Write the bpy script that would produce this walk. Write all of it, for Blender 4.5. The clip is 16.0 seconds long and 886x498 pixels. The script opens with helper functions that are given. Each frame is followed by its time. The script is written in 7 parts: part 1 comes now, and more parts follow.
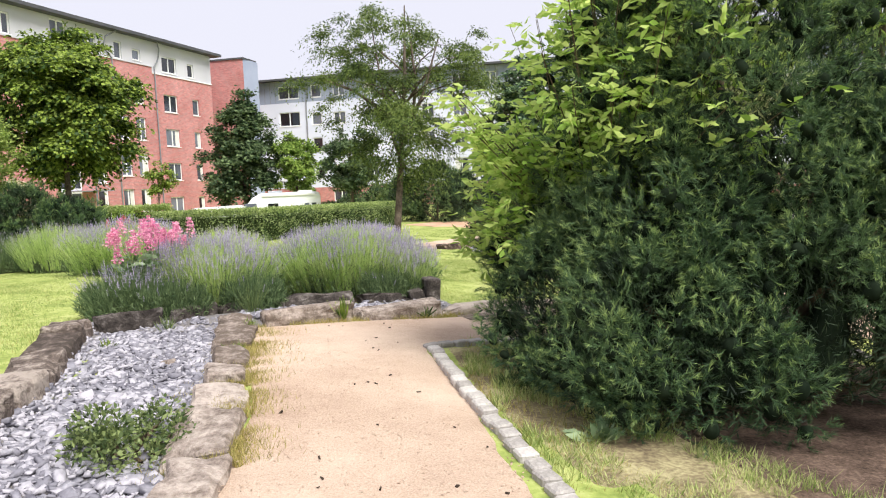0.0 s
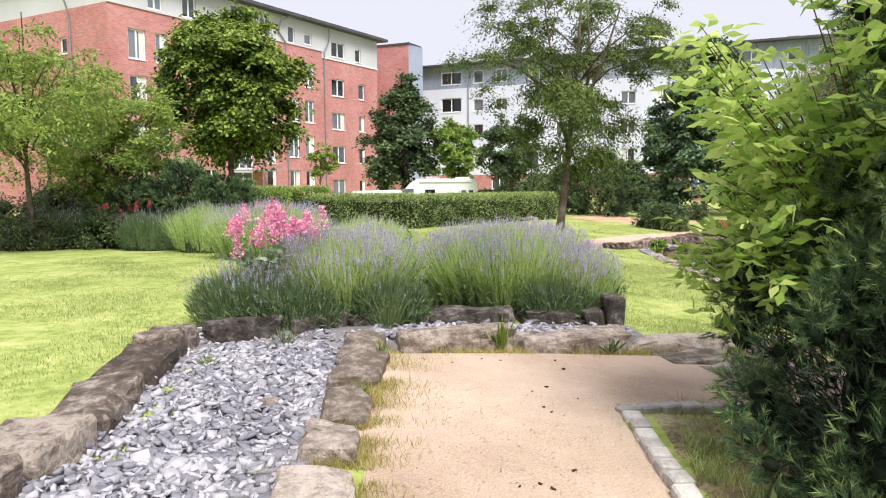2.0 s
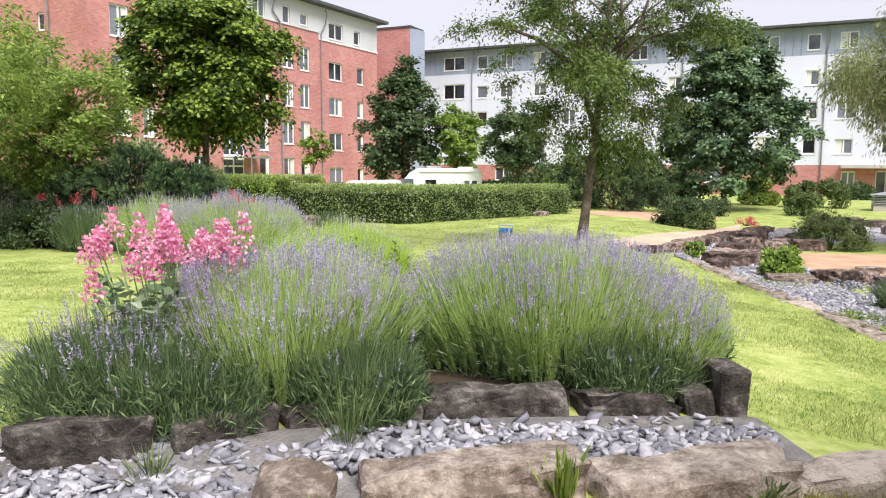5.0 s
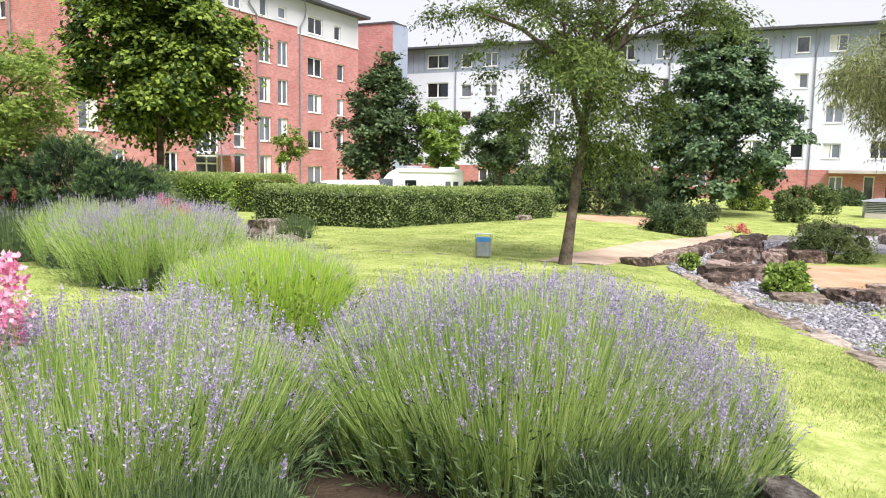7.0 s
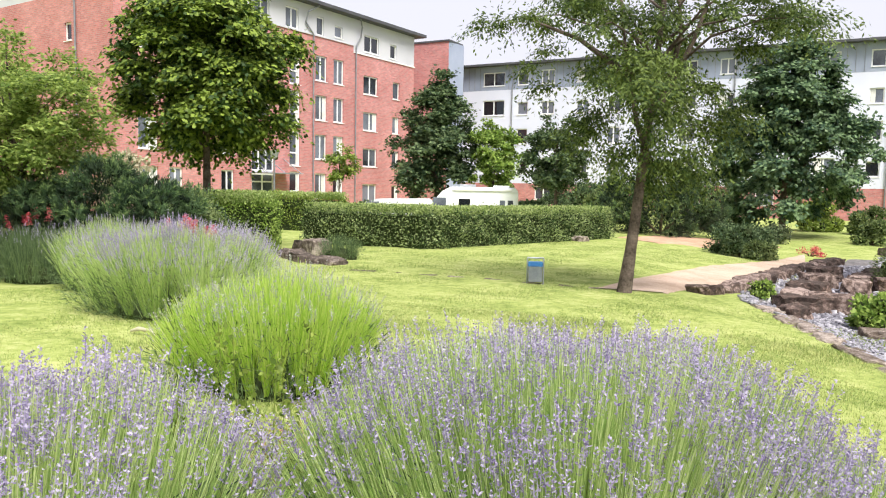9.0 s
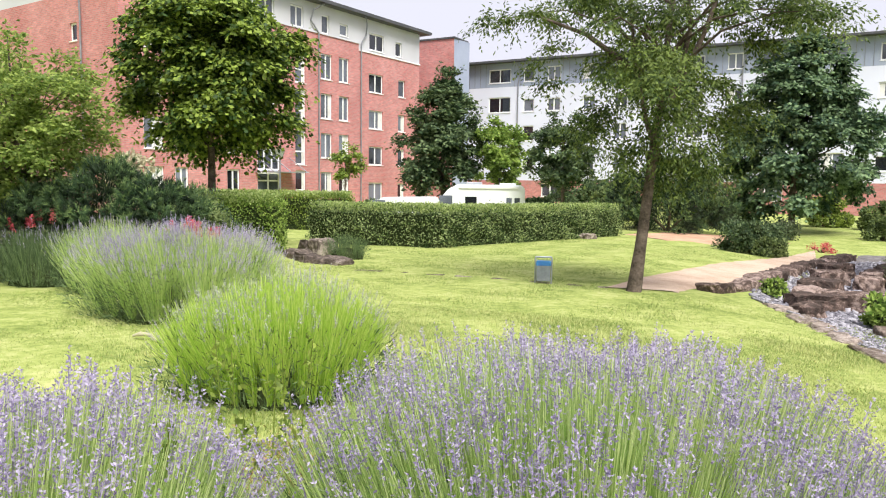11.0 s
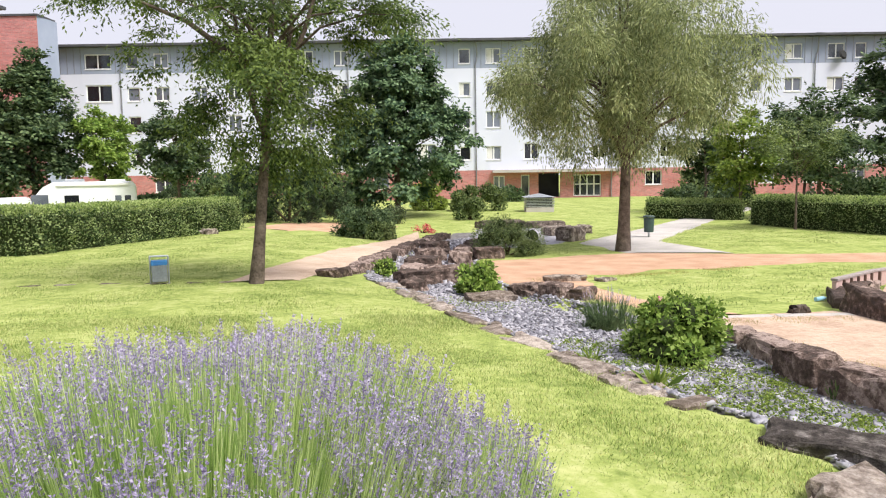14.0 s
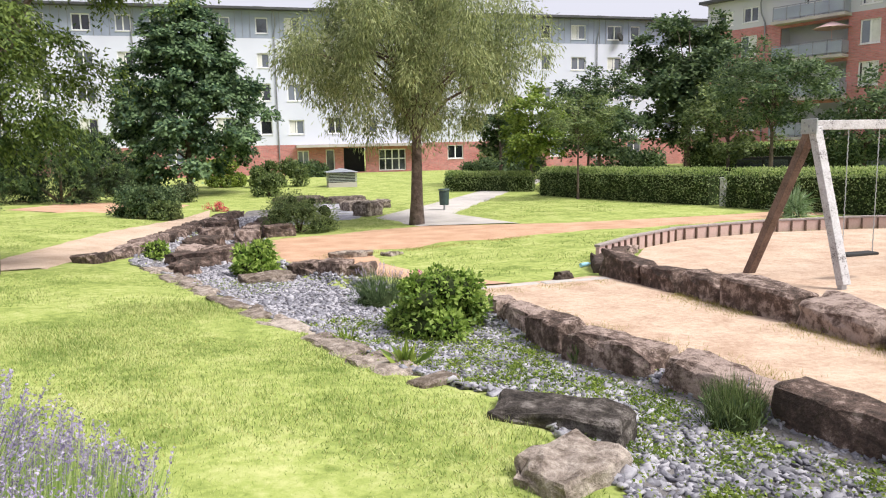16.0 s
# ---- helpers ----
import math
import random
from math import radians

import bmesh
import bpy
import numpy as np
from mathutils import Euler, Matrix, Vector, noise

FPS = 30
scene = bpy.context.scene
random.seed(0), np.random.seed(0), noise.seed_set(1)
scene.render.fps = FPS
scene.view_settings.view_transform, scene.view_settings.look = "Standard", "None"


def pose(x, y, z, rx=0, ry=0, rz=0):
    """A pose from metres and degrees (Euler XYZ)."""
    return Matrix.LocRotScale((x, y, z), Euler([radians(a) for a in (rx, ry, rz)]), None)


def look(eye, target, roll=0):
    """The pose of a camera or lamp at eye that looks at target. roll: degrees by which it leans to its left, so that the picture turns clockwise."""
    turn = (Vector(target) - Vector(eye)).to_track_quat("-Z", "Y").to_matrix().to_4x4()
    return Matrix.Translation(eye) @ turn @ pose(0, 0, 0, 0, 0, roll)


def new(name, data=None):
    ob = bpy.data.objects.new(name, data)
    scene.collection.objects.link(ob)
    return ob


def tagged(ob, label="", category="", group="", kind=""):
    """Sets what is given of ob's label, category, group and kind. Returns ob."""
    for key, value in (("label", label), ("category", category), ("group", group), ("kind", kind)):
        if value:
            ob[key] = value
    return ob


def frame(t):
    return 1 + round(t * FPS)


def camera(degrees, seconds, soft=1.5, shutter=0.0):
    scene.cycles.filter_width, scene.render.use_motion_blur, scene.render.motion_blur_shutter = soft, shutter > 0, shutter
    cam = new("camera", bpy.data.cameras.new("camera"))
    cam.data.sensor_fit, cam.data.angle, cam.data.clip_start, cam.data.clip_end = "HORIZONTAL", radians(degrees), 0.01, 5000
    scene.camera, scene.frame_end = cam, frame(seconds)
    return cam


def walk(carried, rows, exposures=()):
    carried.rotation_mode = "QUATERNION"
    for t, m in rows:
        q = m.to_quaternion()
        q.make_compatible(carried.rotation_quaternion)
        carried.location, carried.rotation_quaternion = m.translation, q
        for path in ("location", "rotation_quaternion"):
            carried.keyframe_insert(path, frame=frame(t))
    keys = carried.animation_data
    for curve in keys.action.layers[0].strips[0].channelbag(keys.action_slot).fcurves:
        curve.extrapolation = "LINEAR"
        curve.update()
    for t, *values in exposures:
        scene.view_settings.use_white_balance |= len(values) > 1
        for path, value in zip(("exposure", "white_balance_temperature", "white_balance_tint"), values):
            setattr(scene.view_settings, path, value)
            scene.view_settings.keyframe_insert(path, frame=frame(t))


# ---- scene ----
cam = camera(62.4, 16.0, soft=1.1)
METRES, EYE, TILT, LEAN, TURN = 8.0, 1.5, 10.5, 4.2, 0.0
ROWS = [
    (0.0, 0.0, 0.0, 0.0, 0.48, -15.28, -1.74),
    (0.5, -0.0102, 0.048, -0.0154, 4.79, -16.68, -1.78),
    (1.0, -0.0173, 0.0997, -0.0223, 7.96, -16.49, -1.54),
    (1.5, -0.0211, 0.154, -0.0291, 10.95, -16.49, -1.36),
    (2.0, -0.0395, 0.2132, -0.0405, 12.84, -16.49, -1.48),
    (2.5, -0.0507, 0.2665, -0.0541, 13.88, -16.62, -1.49),
    (3.0, -0.0645, 0.3238, -0.0624, 14.64, -16.77, -1.37),
    (3.5, -0.0867, 0.3797, -0.0714, 14.66, -16.66, -1.25),
    (4.0, -0.0966, 0.4292, -0.0837, 14.65, -16.82, -1.15),
    (4.5, -0.1074, 0.4833, -0.0952, 13.83, -17.23, -1.49),
    (7.0, -0.1249, 0.7304, -0.1341, 12.06, -17.31, -2.98),
    (7.5, -0.1272, 0.7685, -0.1414, 13.15, -17.03, -2.86),
    (8.0, -0.1329, 0.8031, -0.145, 14.34, -16.32, -2.83),
    (8.5, -0.1309, 0.8263, -0.1495, 16.04, -16.11, -2.66),
    (11.0, -0.1374, 0.8592, -0.1524, 16.81, -16.31, -1.74),
    (11.5, -0.1346, 0.8624, -0.1529, 12.59, -16.5, -2.13),
    (12.0, -0.1314, 0.8657, -0.1535, 7.7, -16.51, -2.71),
    (12.5, -0.1291, 0.8648, -0.1532, 2.59, -16.3, -3.42),
    (13.0, -0.1278, 0.8629, -0.1528, -2.41, -15.89, -4.15),
    (13.5, -0.1271, 0.8616, -0.1525, -6.78, -15.47, -4.74),
    (14.0, -0.1243, 0.8617, -0.1536, -11.98, -15.03, -5.45),
    (14.5, -0.1152, 0.8652, -0.1557, -16.67, -14.9, -6.1),
    (15.0, -0.0893, 0.866, -0.1549, -20.32, -14.85, -6.51),
    (15.5, -0.0639, 0.8689, -0.1538, -23.38, -15.08, -6.82),
    (16.0, -0.0385, 0.8825, -0.1564, -26.51, -15.33, -7.33),
]
walk(cam, [(t, pose(0, 0, EYE, TILT, LEAN, TURN) @ pose(METRES * x, METRES * y, METRES * z, 90 + pitch, roll, yaw)) for t, x, y, z, yaw, pitch, roll in ROWS],
     exposures=[(0.0, 0.56), (4.5, 0.54), (7.0, 0.68), (8.5, 0.66), (11.0, 0.58), (16.0, 0.47)])

# ---- light ----
world = bpy.data.worlds.new("sky")
scene.world = world
world.use_nodes = True
wn = world.node_tree.nodes
wl = world.node_tree.links
sky = wn.new("ShaderNodeTexSky")
sky.sky_type = "NISHITA"
sky.sun_disc = False
sky.sun_elevation, sky.sun_rotation = radians(52), radians(143)
sky.dust_density = 4.0
cloud = wn.new("ShaderNodeMix")
cloud.data_type = "RGBA"
cloud.inputs[0].default_value = 0.9
scale_sky = wn.new("ShaderNodeVectorMath")
scale_sky.operation = "SCALE"
scale_sky.inputs[3].default_value = 0.1
wl.new(sky.outputs[0], scale_sky.inputs[0])
wl.new(scale_sky.outputs[0], cloud.inputs[6])
cloud.inputs[7].default_value = (0.625, 0.62, 0.70, 1)
wl.new(cloud.outputs[2], wn["Background"].inputs[0])
wn["Background"].inputs[1].default_value = 1.0
sun = new("sun", bpy.data.lights.new("sun", "SUN"))
sun.data.energy, sun.data.angle, sun.data.color = 3.9, radians(28), (1.0, 0.965, 0.91)
sun.matrix_world = look((9, -6, 20), (0, 6, 0))

# ---- materials ----


def surf(name, c1, c2, scale=3.0, rough=0.85, bump=0.0, bscale=40.0, metal=0.0, island=0.0, trans=0.0, fine=0.25, spec=0.4, each=0.0, fractal=0.5, deep=0.02, hard=0.22):
    """Two colours mixed by coarse and fine noise, with relief; island: how much each loose piece differs; trans: light let through."""
    m = bpy.data.materials.new(name)
    m.use_nodes = True
    n, l = m.node_tree.nodes, m.node_tree.links
    b = n["Principled BSDF"]
    co = n.new("ShaderNodeTexCoord")
    a = n.new("ShaderNodeTexNoise")
    a.inputs["Scale"].default_value, a.inputs["Detail"].default_value = scale, 8.0
    a.inputs["Roughness"].default_value = fractal
    l.new(co.outputs["Object"], a.inputs["Vector"])
    f = n.new("ShaderNodeTexNoise")
    f.inputs["Scale"].default_value, f.inputs["Detail"].default_value = bscale, 6.0
    f.inputs["Roughness"].default_value = fractal
    l.new(co.outputs["Object"], f.inputs["Vector"])
    add = n.new("ShaderNodeMath")
    add.operation = "MULTIPLY_ADD"
    l.new(f.outputs["Fac"], add.inputs[0])
    add.inputs[1].default_value = fine * 2
    add.inputs[2].default_value = -fine
    tot = n.new("ShaderNodeMath")
    l.new(a.outputs["Fac"], tot.inputs[0])
    l.new(add.outputs[0], tot.inputs[1])
    last = tot
    if island:
        g = n.new("ShaderNodeNewGeometry")
        o = n.new("ShaderNodeMath")
        o.operation = "MULTIPLY_ADD"
        l.new(g.outputs["Random Per Island"], o.inputs[0])
        o.inputs[1].default_value = island * 2
        l.new(last.outputs[0], o.inputs[2])
        p = n.new("ShaderNodeMath")
        p.operation = "SUBTRACT"
        l.new(o.outputs[0], p.inputs[0])
        p.inputs[1].default_value = island
        last = p
    if each:
        g = n.new("ShaderNodeObjectInfo")
        o = n.new("ShaderNodeMath")
        o.operation = "MULTIPLY_ADD"
        l.new(g.outputs["Random"], o.inputs[0])
        o.inputs[1].default_value = each * 2
        l.new(last.outputs[0], o.inputs[2])
        p = n.new("ShaderNodeMath")
        p.operation = "SUBTRACT"
        l.new(o.outputs[0], p.inputs[0])
        p.inputs[1].default_value = each
        last = p
    ramp = n.new("ShaderNodeValToRGB")
    ramp.color_ramp.elements[0].position, ramp.color_ramp.elements[1].position = 0.5 - hard, 0.5 + hard
    ramp.color_ramp.elements[0].color, ramp.color_ramp.elements[1].color = (*c1, 1), (*c2, 1)
    l.new(last.outputs[0], ramp.inputs[0])
    l.new(ramp.outputs[0], b.inputs["Base Color"])
    b.inputs["Roughness"].default_value, b.inputs["Metallic"].default_value = rough, metal
    b.inputs["Specular IOR Level"].default_value = spec
    if bump:
        bm = n.new("ShaderNodeBump")
        bm.inputs["Strength"].default_value, bm.inputs["Distance"].default_value = bump, deep
        l.new(f.outputs["Fac"], bm.inputs["Height"])
        l.new(bm.outputs[0], b.inputs["Normal"])
    if trans:
        t = n.new("ShaderNodeBsdfTranslucent")
        l.new(ramp.outputs[0], t.inputs["Color"])
        x = n.new("ShaderNodeMixShader")
        x.inputs[0].default_value = trans
        l.new(b.outputs[0], x.inputs[1])
        l.new(t.outputs[0], x.inputs[2])
        l.new(x.outputs[0], n["Material Output"].inputs["Surface"])
    return m


def three(m, mid, pos=0.5):
    """Puts a third colour into a material's ramp."""
    r = [n for n in m.node_tree.nodes if n.type == "VALTORGB"][0].color_ramp
    r.elements.new(pos).color = (*mid, 1)
    return m


def brickwork(name, c1, c2, mortar):
    m = surf(name, c1, c2, 0.6, 0.9, 0.0, 9.0)
    n, l = m.node_tree.nodes, m.node_tree.links
    b = n["Principled BSDF"]
    t = n.new("ShaderNodeTexBrick")
    t.inputs["Scale"].default_value = 1.0
    t.inputs["Brick Width"].default_value, t.inputs["Row Height"].default_value, t.inputs["Mortar Size"].default_value = 0.28, 0.1, 0.012
    uv = n.new("ShaderNodeUVMap")
    l.new(uv.outputs[0], t.inputs["Vector"])
    ramp = [k for k in n if k.type == "VALTORGB"][0]
    dark = n.new("ShaderNodeMix")
    dark.data_type, dark.blend_type = "RGBA", "MULTIPLY"
    dark.inputs[0].default_value = 1.0
    dark.inputs[7].default_value = (0.72, 0.7, 0.7, 1)
    l.new(ramp.outputs[0], dark.inputs[6])
    l.new(ramp.outputs[0], t.inputs["Color1"])
    l.new(dark.outputs[2], t.inputs["Color2"])
    t.inputs["Mortar"].default_value = (*mortar, 1)
    l.new(t.outputs["Color"], b.inputs["Base Color"])
    bm = n.new("ShaderNodeBump")
    bm.inputs["Strength"].default_value, bm.inputs["Distance"].default_value = 0.5, 0.01
    bm.invert = True
    l.new(t.outputs["Fac"], bm.inputs["Height"])
    l.new(bm.outputs[0], b.inputs["Normal"])
    return m


M_LAWN = three(surf("lawn", (0.155, 0.21, 0.05), (0.46, 0.475, 0.20), 1.3, 0.95, 0.7, 8.0, fine=0.5, spec=0.1, fractal=0.68, hard=0.25), (0.31, 0.365, 0.105))
M_BLADE = surf("grass_blade", (0.20, 0.285, 0.07), (0.58, 0.61, 0.27), 1.3, 0.8, bscale=7.0, fine=0.5, fractal=0.65, island=0.32, trans=0.35, spec=0.2)
M_DRY = surf("dry_grass", (0.24, 0.23, 0.06), (0.50, 0.42, 0.17), 2.0, 0.9, island=0.4, trans=0.3, spec=0.1)
M_SAND = three(surf("path_sand", (0.43, 0.31, 0.23), (0.68, 0.54, 0.425), 1.1, 0.95, 0.8, 90.0, fine=0.45, fractal=0.65, spec=0.1), (0.575, 0.435, 0.335))
M_REDSAND = surf("red_gravel", (0.44, 0.26, 0.17), (0.60, 0.40, 0.28), 1.5, 0.95, 0.6, 90.0, fine=0.3, spec=0.1)
M_PLAYSAND = surf("play_sand", (0.40, 0.275, 0.20), (0.62, 0.48, 0.375), 1.8, 0.95, 1.0, 16.0, fine=0.4, fractal=0.65, spec=0.1)
M_SOIL = surf("soil", (0.032, 0.024, 0.018), (0.09, 0.064, 0.048), 3.0, 0.95, 0.8, 50.0, spec=0.1)
M_LITTER = three(surf("dry_litter", (0.13, 0.10, 0.065), (0.40, 0.36, 0.20), 4.0, 0.95, 0.8, 40.0, fine=0.4, spec=0.1), (0.25, 0.21, 0.12))
M_NEEDLES = three(surf("needle_litter", (0.055, 0.04, 0.03), (0.24, 0.17, 0.13), 5.0, 0.95, 0.9, 45.0, fine=0.5, spec=0.1, fractal=0.7), (0.13, 0.09, 0.07))
M_RUST = surf("withered_stonecrop", (0.40, 0.17, 0.10), (0.62, 0.36, 0.20), 3.0, 0.9, island=0.4, trans=0.3, spec=0.1)
M_BED = surf("bed_grit", (0.12, 0.11, 0.11), (0.26, 0.245, 0.24), 5.0, 0.95, 0.8, 60.0, spec=0.1)
M_SLATE = three(surf("slate_chip", (0.20, 0.195, 0.225), (0.43, 0.415, 0.455), 2.0, 0.8, 0.3, 50.0, island=0.45, spec=0.2), (0.29, 0.285, 0.32))
M_STONE = three(surf("wall_stone", (0.075, 0.06, 0.05), (0.42, 0.36, 0.31), 2.6, 0.92, 1.0, 9.0, fine=0.45, spec=0.15, each=0.12, fractal=0.75, deep=0.06, hard=0.15), (0.17, 0.135, 0.115))
M_PALE = three(surf("pale_stone", (0.16, 0.125, 0.10), (0.56, 0.48, 0.42), 3.0, 0.92, 1.0, 9.0, fine=0.45, spec=0.15, each=0.12, fractal=0.75, deep=0.06, hard=0.15), (0.35, 0.29, 0.25))
M_REDST = three(surf("red_stone", (0.07, 0.053, 0.046), (0.42, 0.325, 0.285), 3.0, 0.92, 1.0, 9.0, fine=0.5, spec=0.15, each=0.15, fractal=0.75, deep=0.06, hard=0.15), (0.15, 0.105, 0.088))
# Dark stone; on the lavender wall the colour also carries the overhang's shade.
M_DARKST = three(surf("dark_and_shaded_stone", (0.025, 0.022, 0.02), (0.30, 0.27, 0.25), 2.6, 0.92, 1.0, 9.0, fine=0.45, spec=0.15, fractal=0.75, deep=0.06, hard=0.2), (0.085, 0.072, 0.065))
M_SETT = surf("granite_sett", (0.30, 0.28, 0.26), (0.56, 0.53, 0.50), 9.0, 0.9, 0.5, 60.0, each=0.16, spec=0.2)
M_CONC = surf("concrete", (0.40, 0.37, 0.35), (0.55, 0.51, 0.48), 1.0, 0.9, 0.3, 60.0, spec=0.2)
M_BARK = surf("bark", (0.055, 0.043, 0.035), (0.19, 0.15, 0.125), 6.0, 0.95, 1.0, 30.0, spec=0.1)
M_TWIG = surf("twig", (0.07, 0.05, 0.035), (0.16, 0.12, 0.08), 6.0, 0.95, spec=0.1)


def leafy(name, c1, c2, trans=0.35, island=0.35, rough=0.55):
    return surf(name, c1, c2, 0.9, rough, island=island, trans=trans, fine=0.1, spec=0.3)


M_LOCUST = leafy("locust_leaf", (0.045, 0.08, 0.02), (0.185, 0.25, 0.06), 0.35)
M_MAPLE = leafy("maple_leaf", (0.038, 0.08, 0.016), (0.31, 0.41, 0.07), 0.35)
M_LIME = leafy("lime_leaf", (0.11, 0.18, 0.03), (0.32, 0.40, 0.08))
M_WILLOW = leafy("willow_leaf", (0.16, 0.20, 0.085), (0.42, 0.46, 0.22), 0.35)
M_DARKTREE = leafy("dark_leaf", (0.035, 0.07, 0.03), (0.165, 0.23, 0.10), 0.3)
M_BLUETREE = leafy("deep_green_leaf", (0.038, 0.082, 0.045), (0.21, 0.31, 0.15), 0.32)
M_ROWAN = leafy("rowan_leaf", (0.14, 0.22, 0.045), (0.38, 0.47, 0.12), 0.45)
M_ELDER = leafy("elder_leaf", (0.27, 0.43, 0.075), (0.60, 0.73, 0.23), 0.6)
M_HEDGE = leafy("hedge_leaf", (0.05, 0.095, 0.03), (0.40, 0.48, 0.21), 0.35, 0.42)
M_FRESH = leafy("fresh_hedge_shoot", (0.22, 0.32, 0.08), (0.52, 0.60, 0.25), 0.45)
# Near-black colour standing in for shade deep inside hedges, bushes and lavender.
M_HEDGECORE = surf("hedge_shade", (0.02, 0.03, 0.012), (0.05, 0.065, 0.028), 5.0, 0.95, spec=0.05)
M_PINE = leafy("pine_needle", (0.036, 0.08, 0.036), (0.125, 0.20, 0.082), 0.25, 0.3)
M_PINETIP = leafy("pine_tip", (0.14, 0.22, 0.07), (0.34, 0.45, 0.16), 0.3, 0.3)
# Darker copy of the needle colour, with the pine's inner shade painted in.
M_PINEIN = leafy("shaded_inner_needle", (0.012, 0.026, 0.014), (0.04, 0.066, 0.03), 0.1, 0.3)
# Near-black for the cores that stand in for shade inside the pine.
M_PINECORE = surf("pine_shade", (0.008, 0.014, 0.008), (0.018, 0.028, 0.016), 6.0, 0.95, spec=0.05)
M_ROSE = leafy("rose_leaf", (0.12, 0.21, 0.035), (0.41, 0.54, 0.13), 0.42, 0.42)
M_SHRUB = leafy("shrub_leaf", (0.07, 0.11, 0.038), (0.24, 0.30, 0.11), 0.3)
M_GREYSHRUB = leafy("grey_shrub_leaf", (0.05, 0.07, 0.035), (0.15, 0.175, 0.085), 0.2)
M_CREAM = leafy("cream_blossom", (0.42, 0.38, 0.24), (0.72, 0.68, 0.50), 0.3)
M_LAVSTEM = leafy("lavender_stem", (0.33, 0.48, 0.14), (0.74, 0.84, 0.38), 0.6, 0.45)
M_LAVBASE = leafy("lavender_leaf", (0.05, 0.09, 0.038), (0.19, 0.265, 0.115), 0.25, 0.4)
M_LAVYOUNG = leafy("young_lavender_stem", (0.36, 0.56, 0.07), (0.74, 0.85, 0.25), 0.6, 0.45)
M_LAVBLOOM = leafy("lavender_bloom", (0.30, 0.25, 0.42), (0.66, 0.59, 0.78), 0.45, 0.4)
M_LAVPALE = leafy("pale_lavender_bud", (0.33, 0.34, 0.30), (0.55, 0.55, 0.50), 0.3, 0.45)
M_PINK = leafy("pink_bloom", (0.72, 0.20, 0.40), (0.95, 0.54, 0.68), 0.3, 0.4)
M_RED = leafy("red_bloom", (0.50, 0.05, 0.08), (0.80, 0.20, 0.22), 0.3, 0.4)
M_VALLEAF = leafy("valerian_leaf", (0.14, 0.22, 0.10), (0.33, 0.42, 0.25), 0.25)
M_BRICK = brickwork("red_brick", (0.50, 0.165, 0.155), (0.66, 0.285, 0.27), (0.40, 0.27, 0.265))
M_WHITE = surf("white_render", (0.61, 0.63, 0.75), (0.70, 0.72, 0.84), 0.25, 0.9, 0.1, 30.0, fine=0.1, spec=0.2)
M_GREY = surf("grey_render", (0.50, 0.50, 0.54), (0.60, 0.60, 0.64), 0.25, 0.9, 0.1, 30.0, fine=0.1, spec=0.2)
M_CLAD = surf("blue_grey_cladding", (0.27, 0.31, 0.42), (0.35, 0.39, 0.50), 0.5, 0.7, 0.1, 20.0, fine=0.15)
M_ROOF = surf("dark_roof_edge", (0.05, 0.052, 0.058), (0.09, 0.09, 0.10), 1.0, 0.6)
M_FRAME = surf("white_window_frame", (0.72, 0.72, 0.72), (0.82, 0.82, 0.82), 2.0, 0.4)
M_ZINC = surf("zinc_pipe", (0.22, 0.23, 0.25), (0.33, 0.34, 0.36), 3.0, 0.45, metal=0.6)
M_DARK = surf("dark_opening", (0.012, 0.012, 0.013), (0.03, 0.03, 0.03), 1.0, 0.8)
M_CURTAIN = surf("curtain", (0.55, 0.55, 0.52), (0.74, 0.73, 0.70), 2.0, 0.9)
M_VAN = surf("white_car_paint", (0.76, 0.78, 0.80), (0.83, 0.85, 0.87), 0.5, 0.25)
M_BLACKCAR = surf("black_car_paint", (0.012, 0.012, 0.014), (0.025, 0.025, 0.028), 0.5, 0.2)
M_SILVERCAR = surf("silver_car_paint", (0.30, 0.31, 0.32), (0.40, 0.41, 0.42), 0.5, 0.25, metal=0.5)
M_PANEL = surf("balcony_panel", (0.26, 0.29, 0.36), (0.36, 0.39, 0.46), 0.8, 0.3)
M_TYRE = surf("tyre_rubber", (0.012, 0.012, 0.012), (0.03, 0.03, 0.03), 6.0, 0.8)
M_WOOD = surf("grey_weathered_wood", (0.20, 0.16, 0.15), (0.42, 0.37, 0.36), 3.0, 0.85, 0.5, 40.0, fine=0.4)
M_SILVERWOOD = three(surf("weathered_silver_wood", (0.13, 0.11, 0.11), (0.62, 0.61, 0.63), 5.0, 0.75, 0.6, 45.0, fine=0.5, fractal=0.7), (0.46, 0.45, 0.46), 0.42)
M_BROWNWOOD = surf("brown_weathered_wood", (0.10, 0.065, 0.05), (0.22, 0.15, 0.12), 3.0, 0.85, 0.5, 40.0, fine=0.4)
M_METAL = surf("galvanised_steel", (0.36, 0.38, 0.41), (0.52, 0.54, 0.57), 5.0, 0.45, metal=0.7)
M_BLUE = surf("blue_plastic_bag", (0.02, 0.10, 0.32), (0.06, 0.24, 0.52), 8.0, 0.35)
M_BINGREY = surf("grey_sheet_metal", (0.17, 0.19, 0.22), (0.27, 0.29, 0.32), 5.0, 0.5, metal=0.3)
M_BINGREEN = surf("dark_green_metal", (0.03, 0.055, 0.05), (0.06, 0.09, 0.085), 5.0, 0.5)
M_RUBBER = surf("black_rubber", (0.01, 0.01, 0.01), (0.03, 0.03, 0.03), 5.0, 0.6)


def glass(name):
    # Bluish base colour, varied by pane, paints in the sky's reflection.
    m = surf(name, (0.012, 0.014, 0.018), (0.17, 0.19, 0.235), 0.4, 0.06, spec=0.8, each=0.35)
    return m


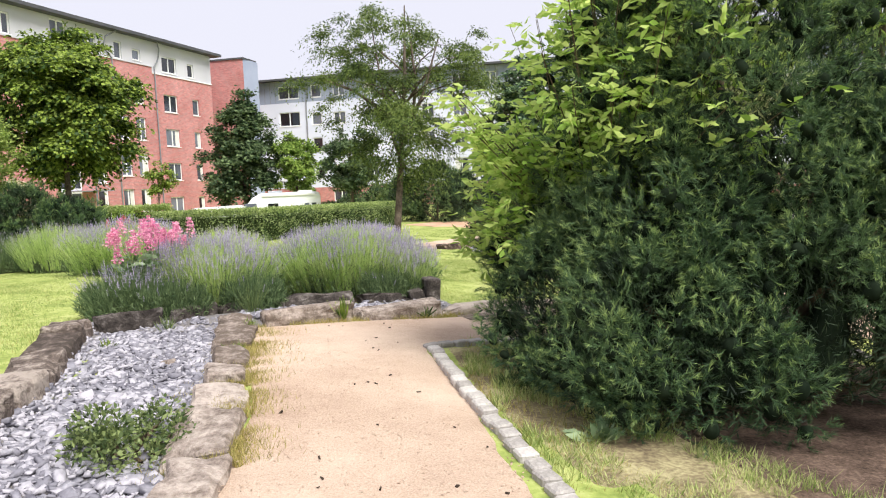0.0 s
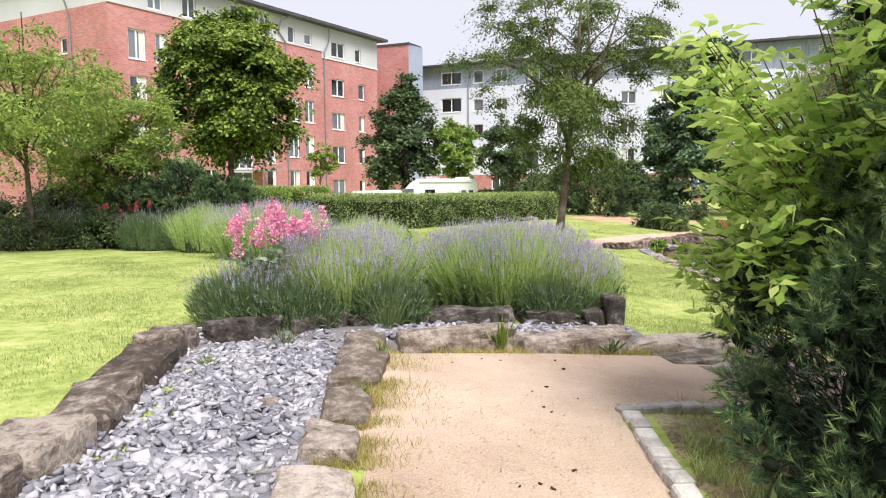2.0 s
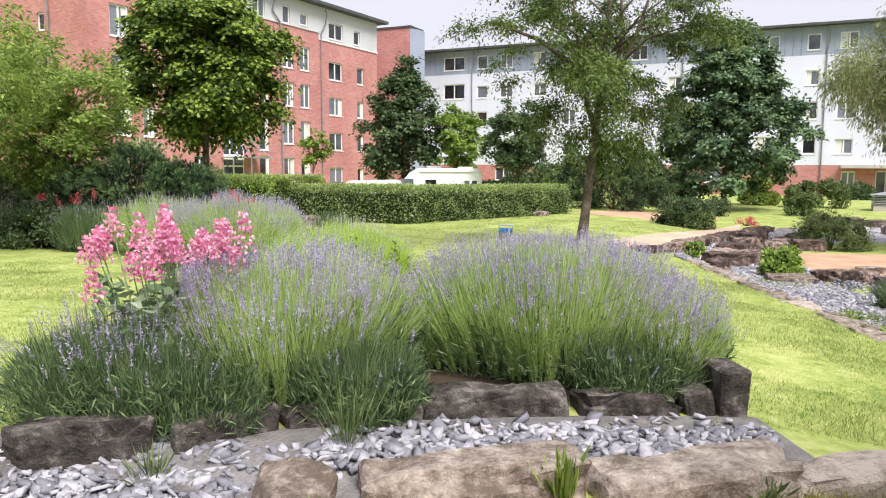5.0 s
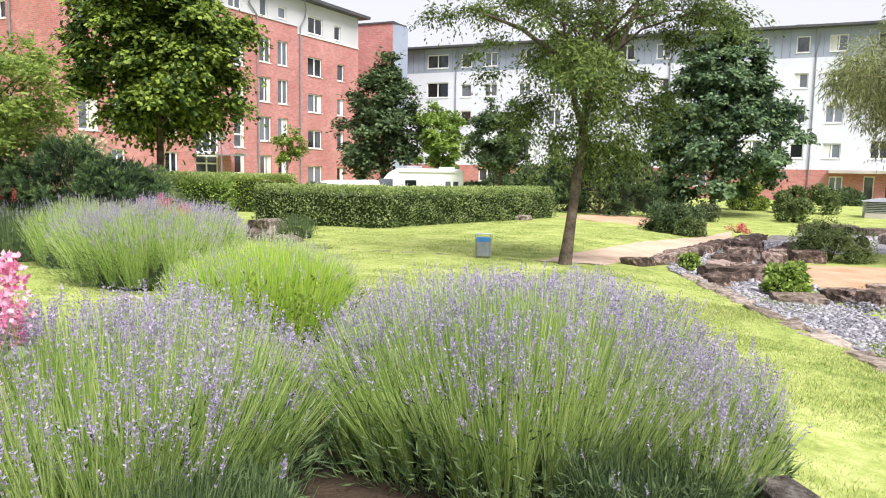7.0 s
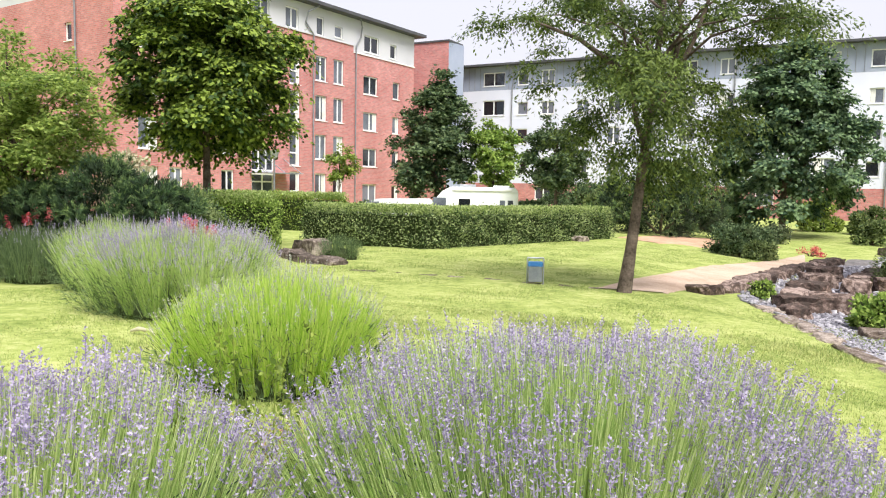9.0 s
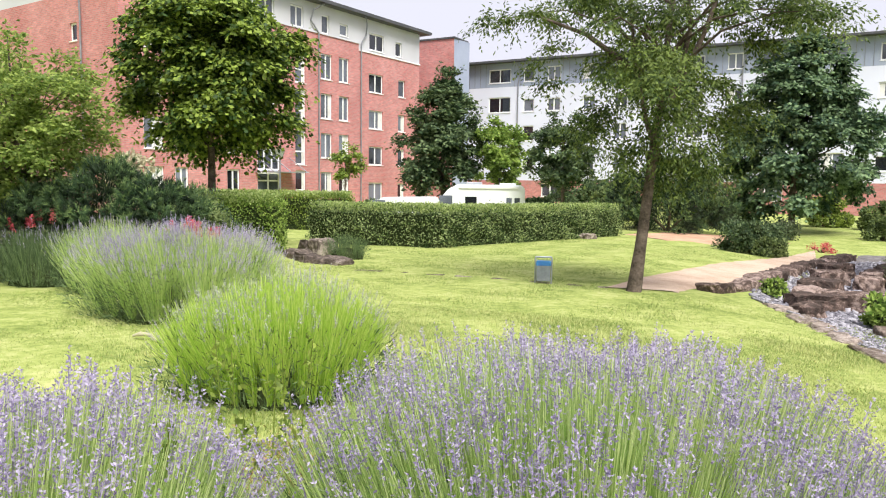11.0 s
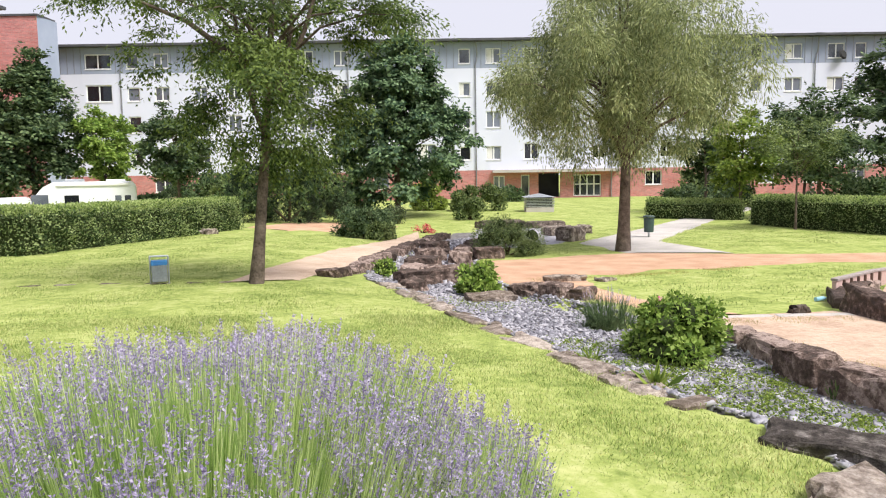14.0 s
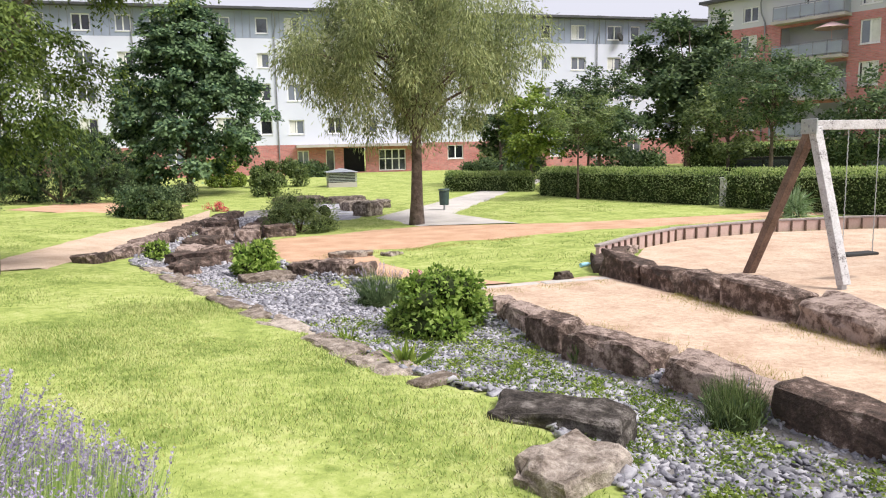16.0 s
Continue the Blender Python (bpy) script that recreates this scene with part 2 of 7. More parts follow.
M_GLASS = glass("sky_tinted_glass")

# ---- building blocks ----


def smooth(v):
    v = np.clip(v, 0, 1)
    return v * v * (3 - 2 * v)


def lie(x, y):
    """The height of the ground before the beds are dug."""
    x, y = np.asarray(x, float), np.asarray(y, float)
    return 0.16 - 0.33 * (1 + np.tanh((y - 16) / 9)) - 0.22 * np.tanh((x - 1) / 2.5) + 0.3 * smooth((y - 35) / 22)


# the dry stream: its two banks, by y
BANK_Y = (6.0, 9.0, 10.2, 11.3, 12.2, 13.4, 14.9, 16.9, 18.2, 19.8, 20.6, 22.0, 26.5, 31.8, 36.0)
BANK_L = (1.6, 1.7, 2.1, 2.2, 1.9, 1.8, 1.5, 1.3, 1.1, 0.85, 0.6, 0.75, 2.1, 4.1, 6.0)
BANK_R = (3.6, 3.62, 3.6, 3.55, 3.58, 3.7, 3.6, 3.55, 3.3, 3.0, 3.05, 3.3, 4.3, 6.0, 8.0)
# the near gravel bed: its two sides, by y
NEAR_Y = (-4.0, 1.5, 3.4, 4.6, 5.4, 6.4, 7.2)
NEAR_L = (-1.9, -2.15, -2.35, -2.58, -2.85, -3.3, -3.5)
NEAR_R = (-0.6, -1.0, -1.22, -1.6, -1.78, -2.0, -2.2)


def ground_z(x, y):
    x, y = np.asarray(x, float), np.asarray(y, float)
    l, r = np.interp(y, BANK_Y, BANK_L), np.interp(y, BANK_Y, BANK_R)
    dig = smooth((x - l) / 0.35) * smooth((r - x + 0.1) / 0.2) * smooth((y - 7.0) / 1.5) * smooth((36 - y) / 3)
    l, r = np.interp(y, NEAR_Y, NEAR_L), np.interp(y, NEAR_Y, NEAR_R)
    dig2 = smooth((x - l + 0.1) / 0.2) * smooth((r - x + 0.1) / 0.2) * smooth((7.3 - y) / 0.3)
    lot = np.exp(-((x + 12.5) / 7) ** 2 - ((y - 46) / 5.5) ** 2)
    return lie(x, y) - 0.12 * dig - 0.08 * dig2 - 0.75 * lot


def gz(x, y):
    return float(ground_z(x, y))


def soup(name, V, F, mat=None, shade=False):
    """A mesh from arrays of vertices and of faces with one number of corners."""
    V, F = np.asarray(V, np.float32), np.asarray(F, np.int32)
    me = bpy.data.meshes.new(name)
    me.vertices.add(len(V))
    me.vertices.foreach_set("co", V.ravel())
    k = F.shape[1]
    me.loops.add(F.size)
    me.loops.foreach_set("vertex_index", F.ravel())
    me.polygons.add(len(F))
    me.polygons.foreach_set("loop_start", np.arange(0, F.size, k, dtype=np.int32))
    if shade:
        me.polygons.foreach_set("use_smooth", np.ones(len(F), bool))
    me.update(calc_edges=True)
    if mat:
        me.materials.append(mat)
    return me


def part(name, me, material, parent, label=""):
    """Links a mesh or a bmesh as one object under a thing or a part."""
    if isinstance(me, bmesh.types.BMesh):
        bm, me = me, bpy.data.meshes.new(name)
        bm.to_mesh(me)
        bm.free()
    if material and not me.materials:
        me.materials.append(material)
    ob = new(name, me)
    ob.parent = parent
    if label:
        tagged(ob, label)
    if name in ("bloom", "foliage", "shade_core", "stem_growth", "needle_growth", "young_growth", "branch_growth", "fresh_growth"):
        tagged(ob, kind="stuff")
    return ob


def thing(name, x, y, z, label, category, group="", kind=""):
    ob = new(name)
    ob.location = (x, y, z)
    bpy.context.view_layer.update()
    return tagged(ob, label, category, group, kind)


def box(bm, x0, x1, y0, y1, z0, z1, bevel=0.0, m=None):
    g = bmesh.ops.create_cube(bm, size=1.0)
    vs = g["verts"]
    bmesh.ops.transform(bm, matrix=Matrix.Translation(((x0 + x1) / 2, (y0 + y1) / 2, (z0 + z1) / 2)) @ Matrix.Diagonal((x1 - x0, y1 - y0, z1 - z0, 1)), verts=vs)
    if bevel:
        es = list({e for v in vs for e in v.link_edges})
        r = bmesh.ops.bevel(bm, geom=es, offset=bevel, segments=2, affect="EDGES", profile=0.6)
        vs = list({v for f in r["faces"] for v in f.verts} | {v for v in vs if v.is_valid})
    if m:
        bmesh.ops.transform(bm, matrix=m, verts=vs)
    return vs


def one_box(*a, bevel=0.0, m=None):
    bm = bmesh.new()
    box(bm, *a, bevel=bevel, m=m)
    return bm


def rod(bm, a, b, r0, r1=None, sides=8):
    """A round bar from a to b."""
    a, b = Vector(a), Vector(b)
    r1 = r0 if r1 is None else r1
    g = bmesh.ops.create_cone(bm, cap_ends=True, segments=sides, radius1=r0, radius2=r1, depth=(b - a).length)
    q = (b - a).to_track_quat("Z", "Y").to_matrix().to_4x4()
    bmesh.ops.transform(bm, matrix=Matrix.Translation((a + b) / 2) @ q, verts=g["verts"])


def tube(path, radii, sides=9):
    """Vertices and quads of a tapering tube along a path."""
    P = np.asarray(path, float)
    V, F = [], []
    for i, p in enumerate(P):
        d = P[min(i + 1, len(P) - 1)] - P[max(i - 1, 0)]
        d /= np.linalg.norm(d) + 1e-9
        a = np.cross(d, (0.31, 0.95, 0.07))
        a /= np.linalg.norm(a) + 1e-9
        b = np.cross(d, a)
        for k in range(sides):
            w = 2 * math.pi * k / sides
            V.append(p + radii[i] * (a * math.cos(w) + b * math.sin(w)))
    for i in range(len(P) - 1):
        for k in range(sides):
            j = (k + 1) % sides
            F.append((i * sides + k, i * sides + j, (i + 1) * sides + j, (i + 1) * sides + k))
    return np.array(V), np.array(F)


def joined(pieces):
    V, F, n = [], [], 0
    for v, f in pieces:
        V.append(v)
        F.append(f + n)
        n += len(v)
    return np.concatenate(V), np.concatenate(F)


def unit(v):
    return v / (np.linalg.norm(v, axis=1, keepdims=True) + 1e-9)


def leaves(P, A, L, W, rng, fold=0.2, face=None):
    """Folded four-cornered leaves that start at P and point along A; face: which way their blades look."""
    n = len(P)
    A = unit(A)
    S = unit(np.cross(A, rng.normal(size=(n, 3)) * (1.0 if face is None else 0.45) + (0 if face is None else face)))
    N = np.cross(A, S)
    L = L * rng.uniform(0.65, 1.25, (n, 1))
    W = W * rng.uniform(0.7, 1.2, (n, 1))
    V = np.empty((n, 4, 3))
    V[:, 0] = P
    V[:, 1] = P + A * L * 0.5 + S * W * 0.5 + N * W * fold
    V[:, 2] = P + A * L
    V[:, 3] = P + A * L * 0.5 - S * W * 0.5 + N * W * fold
    return V.reshape(-1, 3), np.arange(n * 4).reshape(n, 4)


def clump_leaves(clumps, n, L, W, rng, droop=0.0, shell=0.55, flat=1.0):
    """Leaves round a list of clumps (x, y, z, radius)."""
    C = np.array(clumps)
    w = C[:, 3] ** 2
    i = rng.choice(len(C), n, p=w / w.sum())
    d = unit(rng.normal(size=(n, 3)))
    r = C[i, 3:4] * (shell + (1 - shell) * rng.random((n, 1)) ** 0.6) * rng.uniform(0.8, 1.15, (n, 1))
    off = d * r
    off[:, 2] *= flat
    P = C[i, :3] + off
    A = d + rng.normal(size=(n, 3)) * 0.7 + np.array([0, 0, -droop])
    return leaves(P, A, L, W, rng)


def spray_leaves(C, n, L, W, rng, droop=0.3, reach=1.0, per=9, layer=0.5, mid=(0, 0, 0)):
    """Leaves set along twigs that spread from clumps (x, y, z, radius) in loose layers and hang at their ends."""
    C = np.array(C)
    k = n // per
    w = C[:, 3] ** 2
    i = rng.choice(len(C), k, p=w / w.sum())
    r = C[i, 3:4]
    out = C[i, :3] - np.array(mid)
    out[:, 2] *= 0.3
    d = unit(unit(out) * 0.8 + unit(rng.normal(size=(k, 3))) * (1, 1, layer))
    start = C[i, :3] + unit(rng.normal(size=(k, 3))) * r * rng.random((k, 1)) ** 0.5 * (0.75, 0.75, 0.75 * layer)
    long = r * reach * rng.uniform(0.45, 1.05, (k, 1))
    s = np.sort(rng.random((k, per, 1)), axis=1)
    P = start[:, None] + d[:, None] * long[:, None] * s
    P[..., 2:] -= droop * long[:, None] * s ** 2
    P = P.reshape(-1, 3) + rng.normal(size=(k * per, 3)) * L * 0.25
    T = np.repeat(d, per, axis=0)
    T[:, 2] -= droop * 1.6 * s.reshape(-1)
    side = unit(np.cross(T, (0.0, 0.0, 1.0))) * np.where(np.arange(k * per) % 2, 1, -1)[:, None]
    A = unit(T) * 0.7 + side * 0.8 + rng.normal(size=P.shape) * 0.3 - (0, 0, droop * 0.5)
    F = np.repeat(unit(out), per, axis=0) * 0.6 + (0, 0, 1.0)
    return leaves(P, A, L, W, rng, 0.12, F)


def ribbon(name, left, right, mat, dz, label, category, n=60, m=8, wobble=0.0, seed=1):
    """A sheet laid on the ground between two lines."""
    def along(line):
        p = np.array(line, float)
        d = np.r_[0, np.cumsum(np.linalg.norm(np.diff(p, axis=0), axis=1))]
        s = np.linspace(0, d[-1], n)
        return np.c_[np.interp(s, d, p[:, 0]), np.interp(s, d, p[:, 1])]
    a, b = along(left), along(right)
    rng = np.random.default_rng(seed)
    V = []
    for i in range(n):
        for j in range(m + 1):
            q = a[i] + (b[i] - a[i]) * j / m
            if j in (0, m):
                q = q + rng.normal(size=2) * wobble
            V.append((q[0], q[1], gz(*q) + dz - (0.03 if j in (0, m) else 0)))
    F = [(i * (m + 1) + j, i * (m + 1) + j + 1, (i + 1) * (m + 1) + j + 1, (i + 1) * (m + 1) + j) for i in range(n - 1) for j in range(m)]
    ob = new(name, soup(name, V, F, mat, True))
    if ob.data.polygons[0].normal.z < 0:
        ob.data.flip_normals()
    return tagged(ob, label, category, kind="structure")


def block(l, w, h, seed, rough=0.05):
    """A rough-hewn stone block with broken edges, its foot at z = 0."""
    bm = bmesh.new()
    box(bm, -l / 2, l / 2, -w / 2, w / 2, 0, h)
    for v in bm.verts:
        q = noise.noise_vector(v.co * 2.3 + Vector((seed * 7.3, seed * 3.1, seed)))
        v.co += Vector((q.x * 1.3, q.y * 1.3, q.z * (1.0 if v.co.z > h / 2 else 0))) * rough
    small = l < 0.3
    bmesh.ops.bevel(bm, geom=bm.edges[:], offset=min(l, w, h) * (0.10 if small else 0.07), segments=1, affect="EDGES")
    if not small:
        bmesh.ops.triangulate(bm, faces=[f for f in bm.faces if f.calc_area() < 0.01])
        big = [e for e in bm.edges if e.calc_length() > min(l, w, h) * 0.5]
        bmesh.ops.subdivide_edges(bm, edges=big, cuts=4, use_grid_fill=True)
        for v in bm.verts:
            e = abs(v.co.x) / (l / 2) > 0.86, abs(v.co.y) / (w / 2) > 0.82, v.co.z > h * 0.86
            if sum(e) > 1:
                c = max(0.0, noise.noise(v.co * 5 + Vector((seed, seed, 1)))) * rough * 2.2
                v.co.x -= math.copysign(c, v.co.x) * e[0]
                v.co.y -= math.copysign(c, v.co.y) * e[1]
                v.co.z -= c * e[2]
            q = noise.noise_vector(v.co * 7 + Vector((seed, 4, seed * 2)))
            r = noise.noise_vector(v.co * 19 + Vector((seed * 2, 9, seed)))
            v.co += Vector((q.x, q.y, q.z * 0.8)) * rough * 0.6 + Vector(r) * rough * 0.3
    me = bpy.data.meshes.new("stone_block")
    bm.to_mesh(me)
    bm.free()
    return me


def stone_row(name, line, w, top, mat, label, size=(0.5, 0.9), under=0.2, seed=1, gap=0.06, rough=0.05, tilt=4):
    """A wall of single blocks along a line; top: how far it stands over the ground."""
    rng = random.Random(seed)
    p = np.array(line, float)
    d = np.r_[0, np.cumsum(np.linalg.norm(np.diff(p, axis=0), axis=1))]
    root = thing(name, p[0][0], p[0][1], gz(*p[0]), label, "stone wall")
    s = 0.0
    while s < d[-1] - 0.12:
        l = min(rng.uniform(*size), d[-1] - s)
        a = np.array([np.interp(s, d, p[:, 0]), np.interp(s, d, p[:, 1])])
        b = np.array([np.interp(s + l, d, p[:, 0]), np.interp(s + l, d, p[:, 1])])
        c = (a + b) / 2
        h = top * rng.uniform(0.8, 1.2) + under
        ww = w * rng.uniform(0.85, 1.15)
        ob = part("stone_block", block(max(0.1, np.linalg.norm(b - a) - gap), ww, h, rng.random() * 50, rough), mat, root)
        base = float(lie(*c)) - under
        ob.matrix_local = pose(c[0] - p[0][0], c[1] - p[0][1], base - gz(*p[0]), rng.uniform(-tilt, tilt), rng.uniform(-tilt, tilt), math.degrees(math.atan2(b[1] - a[1], b[0] - a[0])) + rng.uniform(-4, 4))
        s += l
    return root


def rock(x, y, l, w, h, turn, mat, label, seed, rough=0.07):
    ob = new("rock", block(l, w, h + 0.1, seed, rough))
    ob.data.materials.append(mat)
    ob.matrix_world = pose(x, y, gz(x, y) - 0.1, 0, 0, turn)
    return tagged(ob, label, "rock", "rocks of the dry stream")


# ---- ground ----
def axis(lo, hi, step, far):
    fine = np.arange(lo, hi + step / 2, step)
    out = [step * 1.35 ** k for k in range(1, 40)]
    grow = np.cumsum(out)
    grow = grow[grow < far]
    return np.r_[(lo - grow)[::-1], fine, hi + grow]


gx, gy = axis(-14, 18, 0.2, 2500), axis(-3, 40, 0.25, 2500)
XX, YY = np.meshgrid(gx, gy)
ZZ = ground_z(XX, YY) + 0.012 * np.sin(XX * 2.3 + YY) * np.sin(YY * 1.7 - XX * 0.6)
nx, ny = len(gx), len(gy)
ii = np.arange(nx * ny).reshape(ny, nx)
GF = np.stack([ii[:-1, :-1], ii[:-1, 1:], ii[1:, 1:], ii[1:, :-1]], -1).reshape(-1, 4)
tagged(new("ground", soup("ground", np.stack([XX, YY, ZZ], -1).reshape(-1, 3), GF, M_LAWN, True)), "bright green mown lawn with drier yellowish patches", "lawn", kind="structure")

ribbon("path", [(-0.3, -4), (-0.85, 2), (-1.1, 3.4), (-1.25, 4.0), (-1.42, 4.7), (-1.68, 5.8), (-1.75, 6.3)],
       [(0.95, -4), (0.55, 2), (0.4, 3.0), (0.16, 4.07), (-0.05, 5.1), (-0.15, 6.3)], M_SAND, 0.022, "pale orange compacted sand path with scattered grit", "path", wobble=0.012)
ribbon("path", [(-1.8, 6.75), (-1.05, 7.1), (-0.1, 7.5), (0.45, 7.8), (2.0, 8.5)], [(-1.72, 6.0), (-1.0, 5.97), (-0.16, 6.0), (0.35, 6.22), (2.0, 6.9)],
       M_SAND, 0.026, "pale orange sand path widening before the stone wall", "path")
ribbon("gravel_bed", [(v - 0.28, y) for v, y in zip(NEAR_L, NEAR_Y)], [(v + 0.2, y) for v, y in zip(NEAR_R, NEAR_Y)], M_BED, 0.012, "grey grit under a bed of slate chips", "gravel bed")
ribbon("gravel_bed", [(-3.4, 7.05), (-2.3, 7.7), (-1.5, 8.1), (-0.1, 8.7)], [(-1.9, 6.8), (-1.5, 7.0), (-1.0, 7.3), (0.15, 7.85)], M_BED, 0.03, "grey grit strip between two stone walls", "gravel bed")
ribbon("stream_bed", [(v - 0.15, y) for v, y in zip(BANK_L, BANK_Y)], [(v + 0.25, y) for v, y in zip(BANK_R, BANK_Y)], M_BED, 0.012, "grey grit of a dry stream bed", "stream bed", n=120)
ribbon("path", [(3.85, 4), (3.85, 9), (3.95, 11), (3.9, 12.3), (4.05, 13.9), (4.4, 15.9)], [(6.3, 4), (5.75, 9), (5.9, 10.9), (6.2, 12), (6.5, 13.4), (6.9, 15.7)],
       M_PLAYSAND, 0.02, "pale sandy path between a stone wall and a sandpit", "path", wobble=0.05)
ribbon("path", [(2.6, 25.2), (4.4, 25.6), (8.8, 26.6), (12.4, 24.3), (17.7, 22.9), (23, 22.8)], [(2.6, 21.8), (3.9, 21.6), (6.0, 21.6), (10.7, 21.9), (16.4, 21.1), (23, 20.6)],
       M_REDSAND, 0.02, "reddish gravel path across the lawn", "path", n=80, wobble=0.04)
ribbon("path", [(3.1, 22.2), (3.3, 19.6), (3.9, 18.3), (4.2, 16.2)], [(5.6, 21.9), (4.9, 19.6), (4.8, 17.8), (5.4, 15.9)], M_REDSAND, 0.016, "reddish sandy strip along the stream", "path", wobble=0.05)
ribbon("path", [(8.6, 26.2), (8.84, 30.1), (18.9, 40.3), (26, 47)], [(11.4, 25), (11.73, 29.7), (20.07, 39.2), (27.5, 46)], M_CONC, 0.028, "light grey paved path", "path")
ribbon("path", [(-2.0, 19.8), (-1.35, 22.5), (0.6, 28.5), (2.9, 33.2), (4.8, 37.6)], [(-0.6, 20.2), (-0.35, 21.3), (0.3, 22.6), (1.7, 27), (3.8, 32)], M_SAND, 0.02, "narrow pale sand path along the stone-lined stream", "path", wobble=0.04)
ribbon("gravel_bed", [(4.6, 29), (5.8, 34), (8, 40)], [(6.5, 29), (8.8, 30.5), (12.5, 37)], M_SLATE, 0.018, "grey gravel field with boulders", "gravel bed", wobble=0.1)
ribbon("soil_patch", [(-2.5, 37.5), (-0.5, 41), (2.5, 43)], [(-0.5, 35.5), (2.2, 36.5), (4.5, 40)], M_REDSAND, 0.016, "bare reddish soil beneath shrubs", "soil", wobble=0.2)
ribbon("sandpit", [(5.9, 6), (5.75, 9.5), (6.1, 10.8), (6.4, 12), (6.55, 13.1), (6.9, 14.1), (7.1, 15.6)], [(17, 8), (18, 13), (17.2, 16), (15.6, 17.5), (13.6, 18.4), (11.2, 18.5), (9.6, 17.9)],
       M_PLAYSAND, 0.05, "pale raked sand of a playground sandpit", "sandpit", n=70, m=30)
ribbon("soil_patch", [(0.25, 5.9), (0.5, 4.9), (0.85, 3.9), (1.2, 3.1), (1.8, 1.5)], [(3.5, 7.2), (3.6, 6), (3.6, 5), (3.6, 4), (3.6, 2)], M_NEEDLES, 0.015, "dark soil and needle litter beneath a pine", "soil", wobble=0.08)
ribbon("verge", [(0.62, 1.5), (0.48, 3.0), (0.26, 4.07), (0.05, 5.1), (-0.1, 5.9)], [(2.3, 1.5), (1.7, 3.1), (1.4, 3.9), (1.05, 4.9), (0.8, 6.1)], M_LITTER, 0.011, "dry grass litter between kerb and pine", "verge", wobble=0.03)
ribbon("soil_patch", [(-3.4, 7.1), (-2.6, 7.5), (-1.9, 8.15), (-0.3, 8.8)], [(-3.6, 9.6), (-2.8, 10.2), (-1.6, 10.9), (-0.3, 10.4)], M_SOIL, 0.02, "dark soil of the lavender bed", "soil", wobble=0.08)

# ---- houses ----


def facade(parent, name, p0, u, n, s0, s1, z0, z1, holes, mat, depth=0.16, label=""):
    """A wall in the plane through p0 along u, facing n, with holes (s0, s1, z0, z1) cut through it and their reveals."""
    S = sorted({s0, s1, *[v for h in holes for v in h[:2]]})
    Z = sorted({z0, z1, *[v for h in holes for v in h[2:4]]})
    S, Z = [v for v in S if s0 <= v <= s1], [v for v in Z if z0 <= v <= z1]
    V, F, U = [], [], []

    def quad(c):
        k = len(V)
        for s, z, d in c:
            V.append((p0[0] + u[0] * s - n[0] * d, p0[1] + u[1] * s - n[1] * d, z))
            U.append((s + d, z))
        F.append((k, k + 1, k + 2, k + 3))

    def inside(s, z):
        return any(h[0] < s < h[1] and h[2] < z < h[3] for h in holes)
    for a, b in zip(S, S[1:]):
        for c, d in zip(Z, Z[1:]):
            if not inside((a + b) / 2, (c + d) / 2):
                quad([(a, c, 0), (b, c, 0), (b, d, 0), (a, d, 0)])
    for h in holes:
        a, b, c, d = h[:4]
        if a < s0 or b > s1 or c < z0 or d > z1:
            continue
        quad([(a, c, 0), (a, d, 0), (a, d, depth), (a, c, depth)])
        quad([(b, c, 0), (b, d, 0), (b, d, depth), (b, c, depth)])
        quad([(a, c, 0), (b, c, 0), (b, c, depth), (a, c, depth)])
        quad([(a, d, 0), (b, d, 0), (b, d, depth), (a, d, depth)])
    o = np.array(parent.location)
    me = soup(name, np.array(V) - o, F, mat)
    uv = me.uv_layers.new(name="UVMap")
    uv.data.foreach_set("uv", np.array(U, np.float32).ravel())
    return part(name, me, mat, parent, label)


def slab(parent, name, p0, u, n, s0, s1, d0, d1, z0, z1, mat, label=""):
    """A box along a facade: from s0 to s1, d0 to d1 outwards, z0 to z1."""
    bm = bmesh.new()
    m = Matrix(((u[0], n[0], 0, p0[0] - parent.location.x), (u[1], n[1], 0, p0[1] - parent.location.y), (0, 0, 1, -parent.location.z), (0, 0, 0, 1)))
    box(bm, s0, s1, d0, d1, z0, z1, m=m)
    bmesh.ops.recalc_face_normals(bm, faces=bm.faces[:])
    return part(name, bm, mat, parent, label)


